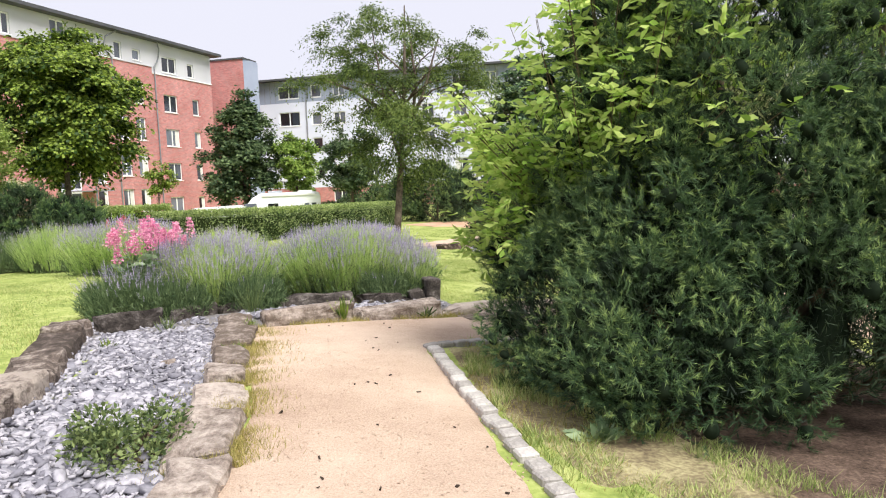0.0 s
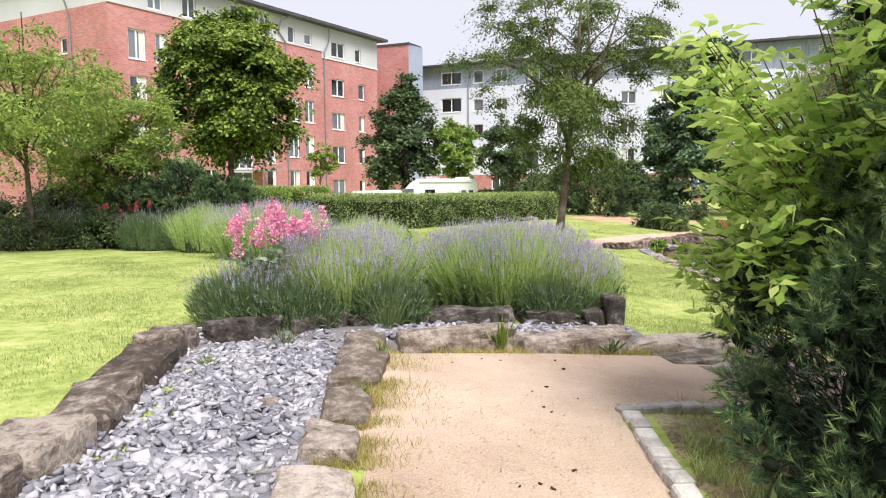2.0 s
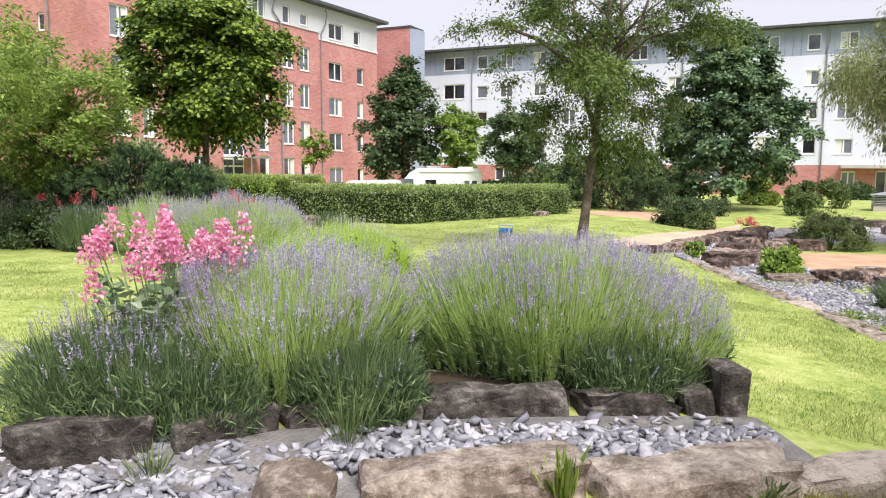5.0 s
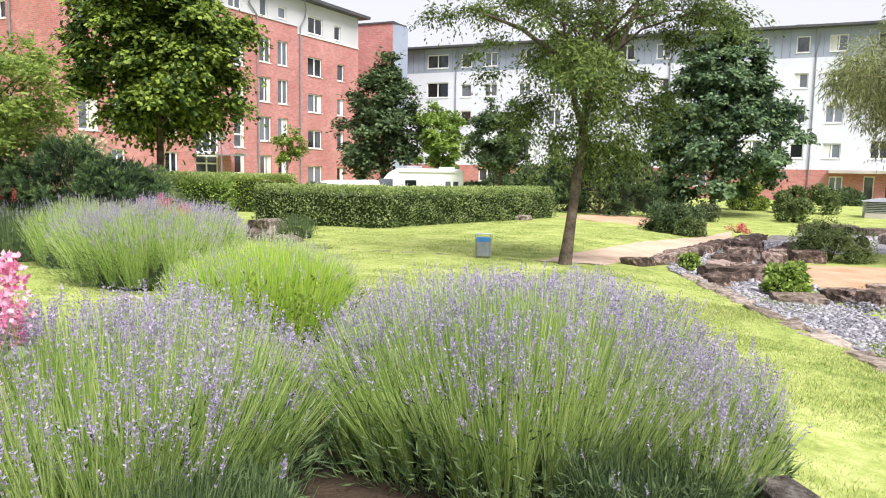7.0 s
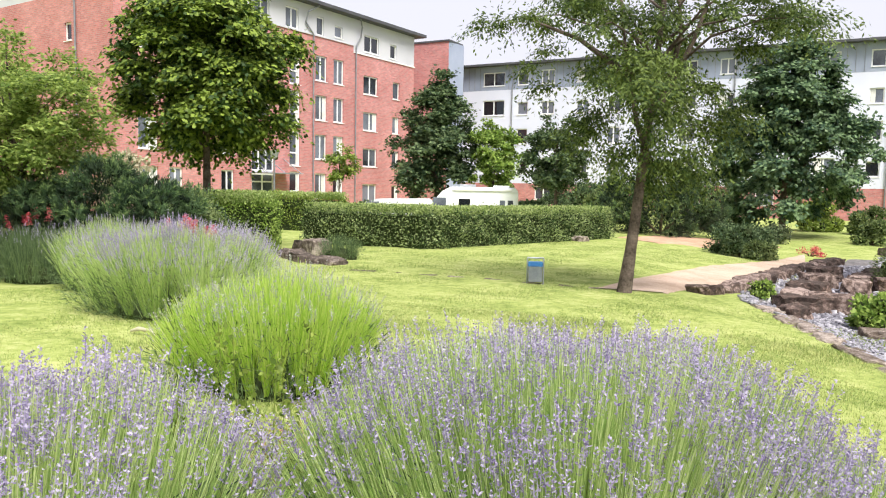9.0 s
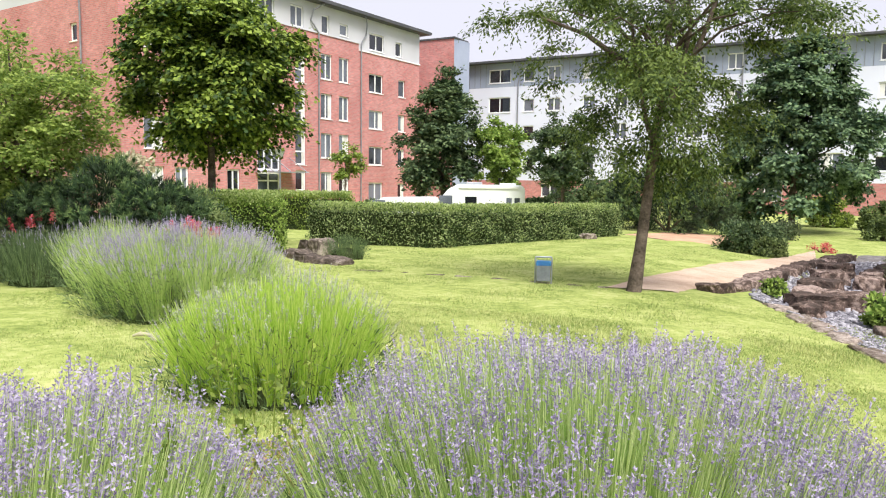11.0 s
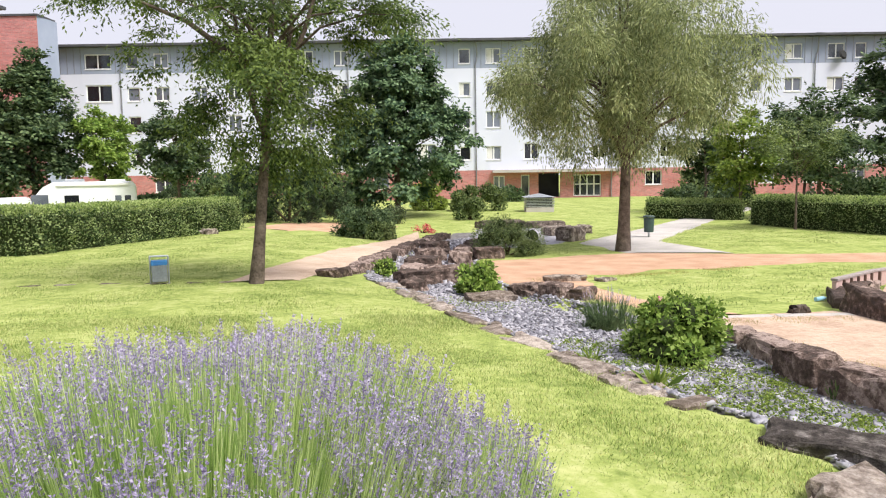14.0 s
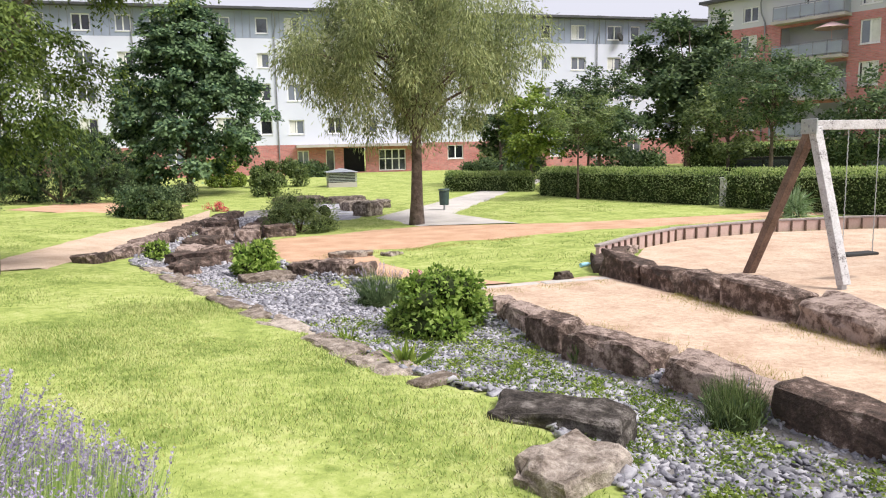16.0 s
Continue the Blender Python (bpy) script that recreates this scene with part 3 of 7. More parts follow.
def window(parent, p0, u, n, h, bars=1, back=0.12, curtain=0.0, transom=0.0, sill=True):
    """A white-framed window in the hole h, with its panes, sill and perhaps a curtain."""
    s0, s1, z0, z1 = h[:4]
    m = Matrix(((u[0], n[0], 0, p0[0] - parent.location.x), (u[1], n[1], 0, p0[1] - parent.location.y), (0, 0, 1, -parent.location.z), (0, 0, 0, 1)))
    f = 0.09
    S, solid_s = [s0, s0 + f], [True]
    for k in range(bars):
        c = s0 + (s1 - s0) * (k + 1) / (bars + 1)
        S += [c - 0.055, c + 0.055]
        solid_s += [False, True]
    S += [s1 - f, s1]
    solid_s += [False, True]
    Z, solid_z = [z0, z0 + f], [True]
    if transom:
        c = z0 + (z1 - z0) * transom
        Z += [c - 0.05, c + 0.05]
        solid_z += [False, True]
    Z += [z1 - f, z1]
    solid_z += [False, True]
    bm = bmesh.new()
    g = [[[bm.verts.new(m @ Vector((s, d, z))) for z in Z] for s in S] for d in (-back + 0.02, -back - 0.05)]
    for a in range(len(S) - 1):
        for b in range(len(Z) - 1):
            if solid_s[a] or solid_z[b]:
                bm.faces.new((g[0][a][b], g[0][a + 1][b], g[0][a + 1][b + 1], g[0][a][b + 1]))
            else:
                q = ((a, b), (a + 1, b), (a + 1, b + 1), (a, b + 1))
                for (e, h_), (k, l) in zip(q, q[1:] + q[:1]):
                    bm.faces.new((g[0][e][h_], g[0][k][l], g[1][k][l], g[1][e][h_]))
    bmesh.ops.delete(bm, geom=[v for v in bm.verts if not v.link_faces], context="VERTS")
    w = part("window", bm, M_FRAME, parent)
    part("pane", one_box(s0 + 0.04, s1 - 0.04, -back - 0.03, -back - 0.015, z0 + 0.04, z1 - 0.04, m=m), M_GLASS, w)
    if curtain:
        part("curtain", one_box(s0 + 0.1, s0 + 0.1 + (s1 - s0 - 0.2) * curtain, -back - 0.014, -back - 0.008, z0 + 0.1, z1 - 0.1, m=m), M_CURTAIN, w)
    if sill:
        part("sill", one_box(s0 - 0.05, s1 + 0.05, -back, 0.05, z0 - 0.05, z0 - 0.005, m=m), M_FRAME, w)
    return w


def downpipe(parent, p0, u, n, s, z0, z1, bend=0.0):
    o = Vector(parent.location)
    bm = bmesh.new()

    def at(s_, d, z):
        return Vector((p0[0] + u[0] * s_ + n[0] * d, p0[1] + u[1] * s_ + n[1] * d, z)) - o
    pts = [at(s, 0.1, z0), at(s, 0.1, z1 - 1.9), at(s + bend, 0.12, z1 - 1.2), at(s + bend * 0.9, 0.3, z1 - 0.5), at(s - bend * 0.1, 0.55, z1)]
    for a, b in zip(pts, pts[1:]):
        rod(bm, a, b, 0.055)
    part("downpipe", bm, M_ZINC, parent, "grey zinc downpipe")


rw = random.Random(5)
# the red brick house beyond the hedge
RP, RU = (-20.24, 65.5), (-0.30, -0.954)
RN = (0.954, -0.30)
red = thing("apartment_house", -24, 58, 0.0, "red brick apartment house with grey-rendered attic storey and white windows", "house")


def rz(z):
    return 1.63 + (z - 1.63) * 1.1


holes, kinds = [], []
for k in range(4):
    d = 2.49 * k
    for a, b, c, e, bars, tr in ((4.36, 5.92, 7.89, 9.17, 1, 0), (1.77, 2.59, 7.9, 9.12, 0, 0), (9.63, 10.69, 8.2, 9.79, 1, 0), (7.98, 8.98, 8.2, 9.79, 1, 0), (12.05, 12.95, 7.72, 9.85, 0, 0.38), (22.21, 23.34, 8.22, 9.84, 1, 0), (20.74, 21.56, 8.22, 9.84, 1, 0)):
        if k == 3:
            c = max(c, 7.9)
        holes.append((a * 1.1, b * 1.1, rz(c - d), rz(e - d)))
        kinds.append((bars, tr))
lower = [h for h in holes]
door_hole = (14.25 * 1.1, 16.0 * 1.1, 0.15, rz(3.6))
extra = [(17.3 * 1.1, 18.2 * 1.1, rz(8.2 - 2.49 * k), rz(9.8 - 2.49 * k)) for k in range(4)] + [(14.6 * 1.1, 15.9 * 1.1, rz(8.0 - 2.49 * k), rz(9.7 - 2.49 * k)) for k in range(2)]
BT = rz(10.66)
facade(red, "wall", RP, RU, RN, 0, 7.0 * 1.1, -0.6, rz(10.5), [h for h in lower if h[1] < 7.7], M_BRICK)
facade(red, "wall", RP, RU, RN, 7.0 * 1.1, 27.0, -0.6, rz(10.95), [h for h in lower if h[0] > 7.7] + extra + [door_hole], M_BRICK)
for h, (bars, tr) in zip(holes, kinds):
    window(red, RP, RU, RN, h, bars, curtain=rw.choice((0.25, 0.4, 0, 0.3, 0)), transom=tr)
for h in extra:
    window(red, RP, RU, RN, h, 1, curtain=rw.choice((0, 0.4, 0.3)))
# attic storey, set flush with a white string course
att = [(4.26 * 1.1, 5.88 * 1.1, rz(10.75), rz(11.9)), (2.2 * 1.1, 2.95 * 1.1, rz(10.75), rz(11.75)), (8.1 * 1.1, 8.9 * 1.1, rz(11.2), rz(11.95)), (9.9 * 1.1, 10.6 * 1.1, rz(11.05), rz(12.2)), (12.2 * 1.1, 13.3 * 1.1, rz(11.05), rz(12.3)), (14.6 * 1.1, 15.8 * 1.1, rz(11.05), rz(12.6)), (18.6 * 1.1, 19.6 * 1.1, rz(11.1), rz(12.3)), (21.0 * 1.1, 22.0 * 1.1, rz(11.1), rz(12.3))]
facade(red, "attic_wall", RP, RU, RN, 0, 7.7, rz(10.5), rz(12.75), [h for h in att if h[1] < 7.7], M_GREY, label="grey rendered attic wall")
facade(red, "attic_wall", RP, RU, RN, 7.7, 27.0, rz(10.95), rz(12.75), [h for h in att if h[0] > 7.7], M_GREY, label="grey rendered attic wall")
for h in att:
    window(red, RP, RU, RN, h, 1 if h[1] - h[0] > 1 else 0)
slab(red, "string_course", RP, RU, RN, -0.05, 7.7, 0, 0.07, rz(10.5), rz(10.5) + 0.09, M_FRAME)
slab(red, "string_course", RP, RU, RN, 7.7, 27.05, 0, 0.07, rz(10.95), rz(10.95) + 0.09, M_GREY)
slab(red, "roof", RP, RU, RN, -0.7, 27.4, -13.0, 0.75, rz(12.75), rz(12.75) + 0.22, M_ROOF, "dark overhanging flat roof edge")
# its gable sides
GP = (RP[0] + RU[0] * 27, RP[1] + RU[1] * 27)
GU, GN = (-0.954, 0.30), (-0.30, -0.954)
gh = [(3.9, 4.6, rz(8.6 - 2.49 * k), rz(9.5 - 2.49 * k)) for k in range(4)]
facade(red, "wall", GP, GU, GN, 0, 13, -0.6, rz(10.95), gh, M_BRICK)
facade(red, "attic_wall", GP, GU, GN, 0, 13, rz(10.95), rz(12.75), [], M_GREY)
for h in gh:
    window(red, GP, GU, GN, h, 0)
downpipe(red, GP, GU, GN, 3.4, -0.4, rz(11.6))
facade(red, "wall", RP, (-0.954, 0.30), (0.30, 0.954), 0, 13, -0.6, rz(12.75), [], M_BRICK)
downpipe(red, RP, RU, RN, 6.83 * 1.1, -0.3, rz(12.7), -0.5)
downpipe(red, RP, RU, RN, 10.95 * 1.1, -0.3, rz(12.7), 0.8)
# glazed entrance with a glass canopy
d0, d1 = door_hole[0], door_hole[1]
ent = window(red, RP, RU, RN, (d0, d1, rz(2.35), rz(3.6)), 2, back=0.1, sill=False)
dr = window(red, RP, RU, RN, (d0, d1, 0.15, rz(2.2)), 1, back=0.1, transom=0.75, sill=False)
slab(red, "canopy", RP, RU, RN, d0 - 1.0, d1 + 0.2, 0.0, 1.7, rz(2.2), rz(2.2) + 0.06, M_METAL, "steel-framed glass canopy")
for s in (d0 - 0.9, (d0 + d1) / 2 - 0.4, d1 + 0.1):
    bm = bmesh.new()
    a = Vector((RP[0] + RU[0] * s, RP[1] + RU[1] * s, rz(3.1))) - red.location
    b = Vector((RP[0] + RU[0] * s + RN[0] * 1.6, RP[1] + RU[1] * s + RN[1] * 1.6, rz(2.25))) - red.location
    rod(bm, a, b, 0.03)
    part("canopy_stay", bm, M_METAL, red)

# the brick stair tower between the two houses
tower = thing("stair_tower", -22, 74, 0.0, "red brick stair tower with a glazed grey corner", "house")
facade(tower, "wall", (-22.7, 72.0), (0.97, -0.22), (-0.22, -0.97), -6, 4.0, -0.6, 14.6, [], M_BRICK)
facade(tower, "wall", (-18.82, 71.12), (0.30, 0.954), (0.954, -0.30), 0, 2.6, -0.6, 14.6, [], M_CLAD, label="blue-grey clad side wall")
slab(tower, "roof", (-22.7, 72.0), (0.97, -0.22), (-0.22, -0.97), -6.1, 4.1, -2.6, 0.1, 14.6, 14.75, M_ROOF)

# the long white house across the end of the garden
WP, WU, WN = (13.2, 70.4), (0.976, -0.218), (-0.218, -0.976)
white = thing("apartment_house", 13.2, 70.4, 0.0, "long white-rendered apartment house with brick base and blue-grey clad top storey", "house")
small = [(-30.9, -28.6), (-27.3, -26.2), (-24.9, -23.6), (-21.5, -20.3), (-18.6, -17.4), (-15.6, -14.3), (-12.4, -11.0), (-9.2, -8.0), (-6.6, -5.2), (-2.0, -0.4), (1.64, 2.65), (4.0, 5.3), (7.3, 8.6), (10.2, 11.6), (13.3, 14.5), (16.2, 17.6), (19.3, 20.5), (22.6, 23.6), (27.1, 28.1), (30.1, 31.6), (33.8, 35.3), (36.2, 37.2), (40, 41.5), (44, 45.5)]
wt, wm, wb = [], [], []
for a, b in small:
    wt.append((a, b, 11.35, 12.65))
    for c in (8.55, 5.8, 3.0):
        wm.append((a, b, c, c + 1.2 + (0.25 if rw.random() < 0.3 else 0)))
for a, b in ((-25.3, -23.6), (-12, -10.4), (-6, -4.6), (18, 19.5), (23, 24.5), (28, 29.5), (32, 33.5), (36, 37.5)):
    wb.append((a, b, 0.6, 1.85))
opening = (8.58, 10.53, -0.35, 1.75)
door2 = (7.03, 7.8, -0.35, 1.65)
glassdoor = (11.68, 14.14, -0.3, 1.6)
side = (4.6, 5.6, 0.5, 1.6)
facade(white, "top_wall", WP, WU, WN, -36, 52, 10.95, 13.2, wt, M_CLAD, label="blue-grey clad top storey")
facade(white, "wall", WP, WU, WN, -36, 52, 2.1, 10.95, wm, M_WHITE, label="white rendered wall")
facade(white, "base_wall", WP, WU, WN, -36, 52, -1.4, 2.1, wb + [opening, door2, glassdoor, side], M_BRICK, depth=0.3, label="red brick base wall")
for h in wt + wm:
    window(white, WP, WU, WN, h, 1 if h[1] - h[0] > 1.15 else 0, curtain=rw.choice((0, 0, 0.4, 0)))
for h in wb + [side]:
    window(white, WP, WU, WN, h, 1, curtain=rw.choice((0, 0.9)))
window(white, WP, WU, WN, glassdoor, 3, back=0.2, transom=0.55, sill=False)
window(white, WP, WU, WN, door2, 0, back=0.2, sill=False)
facade(white, "passage", WP, WU, WN, opening[0] - 0.1, opening[1] + 0.1, -1.4, 1.9, [], M_DARK, label="dark open passage").location = (0.4 * 0.218 * 4, 0.4 * 0.976 * 4, 0)
slab(white, "roof", WP, WU, WN, -36.4, 52.4, -12, 0.8, 13.2, 13.38, M_ROOF, "dark overhanging flat roof edge")
slab(white, "ledge", WP, WU, WN, 4.5, 15.5, 0, 1.1, 1.85, 2.08, M_CONC, "grey concrete entrance canopy")
for s in (-27.8, -8.0, 3.1, 15.0, 32.7):
    downpipe(white, WP, WU, WN, s, -0.6, 13.1, 0.15)
ca = [k * 0.6 for k in range(-58, 86)]
for k in ca[::1]:
    if not any(a[0] - 0.05 < k < a[1] + 0.05 for a in wt):
        slab(white, "cladding_joint", WP, WU, WN, k - 0.02, k + 0.02, 0.0, 0.03, 10.97, 13.19, M_ZINC)
facade(white, "wall", (WP[0] - WU[0] * 36, WP[1] - WU[1] * 36), (0.218, 0.976), (-0.976, 0.218), 0, 12, -1.4, 13.2, [], M_WHITE)
for s, w in ((34.9, 0.45),):
    bm = bmesh.new()
    bmesh.ops.create_cone(bm, cap_ends=True, segments=20, radius1=0.45, radius2=0.32, depth=0.12)
    c = Vector((WP[0] + WU[0] * s + WN[0] * 0.5, WP[1] + WU[1] * s + WN[1] * 0.5, 11.6)) - white.location
    bmesh.ops.transform(bm, matrix=Matrix.Translation(c) @ pose(0, 0, 0, 75, 0, 12), verts=bm.verts[:])
    rod(bm, c, c - Vector((WN[0], WN[1], 0)) * 0.5, 0.03)
    part("satellite_dish", bm, M_DARK, white, "black satellite dish")
bm = bmesh.new()
for s in (-20, 2, 20, 34):
    c = Vector((WP[0] + WU[0] * s - WN[0] * 2, WP[1] + WU[1] * s - WN[1] * 2, 13.35)) - white.location
    box(bm, c.x - 0.5, c.x + 0.5, c.y - 0.4, c.y + 0.4, c.z, c.z + 0.5)
part("roof_vent", bm, M_ZINC, white)

# the red house at the far side of the playground
QP, QU = (47.59, 38.55), (-0.181, 0.983)
QN = (-0.983, -0.181)
redr = thing("apartment_house", 47.6, 40, -0.6, "red brick apartment house with grey attic and steel balconies", "house")
qh = []
for k in range(4):
    d = 2.72 * k
    for a, b in ((-0.85, 0.45), (7.7, 9.0), (-5, -3.6), (-9, -7.6), (10.1, 11.1)):
        if a > 9.5:
            continue
        qh.append((a, b, 7.85 - d, 9.45 - d))
balc = [(1.2, 5.9, 7.3 - 2.72 * k, 9.6 - 2.72 * k) for k in range(3)]
facade(redr, "wall", QP, QU, QN, -22, 11.8, -1.2, 10.0, [h for h in qh if h[2] > -0.9] + balc, M_BRICK)
qa = [(9.66, 10.85, 10.4, 11.4), (7.63, 8.84, 10.4, 11.5), (-0.85, 0.45, 10.4, 11.6), (3.0, 4.2, 10.2, 12.0)]
facade(redr, "attic_wall", QP, QU, QN, -22, 11.8, 10.0, 12.2, qa, M_GREY, label="grey rendered attic wall")
for h in [h for h in qh if h[2] > -0.9] + qa:
    window(redr, QP, QU, QN, h, 1, curtain=rw.choice((0, 0.5, 0.9)))
for h in balc:
    facade(redr, "recess", QP, QU, QN, h[0] - 2, h[1] + 2, h[2] - 0.5, h[3] + 0.8, [], M_GREY).location = (-QN[0] * 1.4, -QN[1] * 1.4, 0)
    slab(redr, "recess_side", QP, QU, QN, h[0] - 0.25, h[0] - 0.02, -1.6, -0.02, h[2], h[3] + 0.2, M_GREY)
    slab(redr, "recess_side", QP, QU, QN, h[1] + 0.02, h[1] + 0.25, -1.6, -0.02, h[2], h[3] + 0.2, M_GREY)
    slab(redr, "balcony_floor", QP, QU, QN, h[0] - 0.1, h[1] + 0.1, -1.4, 1.0, h[2] - 0.2, h[2], M_CONC)
for z in (10.0, 7.3, 4.58, 1.86):
    for k in range(5):
        slab(redr, "balcony_panel", QP, QU, QN, 1.16 + k * 0.97, 2.06 + k * 0.97, 0.965, 0.985, z + 0.12, z + 0.88, M_PANEL, "pale bluish balcony panel")
        slab(redr, "balcony_post", QP, QU, QN, 1.08 + k * 0.97, 1.14 + k * 0.97, 0.95, 1.0, z, z + 0.95, M_ZINC)
    slab(redr, "balcony_post", QP, QU, QN, 5.94, 6.0, 0.95, 1.0, z, z + 0.95, M_ZINC)
    slab(redr, "balcony_rail", QP, QU, QN, 1.06, 6.02, 0.94, 1.01, z + 0.954, z + 1.0, M_ZINC, "grey steel balcony rail")
    slab(redr, "balcony_panel", QP, QU, QN, 1.1, 1.12, 0.02, 0.94, z + 0.12, z + 0.88, M_PANEL, "pale bluish balcony panel")
slab(redr, "balcony_floor", QP, QU, QN, 1.0, 6.1, 0, 1.05, 9.8, 10.0, M_CONC)
slab(redr, "roof", QP, QU, QN, -22, 12.2, -12, 0.7, 12.2, 12.4, M_ROOF, "dark overhanging flat roof edge")
facade(redr, "wall", (QP[0] + QU[0] * 11.8, QP[1] + QU[1] * 11.8), (0.983, 0.181), (-0.181, 0.983), 0, 12, -1.2, 12.2, [], M_BRICK)
downpipe(redr, QP, QU, QN, 7.05, -0.9, 12.1, 0.3)
bm = bmesh.new()
bmesh.ops.create_cone(bm, cap_ends=False, segments=10, radius1=1.2, radius2=0.05, depth=0.45)
c = Vector((QP[0] + QU[0] * 2.0 + QN[0] * 0.6, QP[1] + QU[1] * 2.0 + QN[1] * 0.6, 9.3))
bmesh.ops.transform(bm, matrix=Matrix.Translation(c), verts=bm.verts[:])
rod(bm, c + Vector((0, 0, -2.0)), c + Vector((0, 0, 0.2)), 0.025)
par = new("parasol", bpy.data.meshes.new("parasol"))
bm.to_mesh(par.data)
bm.free()
par.data.materials.append(surf("faded_pink_cloth", (0.62, 0.42, 0.42), (0.74, 0.52, 0.50), 1.0, 0.9))
tagged(par, "faded pink parasol on a balcony", "parasol")

# ---- stone walls ----
stone_row("stone_wall", [(-3.6, 6.85), (-3.3, 6.1), (-3.02, 5.3), (-2.8, 4.6), (-2.6, 3.6), (-2.4, 2.2), (-2.2, 0), (-2.1, -3)], 0.36, 0.13, M_STONE, "dark weathered stone blocks edging the lawn beside a gravel bed", (0.55, 0.95), seed=3, rough=0.035)
stone_row("stone_edging", [(-2.12, 7.1), (-1.9, 6.35), (-1.72, 5.6), (-1.56, 4.85), (-1.36, 4.1), (-1.2, 3.3), (-0.95, 2.0), (-0.6, -3)], 0.30, 0.075, M_PALE, "pale flat stone slabs between gravel bed and sand path", (0.5, 0.85), seed=5, rough=0.03, gap=0.09, tilt=5)
stone_row("stone_wall", [(-1.82, 6.92), (-1.07, 7.24), (-0.1, 7.68), (0.45, 7.98), (1.4, 8.42)], 0.34, 0.13, M_PALE, "low wall of long pale sandstone blocks with lichen across the path", (0.85, 1.25), seed=8, rough=0.035, tilt=2, gap=0.04)
# Darker material than the neighbouring walls, standing in for shade under the overhang.
stone_row("stone_wall", [(-3.5, 7.0), (-2.75, 7.25), (-2.1, 7.95), (-1.5, 8.12), (-0.45, 8.62), (-0.28, 8.72)], 0.24, 0.14, M_DARKST, "dark stone wall, coloured for the shade beneath overhanging lavender", (0.5, 0.9), seed=9)
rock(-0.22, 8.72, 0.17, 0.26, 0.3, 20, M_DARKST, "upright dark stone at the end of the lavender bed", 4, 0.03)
stone_row("stone_edging", [(0.85, 20.0), (1.05, 18.3), (1.2, 17.0), (1.42, 14.95), (1.65, 13.5), (1.8, 12.25), (2.0, 11.6)], 0.36, 0.035, M_PALE, "flat pinkish-grey stones along the lawn edge of the dry stream", (0.6, 1.2), seed=12, gap=0.12, tilt=3)
rock(2.3, 10.7, 0.85, 0.38, 0.15, -52, M_DARKST, "large dark stone block with lichen by the stream bed", 6, 0.04)
rock(1.82, 9.95, 0.62, 0.42, 0.12, 20, M_PALE, "large pale stone block in the lawn edge", 7, 0.05)
stone_row("stone_wall", [(3.72, 7.5), (3.75, 9.2), (3.74, 10.2), (3.7, 11.1), (3.68, 12.3), (3.85, 13.5), (4.0, 14.2)], 0.34, 0.2, M_REDST, "reddish-brown stone wall holding the bank of the dry stream", (0.7, 1.1), seed=14, rough=0.04, gap=0.08)
stone_row("stone_wall", [(3.1, 19.45), (3.5, 18.7), (3.95, 17.9)], 0.36, 0.2, M_REDST, "broken reddish stone blocks at the stream bank", (0.45, 0.7), seed=15, rough=0.045, gap=0.1)
stone_row("stone_wall", [(-0.15, 20.9), (0.35, 21.6), (0.95, 23.2), (1.85, 26.3), (3.0, 29.5), (4.0, 31.9), (5.2, 34.2)], 0.5, 0.17, M_REDST, "stacked dark red stones lining the stream", (0.55, 0.95), under=0.3, seed=16, rough=0.07)
stone_row("stone_wall", [(3.6, 25.5), (4.4, 28), (5.6, 30.5)], 0.55, 0.2, M_REDST, "reddish stones on the far stream bank", (0.6, 0.9), under=0.3, seed=17, rough=0.07)
for x, y, l, w, h, t in ((1.7, 21.3, 0.9, 0.6, 0.28, 20), (2.45, 21.8, 1.0, 0.6, 0.36, -15), (1.35, 20.0, 0.45, 0.4, 0.25, 40), (2.4, 24.3, 0.9, 0.7, 0.35, 60), (3.1, 26.8, 0.8, 0.6, 0.35, 10), (1.9, 23.0, 0.7, 0.5, 0.25, 75), (3.6, 28.6, 0.9, 0.6, 0.4, 40), (4.6, 26.2, 0.8, 0.5, 0.3, 0)):
    rock(x, y, l, w, h, t, M_REDST, "rough reddish rock in the dry stream bed", x * 3)
for x, y, l, w, h, t in ((9.0, 31.0, 0.9, 0.7, 0.5, 30), (9.6, 33.5, 1.3, 0.8, 0.35, 10), (10.9, 34.2, 0.9, 0.6, 0.3, 70), (8.6, 38.2, 2.0, 1.0, 0.35, 0), (10.5, 37.6, 1.8, 0.8, 0.3, 15)):
    rock(x, y, l, w, h, t, M_STONE, "dark grey boulder on the far gravel field", y)
stone_row("sandpit_wall", [(7.0, 15.85), (6.85, 15.2), (6.72, 14.1), (6.4, 13.1), (6.27, 12.0), (5.95, 10.8), (5.75, 9.5), (5.9, 7.0)], 0.42, 0.3, M_REDST, "reddish stone block wall round the sandpit", (0.8, 1.25), seed=19, rough=0.04, gap=0.07)
stone_row("stone_edging", [(7.0, 15.9), (7.9, 17.0), (9.2, 17.9)], 0.4, 0.16, M_REDST, "flat reddish kerb stones of the sandpit", (0.8, 1.2), seed=20)
stone_row("stone_wall", [(-9.6, 23.3), (-8.6, 21.9), (-7.4, 21.5)], 0.6, 0.16, M_STONE, "low dark stone steps beside the hedge", (0.9, 1.3), seed=21)
stone_row("stone_wall", [(-10.2, 25.0), (-8.9, 23.6)], 0.6, 0.35, M_STONE, "dark stone blocks beside the hedge", (0.8, 1.2), seed=22)
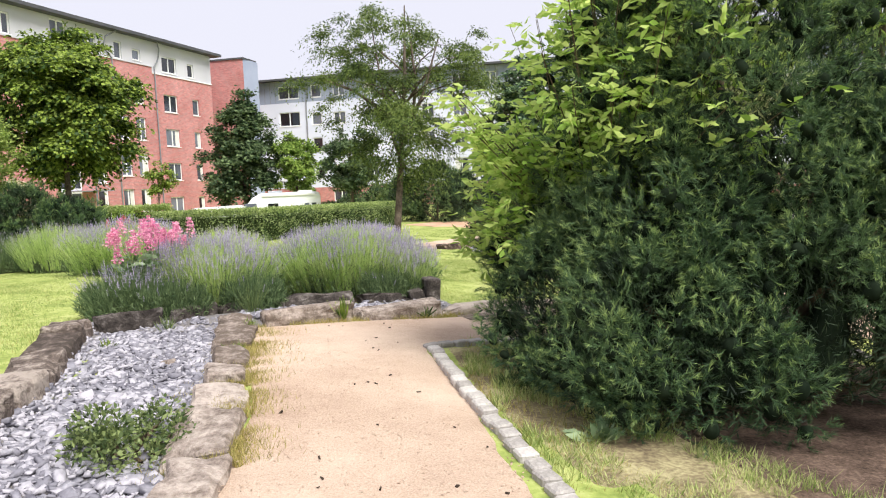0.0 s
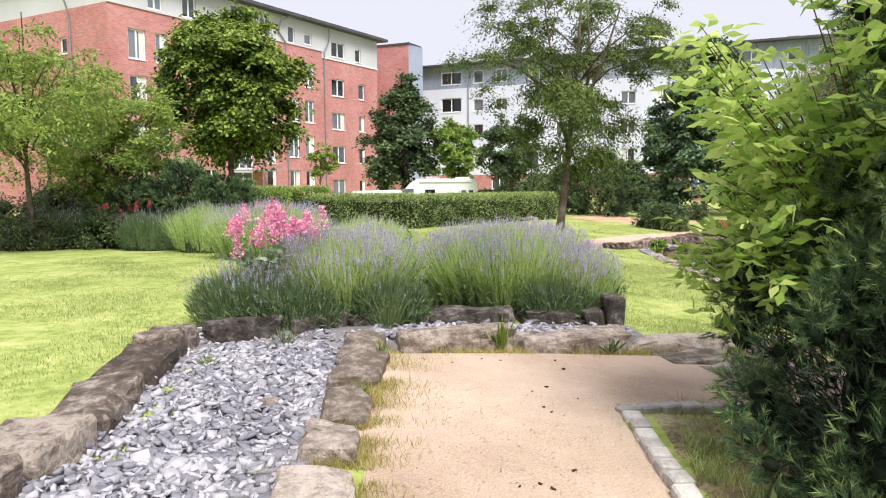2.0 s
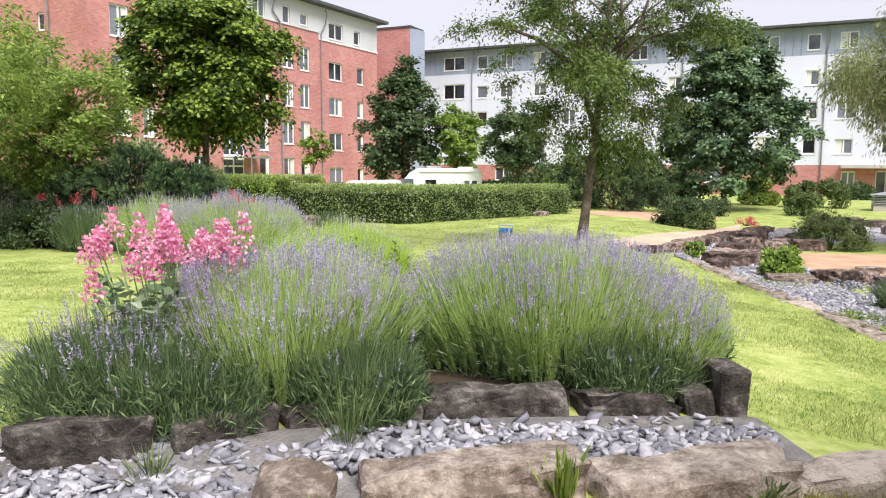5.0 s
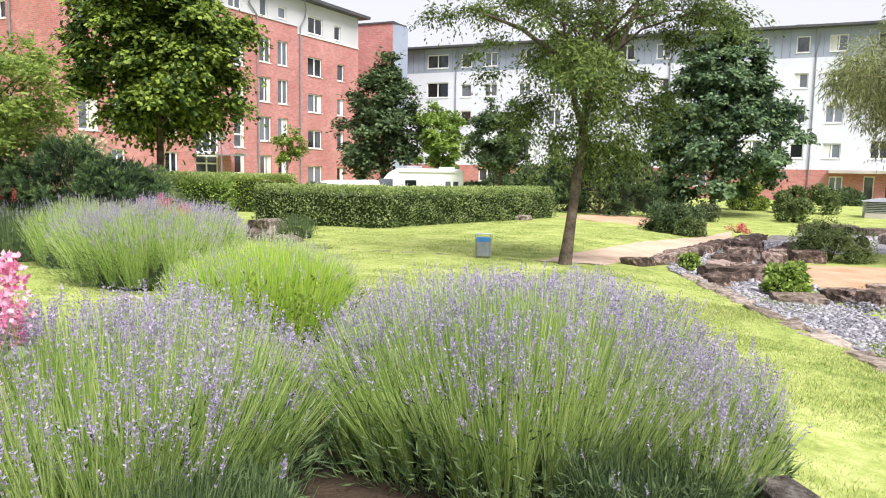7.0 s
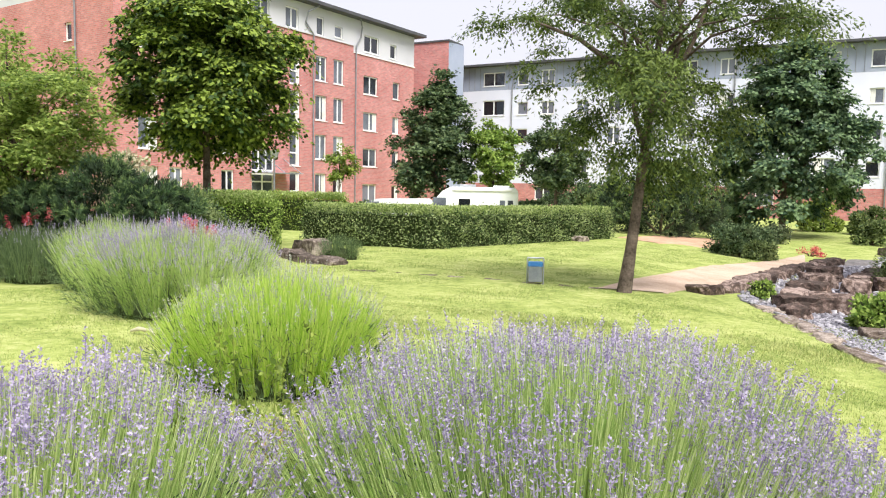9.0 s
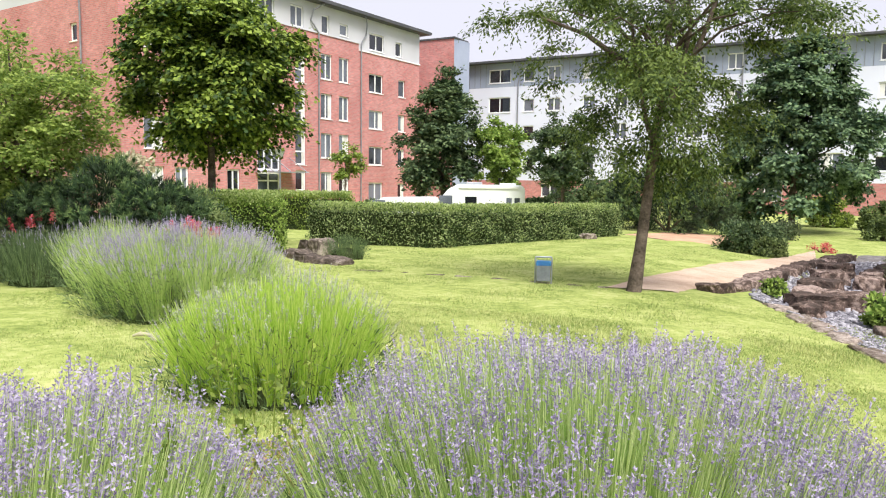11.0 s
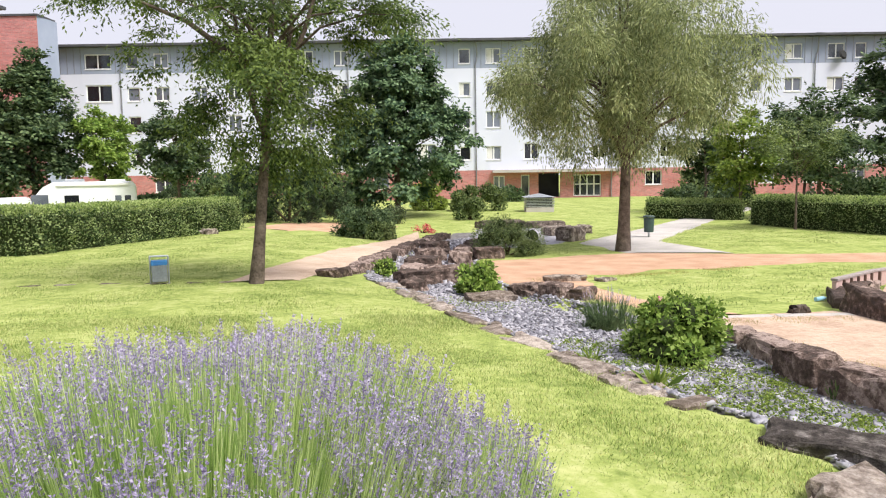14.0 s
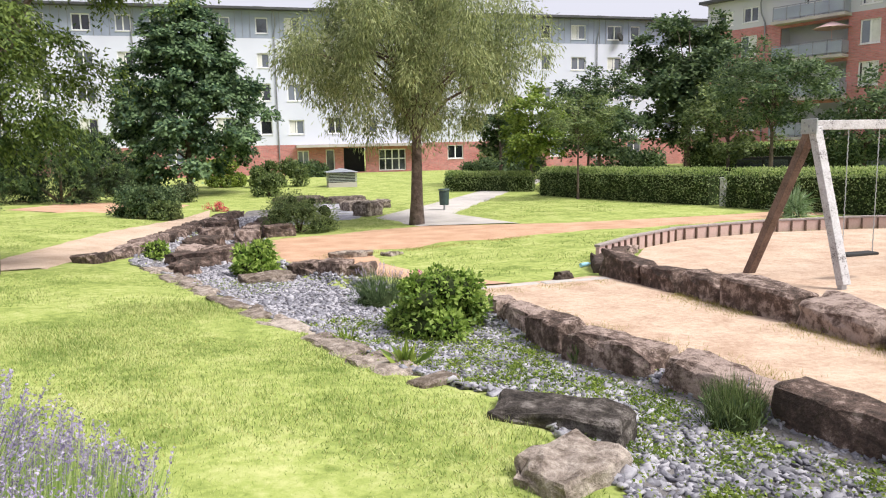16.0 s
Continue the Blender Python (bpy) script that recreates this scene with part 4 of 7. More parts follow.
stone_row("stone_edging", [(-7.0, 20.6), (-5.0, 20.35), (-3.4, 20.1), (-1.7, 19.9)], 0.16, 0.005, M_STONE, "narrow stone edging sunk in the lawn", (0.5, 0.9), seed=23, gap=0.25, rough=0.02)
stone_row("stone_wall", [(-4.9, 35.3), (-3.2, 33.9)], 0.5, 0.2, M_STONE, "low dark stones at the hedge foot", (0.7, 1.0), seed=24)
stone_row("stone_edging", [(2.0, 18.6), (2.9, 18.8)], 0.3, 0.03, M_PALE, "pale slab across the dry stream", (0.8, 1.0), seed=25)
stone_row("stone_edging", [(4.4, 15.8), (6.7, 15.4)], 0.18, 0.03, M_CONC, "pale concrete kerb across the sandy path", (1.1, 1.2), seed=26, rough=0.008, tilt=0.5)
rock(6.05, 15.75, 0.3, 0.2, 0.12, 10, M_STONE, "small dark stone beside the path", 31)
rock(4.6, 20.7, 0.9, 0.25, 0.12, 0, M_STONE, "flat dark stone at the lawn edge", 33)
rock(5.4, 20.6, 0.4, 0.25, 0.06, 30, M_STONE, "flat dark stone at the lawn edge", 35)
rock(-2.2, 5.55, 0.12, 0.1, 0.05, 0, M_PALE, "small pale stone lying in the gravel", 36)

flags = thing("flagstones", 0.95, 7.35, gz(0.95, 7.35), "pale worn flagstones sunk in the sand before the wall", "flagstones")
for k, (x, y, l, w, t) in enumerate(((0.38, 7.5, 0.55, 0.36, 25), (0.62, 7.18, 0.5, 0.4, 40), (0.95, 7.6, 0.6, 0.42, 25))):
    ob = part("flagstone", block(l, w, 0.1, 80 + k, 0.02), M_PALE, flags)
    ob.matrix_local = pose(x - 0.95, y - 7.35, gz(x, y) - flags.location.z - 0.045, 0, 0, t)

# granite setts along the path
setts = thing("path_kerb", 0.2, 4.0, gz(0.2, 4.0), "row of small grey granite setts edging the path", "kerb")
kerb = [(0.98, -3.5), (0.58, 2), (0.43, 3.0), (0.2, 4.07), (-0.01, 5.1), (-0.16, 5.95), (0.36, 6.2), (1.4, 6.6)]
kp = np.array(kerb)
kd = np.r_[0, np.cumsum(np.linalg.norm(np.diff(kp, axis=0), axis=1))]
sett_meshes = [block(0.125, 0.1, 0.12, 60 + k, 0.01) for k in range(6)]
for me in sett_meshes:
    me.materials.append(M_SETT)
s, rk = 0.0, random.Random(4)
while s < kd[-1]:
    a = (np.interp(s, kd, kp[:, 0]), np.interp(s, kd, kp[:, 1]))
    b = (np.interp(s + 0.1, kd, kp[:, 0]), np.interp(s + 0.1, kd, kp[:, 1]))
    ob = new("sett", rk.choice(sett_meshes))
    ob.parent = setts
    ob.matrix_local = pose(a[0] - 0.2, a[1] - 4.0, gz(*a) - 0.075 + rk.uniform(-0.006, 0.006) - setts.location.z, rk.uniform(-3, 3), rk.uniform(-3, 3), math.degrees(math.atan2(b[1] - a[1], b[0] - a[0])) + rk.uniform(-5, 5))
    s += 0.142

# palisade at the far side of the sandpit
pal = thing("palisade", 11.2, 18.6, gz(11.2, 18.6), "low palisade of pinkish-grey boards round the sandpit", "palisade")
pp = np.array([(7.9, 17.15), (9.3, 17.95), (11.2, 18.65), (13.6, 18.55), (15.7, 17.65), (17.3, 16.1), (18.1, 13)])
pd = np.r_[0, np.cumsum(np.linalg.norm(np.diff(pp, axis=0), axis=1))]
M_PAL = surf("pinkish_board", (0.40, 0.27, 0.245), (0.58, 0.43, 0.40), 3.0, 0.9, 0.3)
board = bpy.data.meshes.new("board")
bm = one_box(-0.158, 0.158, -0.035, 0.035, 0, 0.3, bevel=0.01)
bm.to_mesh(board)
bm.free()
board.materials.append(M_PAL)
gapm = bpy.data.meshes.new("post")
bm = one_box(-0.016, 0.016, -0.05, 0.05, 0, 0.3, bevel=0.006)
bm.to_mesh(gapm)
bm.free()
gapm.materials.append(M_BROWNWOOD)
capm = bpy.data.meshes.new("cap")
bm = one_box(-0.162, 0.162, -0.055, 0.055, 0.303, 0.345, bevel=0.008)
bm.to_mesh(capm)
bm.free()
capm.materials.append(M_WOOD)
s = 0.0
while s < pd[-1] - 0.3:
    a = np.array([np.interp(s, pd, pp[:, 0]), np.interp(s, pd, pp[:, 1])])
    b = np.array([np.interp(s + 0.3, pd, pp[:, 0]), np.interp(s + 0.3, pd, pp[:, 1])])
    t = math.degrees(math.atan2(b[1] - a[1], b[0] - a[0]))
    for nm, me, q in (("board", board, a), ("cap", capm, a), ("post", gapm, (a + b) / 2 + (0, -0.03))):
        ob = new(nm, me)
        ob.parent = pal
        ob.matrix_local = pose(q[0] - 11.2, q[1] - 18.6, gz(*q) - pal.location.z - 0.04, 0, 0, t)
    s += 0.33

# ---- plants ----


def tree(name, x, y, height, r0, crown_c, crown_r, mat, label, category="tree", n=9000, L=0.1, W=0.06, clumps=40, cr=(0.5, 0.9), lean=(0, 0), fork=0.35, seed=1, droop=0.2, flat=0.8, limbs=14, shell=0.45, extra=(), shape=None, group="", layer=0.5, reach=1.5, forks=()):
    """A tree: a tapering trunk with limbs and a crown of many single leaves in uneven clumps."""
    rng = np.random.default_rng(seed)
    if droop <= 1:
        clumps, cr = int(clumps * 1.8), (cr[0] * 0.75, cr[1] * 0.75)
    z0 = gz(x, y)
    root = thing(name, x, y, z0, label, category, group)
    C = []
    k = 0
    while len(C) < clumps and k < 5000:
        k += 1
        d = unit(rng.normal(size=(1, 3)))[0] * rng.random() ** 0.4
        lump = 0.95 + 0.28 * noise.noise(Vector(d / (np.linalg.norm(d) + 1e-6)) * 2.3 + Vector((seed, 0, 0)))
        p = np.array(crown_c) - (0, 0, z0) + d * np.array(crown_r) * lump
        h = (p[2] + z0 - crown_c[2]) / crown_r[2]
        if shape == "cone":
            w = 0.16 + 1.0 * (1 - (h + 1) / 2) ** 0.75
            p[:2] = np.array(crown_c[:2]) + (p[:2] - np.array(crown_c[:2])) * w
        r = rng.uniform(*cr)
        C.append((p[0], p[1], p[2], r))
    for e in extra:
        C.append((e[0] + crown_c[0], e[1] + crown_c[1], e[2] - z0, e[3]))
    bend = rng.normal(size=2) * 0.06
    path = []
    for i in range(9):
        f = i / 8
        path.append((lean[0] * f + bend[0] * math.sin(f * 5) + (crown_c[0] - lean[0]) * f * f * 0.5, lean[1] * f + bend[1] * math.sin(f * 4) + crown_c[1] * f * f * 0.5, -0.1 + f * height))
    rad = [r0 * (1.25 if i == 0 else 1) * (1 - 0.85 * i / 8) for i in range(9)]
    part("trunk", soup("trunk", *tube(path, rad, 12), M_BARK, True), M_BARK, root)
    for line in forks:
        radii = [r0 * (0.55 - 0.4 * k / (len(line) - 1)) for k in range(len(line))]
        part("limb", soup("limb", *tube(line, radii, 8), M_BARK, True), M_BARK, root)
    order = rng.permutation(len(C))[:limbs]
    P = np.array(path)
    for j in order:
        c = np.array(C[j][:3])
        f = fork + (1 - fork) * 0.75 * max(0, min(1, (c[2] - height * fork) / (height * (1 - fork) + 1e-6))) * rng.uniform(0.4, 0.9)
        a = np.array([np.interp(f, np.linspace(0, 1, 9), P[:, k]) for k in range(3)])
        m1 = a + (c - a) * 0.4 + (0, 0, np.linalg.norm(c - a) * 0.15)
        m2 = a + (c - a) * 0.75 + (0, 0, np.linalg.norm(c - a) * 0.12) + rng.normal(size=3) * 0.05
        r = max(0.012, r0 * 0.38 * (1 - f * 0.5))
        part("limb", soup("limb", *tube([a, m1, m2, c], [r, r * 0.7, r * 0.42, r * 0.12], 6), M_BARK, True), M_BARK, root)
    if droop > 1:
        crown = clump_leaves(C, n, L, W, rng, droop, shell, flat)
    else:
        a = clump_leaves(C, n // 5, L, W, rng, droop, 0.1, 0.6)
        b = spray_leaves(C, n - n // 5, L, W, rng, droop, reach, layer=layer, mid=(crown_c[0], crown_c[1], crown_c[2] - z0))
        crown = joined([a, b])
    part("crown", soup("crown", *crown, mat), mat, root)
    return root


def bush(name, x, y, rx, ry, h, mat, label, category="shrub", n=3000, L=0.06, W=0.035, seed=1, core=True, clumps=16, group="", bloom=None, blooms=0, sink=0.0):
    """A bushy shrub: short stems, dark lumps coloured as its inner shade and single leaves in uneven clumps."""
    rng = np.random.default_rng(seed)
    z0 = gz(x, y)
    root = thing(name, x, y, z0, label, category, group)
    C = []
    for k in range(clumps):
        a = rng.uniform(0, 2 * math.pi)
        q = rng.random() ** 0.5 * 0.72
        hh = math.sqrt(max(0.05, 1 - q * q))
        zz = h * (0.12 + 0.66 * hh * (rng.uniform(0.45, 1.0) if k % 3 else 0.12))
        q = q if k % 3 else 0.7
        C.append((rx * q * math.cos(a), ry * q * math.sin(a), zz, min(rx, ry, h) * rng.uniform(0.28, 0.42)))
    st = []
    for c in C[:10]:
        st.append(tube([(0, 0, -0.05), (c[0] * 0.4, c[1] * 0.4, c[2] * 0.5), (c[0], c[1], c[2])], [0.02 * (h + 0.3), 0.014, 0.006], 5))
    part("stem_growth", soup("stem_growth", *joined(st), M_TWIG), M_TWIG, root)
    part("foliage", soup("foliage", *clump_leaves(C, n, L, W, rng, 0.0, 0.5, 0.85), mat), mat, root)
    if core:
        part("shade_core", lumps(C, 0.42 if h > 1.0 else 0.6, rng), M_HEDGECORE, root)
    if bloom:
        P = []
        for c in range(blooms):
            k = C[rng.integers(len(C))]
            d = unit(rng.normal(size=(1, 3)))[0]
            d[2] = abs(d[2])
            P.append(np.array(k[:3]) + d * k[3] * 1.05)
        P = np.repeat(np.array(P), 9, axis=0) + rng.normal(size=(blooms * 9, 3)) * 0.012
        part("bloom", soup("bloom", *leaves(P, rng.normal(size=P.shape) + (0, 0, 0.8), 0.045, 0.035, rng), bloom), bloom, root)
    return root


def lumps(C, k, rng):
    """Dark lumps that paint in the shade inside a crown: one low mound for each clump."""
    bm = bmesh.new()
    for c in C:
        g = bmesh.ops.create_icosphere(bm, subdivisions=2, radius=c[3] * k, matrix=Matrix.Translation(c[:3]))
        for v in g["verts"]:
            v.co += Vector(noise.noise_vector(v.co * 6)) * c[3] * 0.25
    return bm


def hedge(x0, y0, x1, y1, w, h, label, n, seed, mat=None, L=0.08):
    """A clipped hedge between two points."""
    mat = mat or M_HEDGE
    rng = np.random.default_rng(seed)
    a, b = np.array([x0, y0]), np.array([x1, y1])
    l = np.linalg.norm(b - a)
    u = (b - a) / l
    v = np.array([-u[1], u[0]])
    z0 = gz(x0, y0)
    root = thing("hedge", x0, y0, z0, label, "hedge")
    # Dark core behind the leaves, coloured as the hedge's inner shade.
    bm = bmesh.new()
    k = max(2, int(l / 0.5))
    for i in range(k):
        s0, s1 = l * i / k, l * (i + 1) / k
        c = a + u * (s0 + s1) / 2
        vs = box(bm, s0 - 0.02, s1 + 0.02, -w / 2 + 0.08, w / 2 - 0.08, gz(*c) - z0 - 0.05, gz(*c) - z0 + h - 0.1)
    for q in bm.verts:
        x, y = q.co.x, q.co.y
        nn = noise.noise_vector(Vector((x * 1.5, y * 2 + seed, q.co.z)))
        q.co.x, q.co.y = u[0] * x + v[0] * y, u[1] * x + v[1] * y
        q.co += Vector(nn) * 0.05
    part("shade_core", bm, M_HEDGECORE, root)
    A = np.array([l * h, l * h, l * w, w * h, w * h])
    f = rng.choice(5, n, p=A / A.sum())
    s, t, d = rng.random(n) * l, rng.random(n), rng.random(n)
    off = np.where(f == 0, -w / 2, np.where(f == 1, w / 2, (d - 0.5) * w))
    s = np.where(f == 3, 0, np.where(f == 4, l, s))
    bump = 0.07 * np.sin(s * 2.1 + seed) * np.sin(t * 5 + s) + 0.05 * np.sin(s * 5.1 + t * 7) + 0.04 * np.sin(s * 7.7) + 0.04 * np.sin(t * 9 + s * 2)
    off = off + np.sign(off) * bump * (f < 2)
    z = np.where(f == 2, h + bump, t * h)
    X = a[0] - x0 + u[0] * s + v[0] * off
    Y = a[1] - y0 + u[1] * s + v[1] * off
    P = np.c_[X, Y, z + ground_z(X + x0, Y + y0) - z0] + rng.normal(size=(n, 3)) * 0.06
    N = np.zeros((n, 3))
    N[:, :2] = np.where((f < 2)[:, None], np.sign(off)[:, None] * v, 0)
    N[:, 2] = (f == 2) * 1.0 + 0.3
    part("foliage", soup("foliage", *leaves(P, N + rng.normal(size=(n, 3)) * 0.7, L, L * 0.6, rng), mat), mat, root)
    k = n // 2
    s, off = rng.random(k) * l, (rng.random(k) - 0.5) * w * 1.05
    X, Y = u[0] * s + v[0] * off, u[1] * s + v[1] * off
    P = np.c_[X, Y, h + ground_z(X + x0, Y + y0) - z0 + rng.uniform(-0.05, 0.2, k)]
    part("fresh_growth", soup("fresh_growth", *leaves(P, rng.normal(size=(k, 3)) * 0.6 + (0, 0, 0.8), L, L * 0.5, rng), M_FRESH), M_FRESH, root)
    return root


def stalks(P, T, r, rng):
    """Thin two-piece blades from P to T, bowing outwards a little."""
    n = len(P)
    D = T - P
    S = unit(np.cross(D, rng.normal(size=(n, 3)))) * r
    mid = P + D * 0.5 + np.c_[-D[:, :2] * 0.06, np.full((n, 1), 0.02)]
    V = np.empty((n, 6, 3))
    V[:, 0], V[:, 1], V[:, 2], V[:, 3], V[:, 4], V[:, 5] = P - S, P + S, mid - S * 0.8, mid + S * 0.8, T - S * 0.4, T + S * 0.4
    F = np.array([(0, 1, 3, 2), (2, 3, 5, 4)])
    return V.reshape(-1, 3), (np.arange(n)[:, None, None] * 6 + F[None]).reshape(-1, 4)


def lavender(x, y, rx, ry, h, n, label, stem=None, bloom=None, seed=1, spike=0.078, flower=1.0, base=4000, spread=1.0, turn=0.0):
    """A lavender mound: a leafy cushion, upright stalks fanning outwards and a flower spike on most of them."""
    rng = np.random.default_rng(seed)
    stem, bloom = stem or M_LAVSTEM, bloom or M_LAVBLOOM
    z0 = gz(x, y)
    root = thing("lavender", x, y, z0, label, "lavender", "lavender bushes")
    a, q = rng.uniform(0, 2 * math.pi, n), np.sqrt(rng.random(n))
    ct, stn = math.cos(turn), math.sin(turn)

    def place(qx, qy):
        return np.c_[qx * ct - qy * stn, qx * stn + qy * ct]
    lump = 1 + 0.10 * np.sin(a * 3 + seed) + 0.06 * np.sin(a * 7 + seed * 2)
    tip = place(rx * q * lump * np.cos(a), ry * q * lump * np.sin(a))
    sheaf = tip[rng.integers(0, n, max(12, n // 60))]
    near = np.concatenate([((c[:, None] - sheaf[None]) ** 2).sum(2).argmin(1) for c in np.array_split(tip, max(1, n // 2000))])
    foot = sheaf[near] * 0.78 + (tip - sheaf[near]) * 0.3
    tip = tip + (sheaf[near] - tip) * 0.12
    dome = h * (0.5 + 0.5 * np.sqrt(np.clip(1 - (q * 0.98) ** 2.6, 0, 1)))
    dome = dome * rng.uniform(0.86, 1.08, n) * (1 + 0.07 * np.sin(tip[:, 0] * 5 + seed) * np.sin(tip[:, 1] * 4))
    P = np.c_[foot, dome * 0.12]
    T = np.c_[tip, dome] + rng.normal(size=(n, 3)) * 0.032
    T[:, :2] *= spread
    part("stem_growth", soup("stem_growth", *stalks(P, T, 0.0017 + 0.0007 * h, rng), stem), stem, root)
    patch = np.sin(tip[:, 0] * 7 + seed) * np.sin(tip[:, 1] * 6 + 2 * seed) + 0.4 * np.sin(tip[:, 0] * 17 + tip[:, 1] * 13)
    k = rng.random(n) < flower * np.where(q > 0.93, 0.1, 0.15 + 0.09 * np.clip(patch, -1.2, 1))
    D = unit(T - P)[k] + rng.normal(size=(k.sum(), 3)) * 0.08
    Tk = T[k]
    U = unit(D)
    pieces = [leaves(Tk - U * 0.012, U, spike * 0.9, 0.004, rng)]
    for f in range(5):
        h0 = spike * (0.0, 0.3, 0.5, 0.7, 0.88)[f]
        for g in range(3):
            side = unit(np.cross(U, rng.normal(size=U.shape)))
            pieces.append(leaves(Tk + U * (h0 + rng.normal(size=(len(Tk), 1)) * 0.003), U * 0.7 + side, (0.014, 0.015, 0.014, 0.012, 0.009)[f], 0.0065, rng))
    part("bloom", soup("bloom", *joined(pieces), bloom), bloom, root)
    a, q = rng.uniform(0, 2 * math.pi, base), rng.random(base) ** 0.3
    v = rng.random(base) ** 1.3
    edge = 1 + 0.10 * np.sin(a * 3 + seed) + 0.06 * np.sin(a * 7 + seed * 2)
    swell = 0.82 + 0.2 * np.sin(np.clip(v * 3.4, 0, 3.1))
    z = h * (0.02 + 0.7 * v * np.where(q > 0.75, 1.0, np.sqrt(np.clip(1.05 - q * q, 0, 1))))
    xy = place(rx * q * np.cos(a) * edge * swell, ry * q * np.sin(a) * edge * swell)
    B = np.c_[xy, z]
    A = np.c_[xy * 0.8, np.full(base, 0.75)] + rng.normal(size=(base, 3)) * 0.45
    part("foliage", soup("foliage", *leaves(B, A, 0.075, 0.008, rng), M_LAVBASE), M_LAVBASE, root, "grey-green narrow leaves")
    # Dark dome under the stalks; shade between them is put into its colour.
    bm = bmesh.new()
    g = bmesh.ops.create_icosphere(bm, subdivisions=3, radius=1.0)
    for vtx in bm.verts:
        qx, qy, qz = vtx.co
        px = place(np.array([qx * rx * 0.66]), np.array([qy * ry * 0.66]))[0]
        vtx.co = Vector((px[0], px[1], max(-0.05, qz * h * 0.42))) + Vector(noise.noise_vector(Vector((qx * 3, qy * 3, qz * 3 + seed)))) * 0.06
    part("shade_core", bm, M_HEDGECORE, root)
    return root


# lavender in the stone-edged bed and beyond
lavender(-1.3, 9.38, 0.95, 0.92, 0.80, 19000, "large mound of purple flowering lavender over a stone wall", seed=11, base=13000, turn=0.4)
lavender(-0.58, 9.15, 0.47, 0.5, 0.6, 7000, "smaller purple lavender mound at the bed's corner", seed=12, base=6000)
lavender(-2.72, 8.3, 0.72, 0.78, 0.72, 14000, "grey-green lavender mound starting to flower beside pink valerian", seed=13, base=11000, turn=0.3)
lavender(-3.3, 7.65, 0.6, 0.55, 0.48, 3500, "low grey lavender mound spilling over the stones", seed=14, base=7000, stem=M_LAVBASE, flower=0.5)
for x, y, r, s in ((-2.15, 7.85, 0.38, 24), (-0.75, 8.72, 0.36, 26), (-2.85, 7.45, 0.36, 27)):
    lavender(x, y, r, r * 0.8, 0.42, 1300, "low dark green lavender foliage overhanging the stone wall", seed=s, flower=0.1, stem=M_LAVBASE, base=5000)
lavender(-3.55, 11.5, 0.74, 0.85, 0.72, 9000, "light green young lavender bush barely in bud", stem=M_LAVYOUNG, bloom=M_LAVPALE, seed=15, flower=0.5, base=5000)
lavender(-6.2, 14.15, 1.12, 1.2, 0.93, 9000, "wide round grey-purple lavender bush in the lawn", seed=16, base=9000, flower=1.9)
lavender(-8.3, 15.6, 1.0, 0.9, 0.95, 3500, "grey-green lavender before dark pines", seed=17, flower=0.6)
lavender(-9.9, 15.9, 0.9, 0.7, 0.8, 2500, "grey-green lavender along the shrub border", seed=18, flower=0.4, stem=M_LAVBASE)
lavender(-12.2, 15.9, 1.1, 0.7, 0.85, 2500, "grey-green lavender along the shrub border", seed=19, flower=0.4, stem=M_LAVBASE)
lavender(3.42, 10.35, 0.24, 0.2, 0.33, 700, "small green lavender tuft in the gravel", seed=20, flower=0.03, stem=M_SHRUB, base=500)
lavender(3.2, 15.85, 0.42, 0.35, 0.45, 900, "grey lavender tuft with faded flowers by the rose", seed=21, flower=0.5, stem=M_LAVBASE, base=700)
lavender(-8.1, 23.0, 0.6, 0.5, 0.6, 900, "pale grassy tuft beside the stone steps", seed=22, flower=0.0, stem=M_LAVBASE, base=600)


def valerian(x, y, h, r, n, mat, label, seed):
    """Leafy stems with cone-shaped heads of tiny flowers."""
    rng = np.random.default_rng(seed)
    root = thing("valerian", x, y, gz(x, y), label, "flowering plant")
    st, lp, la, fp = [], [], [], []
    for k in range(n):
        a, q = rng.uniform(0, 2 * math.pi), math.sqrt(rng.random())
        t = np.array([r * q * math.cos(a), r * q * math.sin(a), h * rng.uniform(0.72, 1.0) * (1 - 0.15 * q)])
        f = t * (0.4, 0.4, 0)
        st.append(tube([f, (f + t) / 2 + (0, 0, 0.03), t], [0.006, 0.005, 0.003], 5))
        for j in range(14):
            w = rng.uniform(0.25, 0.82)
            lp.append(f + (t - f) * w)
            la.append(np.r_[rng.normal(size=2), 0.25])
        hl = rng.uniform(0.10, 0.2)
        for j in range(150):
            w = rng.random()
            ring = 0.066 * (1 - 0.7 * w) * math.sqrt(rng.random())
            b = rng.uniform(0, 2 * math.pi)
            tier = round(w * 5) / 5
            fp.append(t + (ring * math.cos(b), ring * math.sin(b), hl * (0.6 * tier + 0.4 * w) - 0.03))
    part("stem_growth", soup("stem_growth", *joined(st), M_VALLEAF), M_VALLEAF, root)
    part("foliage", soup("foliage", *leaves(np.array(lp), np.array(la), 0.11, 0.045, rng), M_VALLEAF), M_VALLEAF, root)
    fp = np.array(fp)
    part("bloom", soup("bloom", *leaves(fp, rng.normal(size=fp.shape) + (0, 0, 0.5), 0.024, 0.019, rng), mat), mat, root)
    return root


valerian(-3.2, 7.9, 1.0, 0.42, 30, M_PINK, "pink valerian in full flower over grey-green leaves", 5)
valerian(-6.5, 14.6, 1.06, 0.45, 11, M_RED, "red valerian among lavender", 6)
valerian(-10.9, 16.6, 1.15, 0.6, 14, M_RED, "red valerian in the shrub border", 7)

# the big mountain pine beside the path, with an elder growing through it


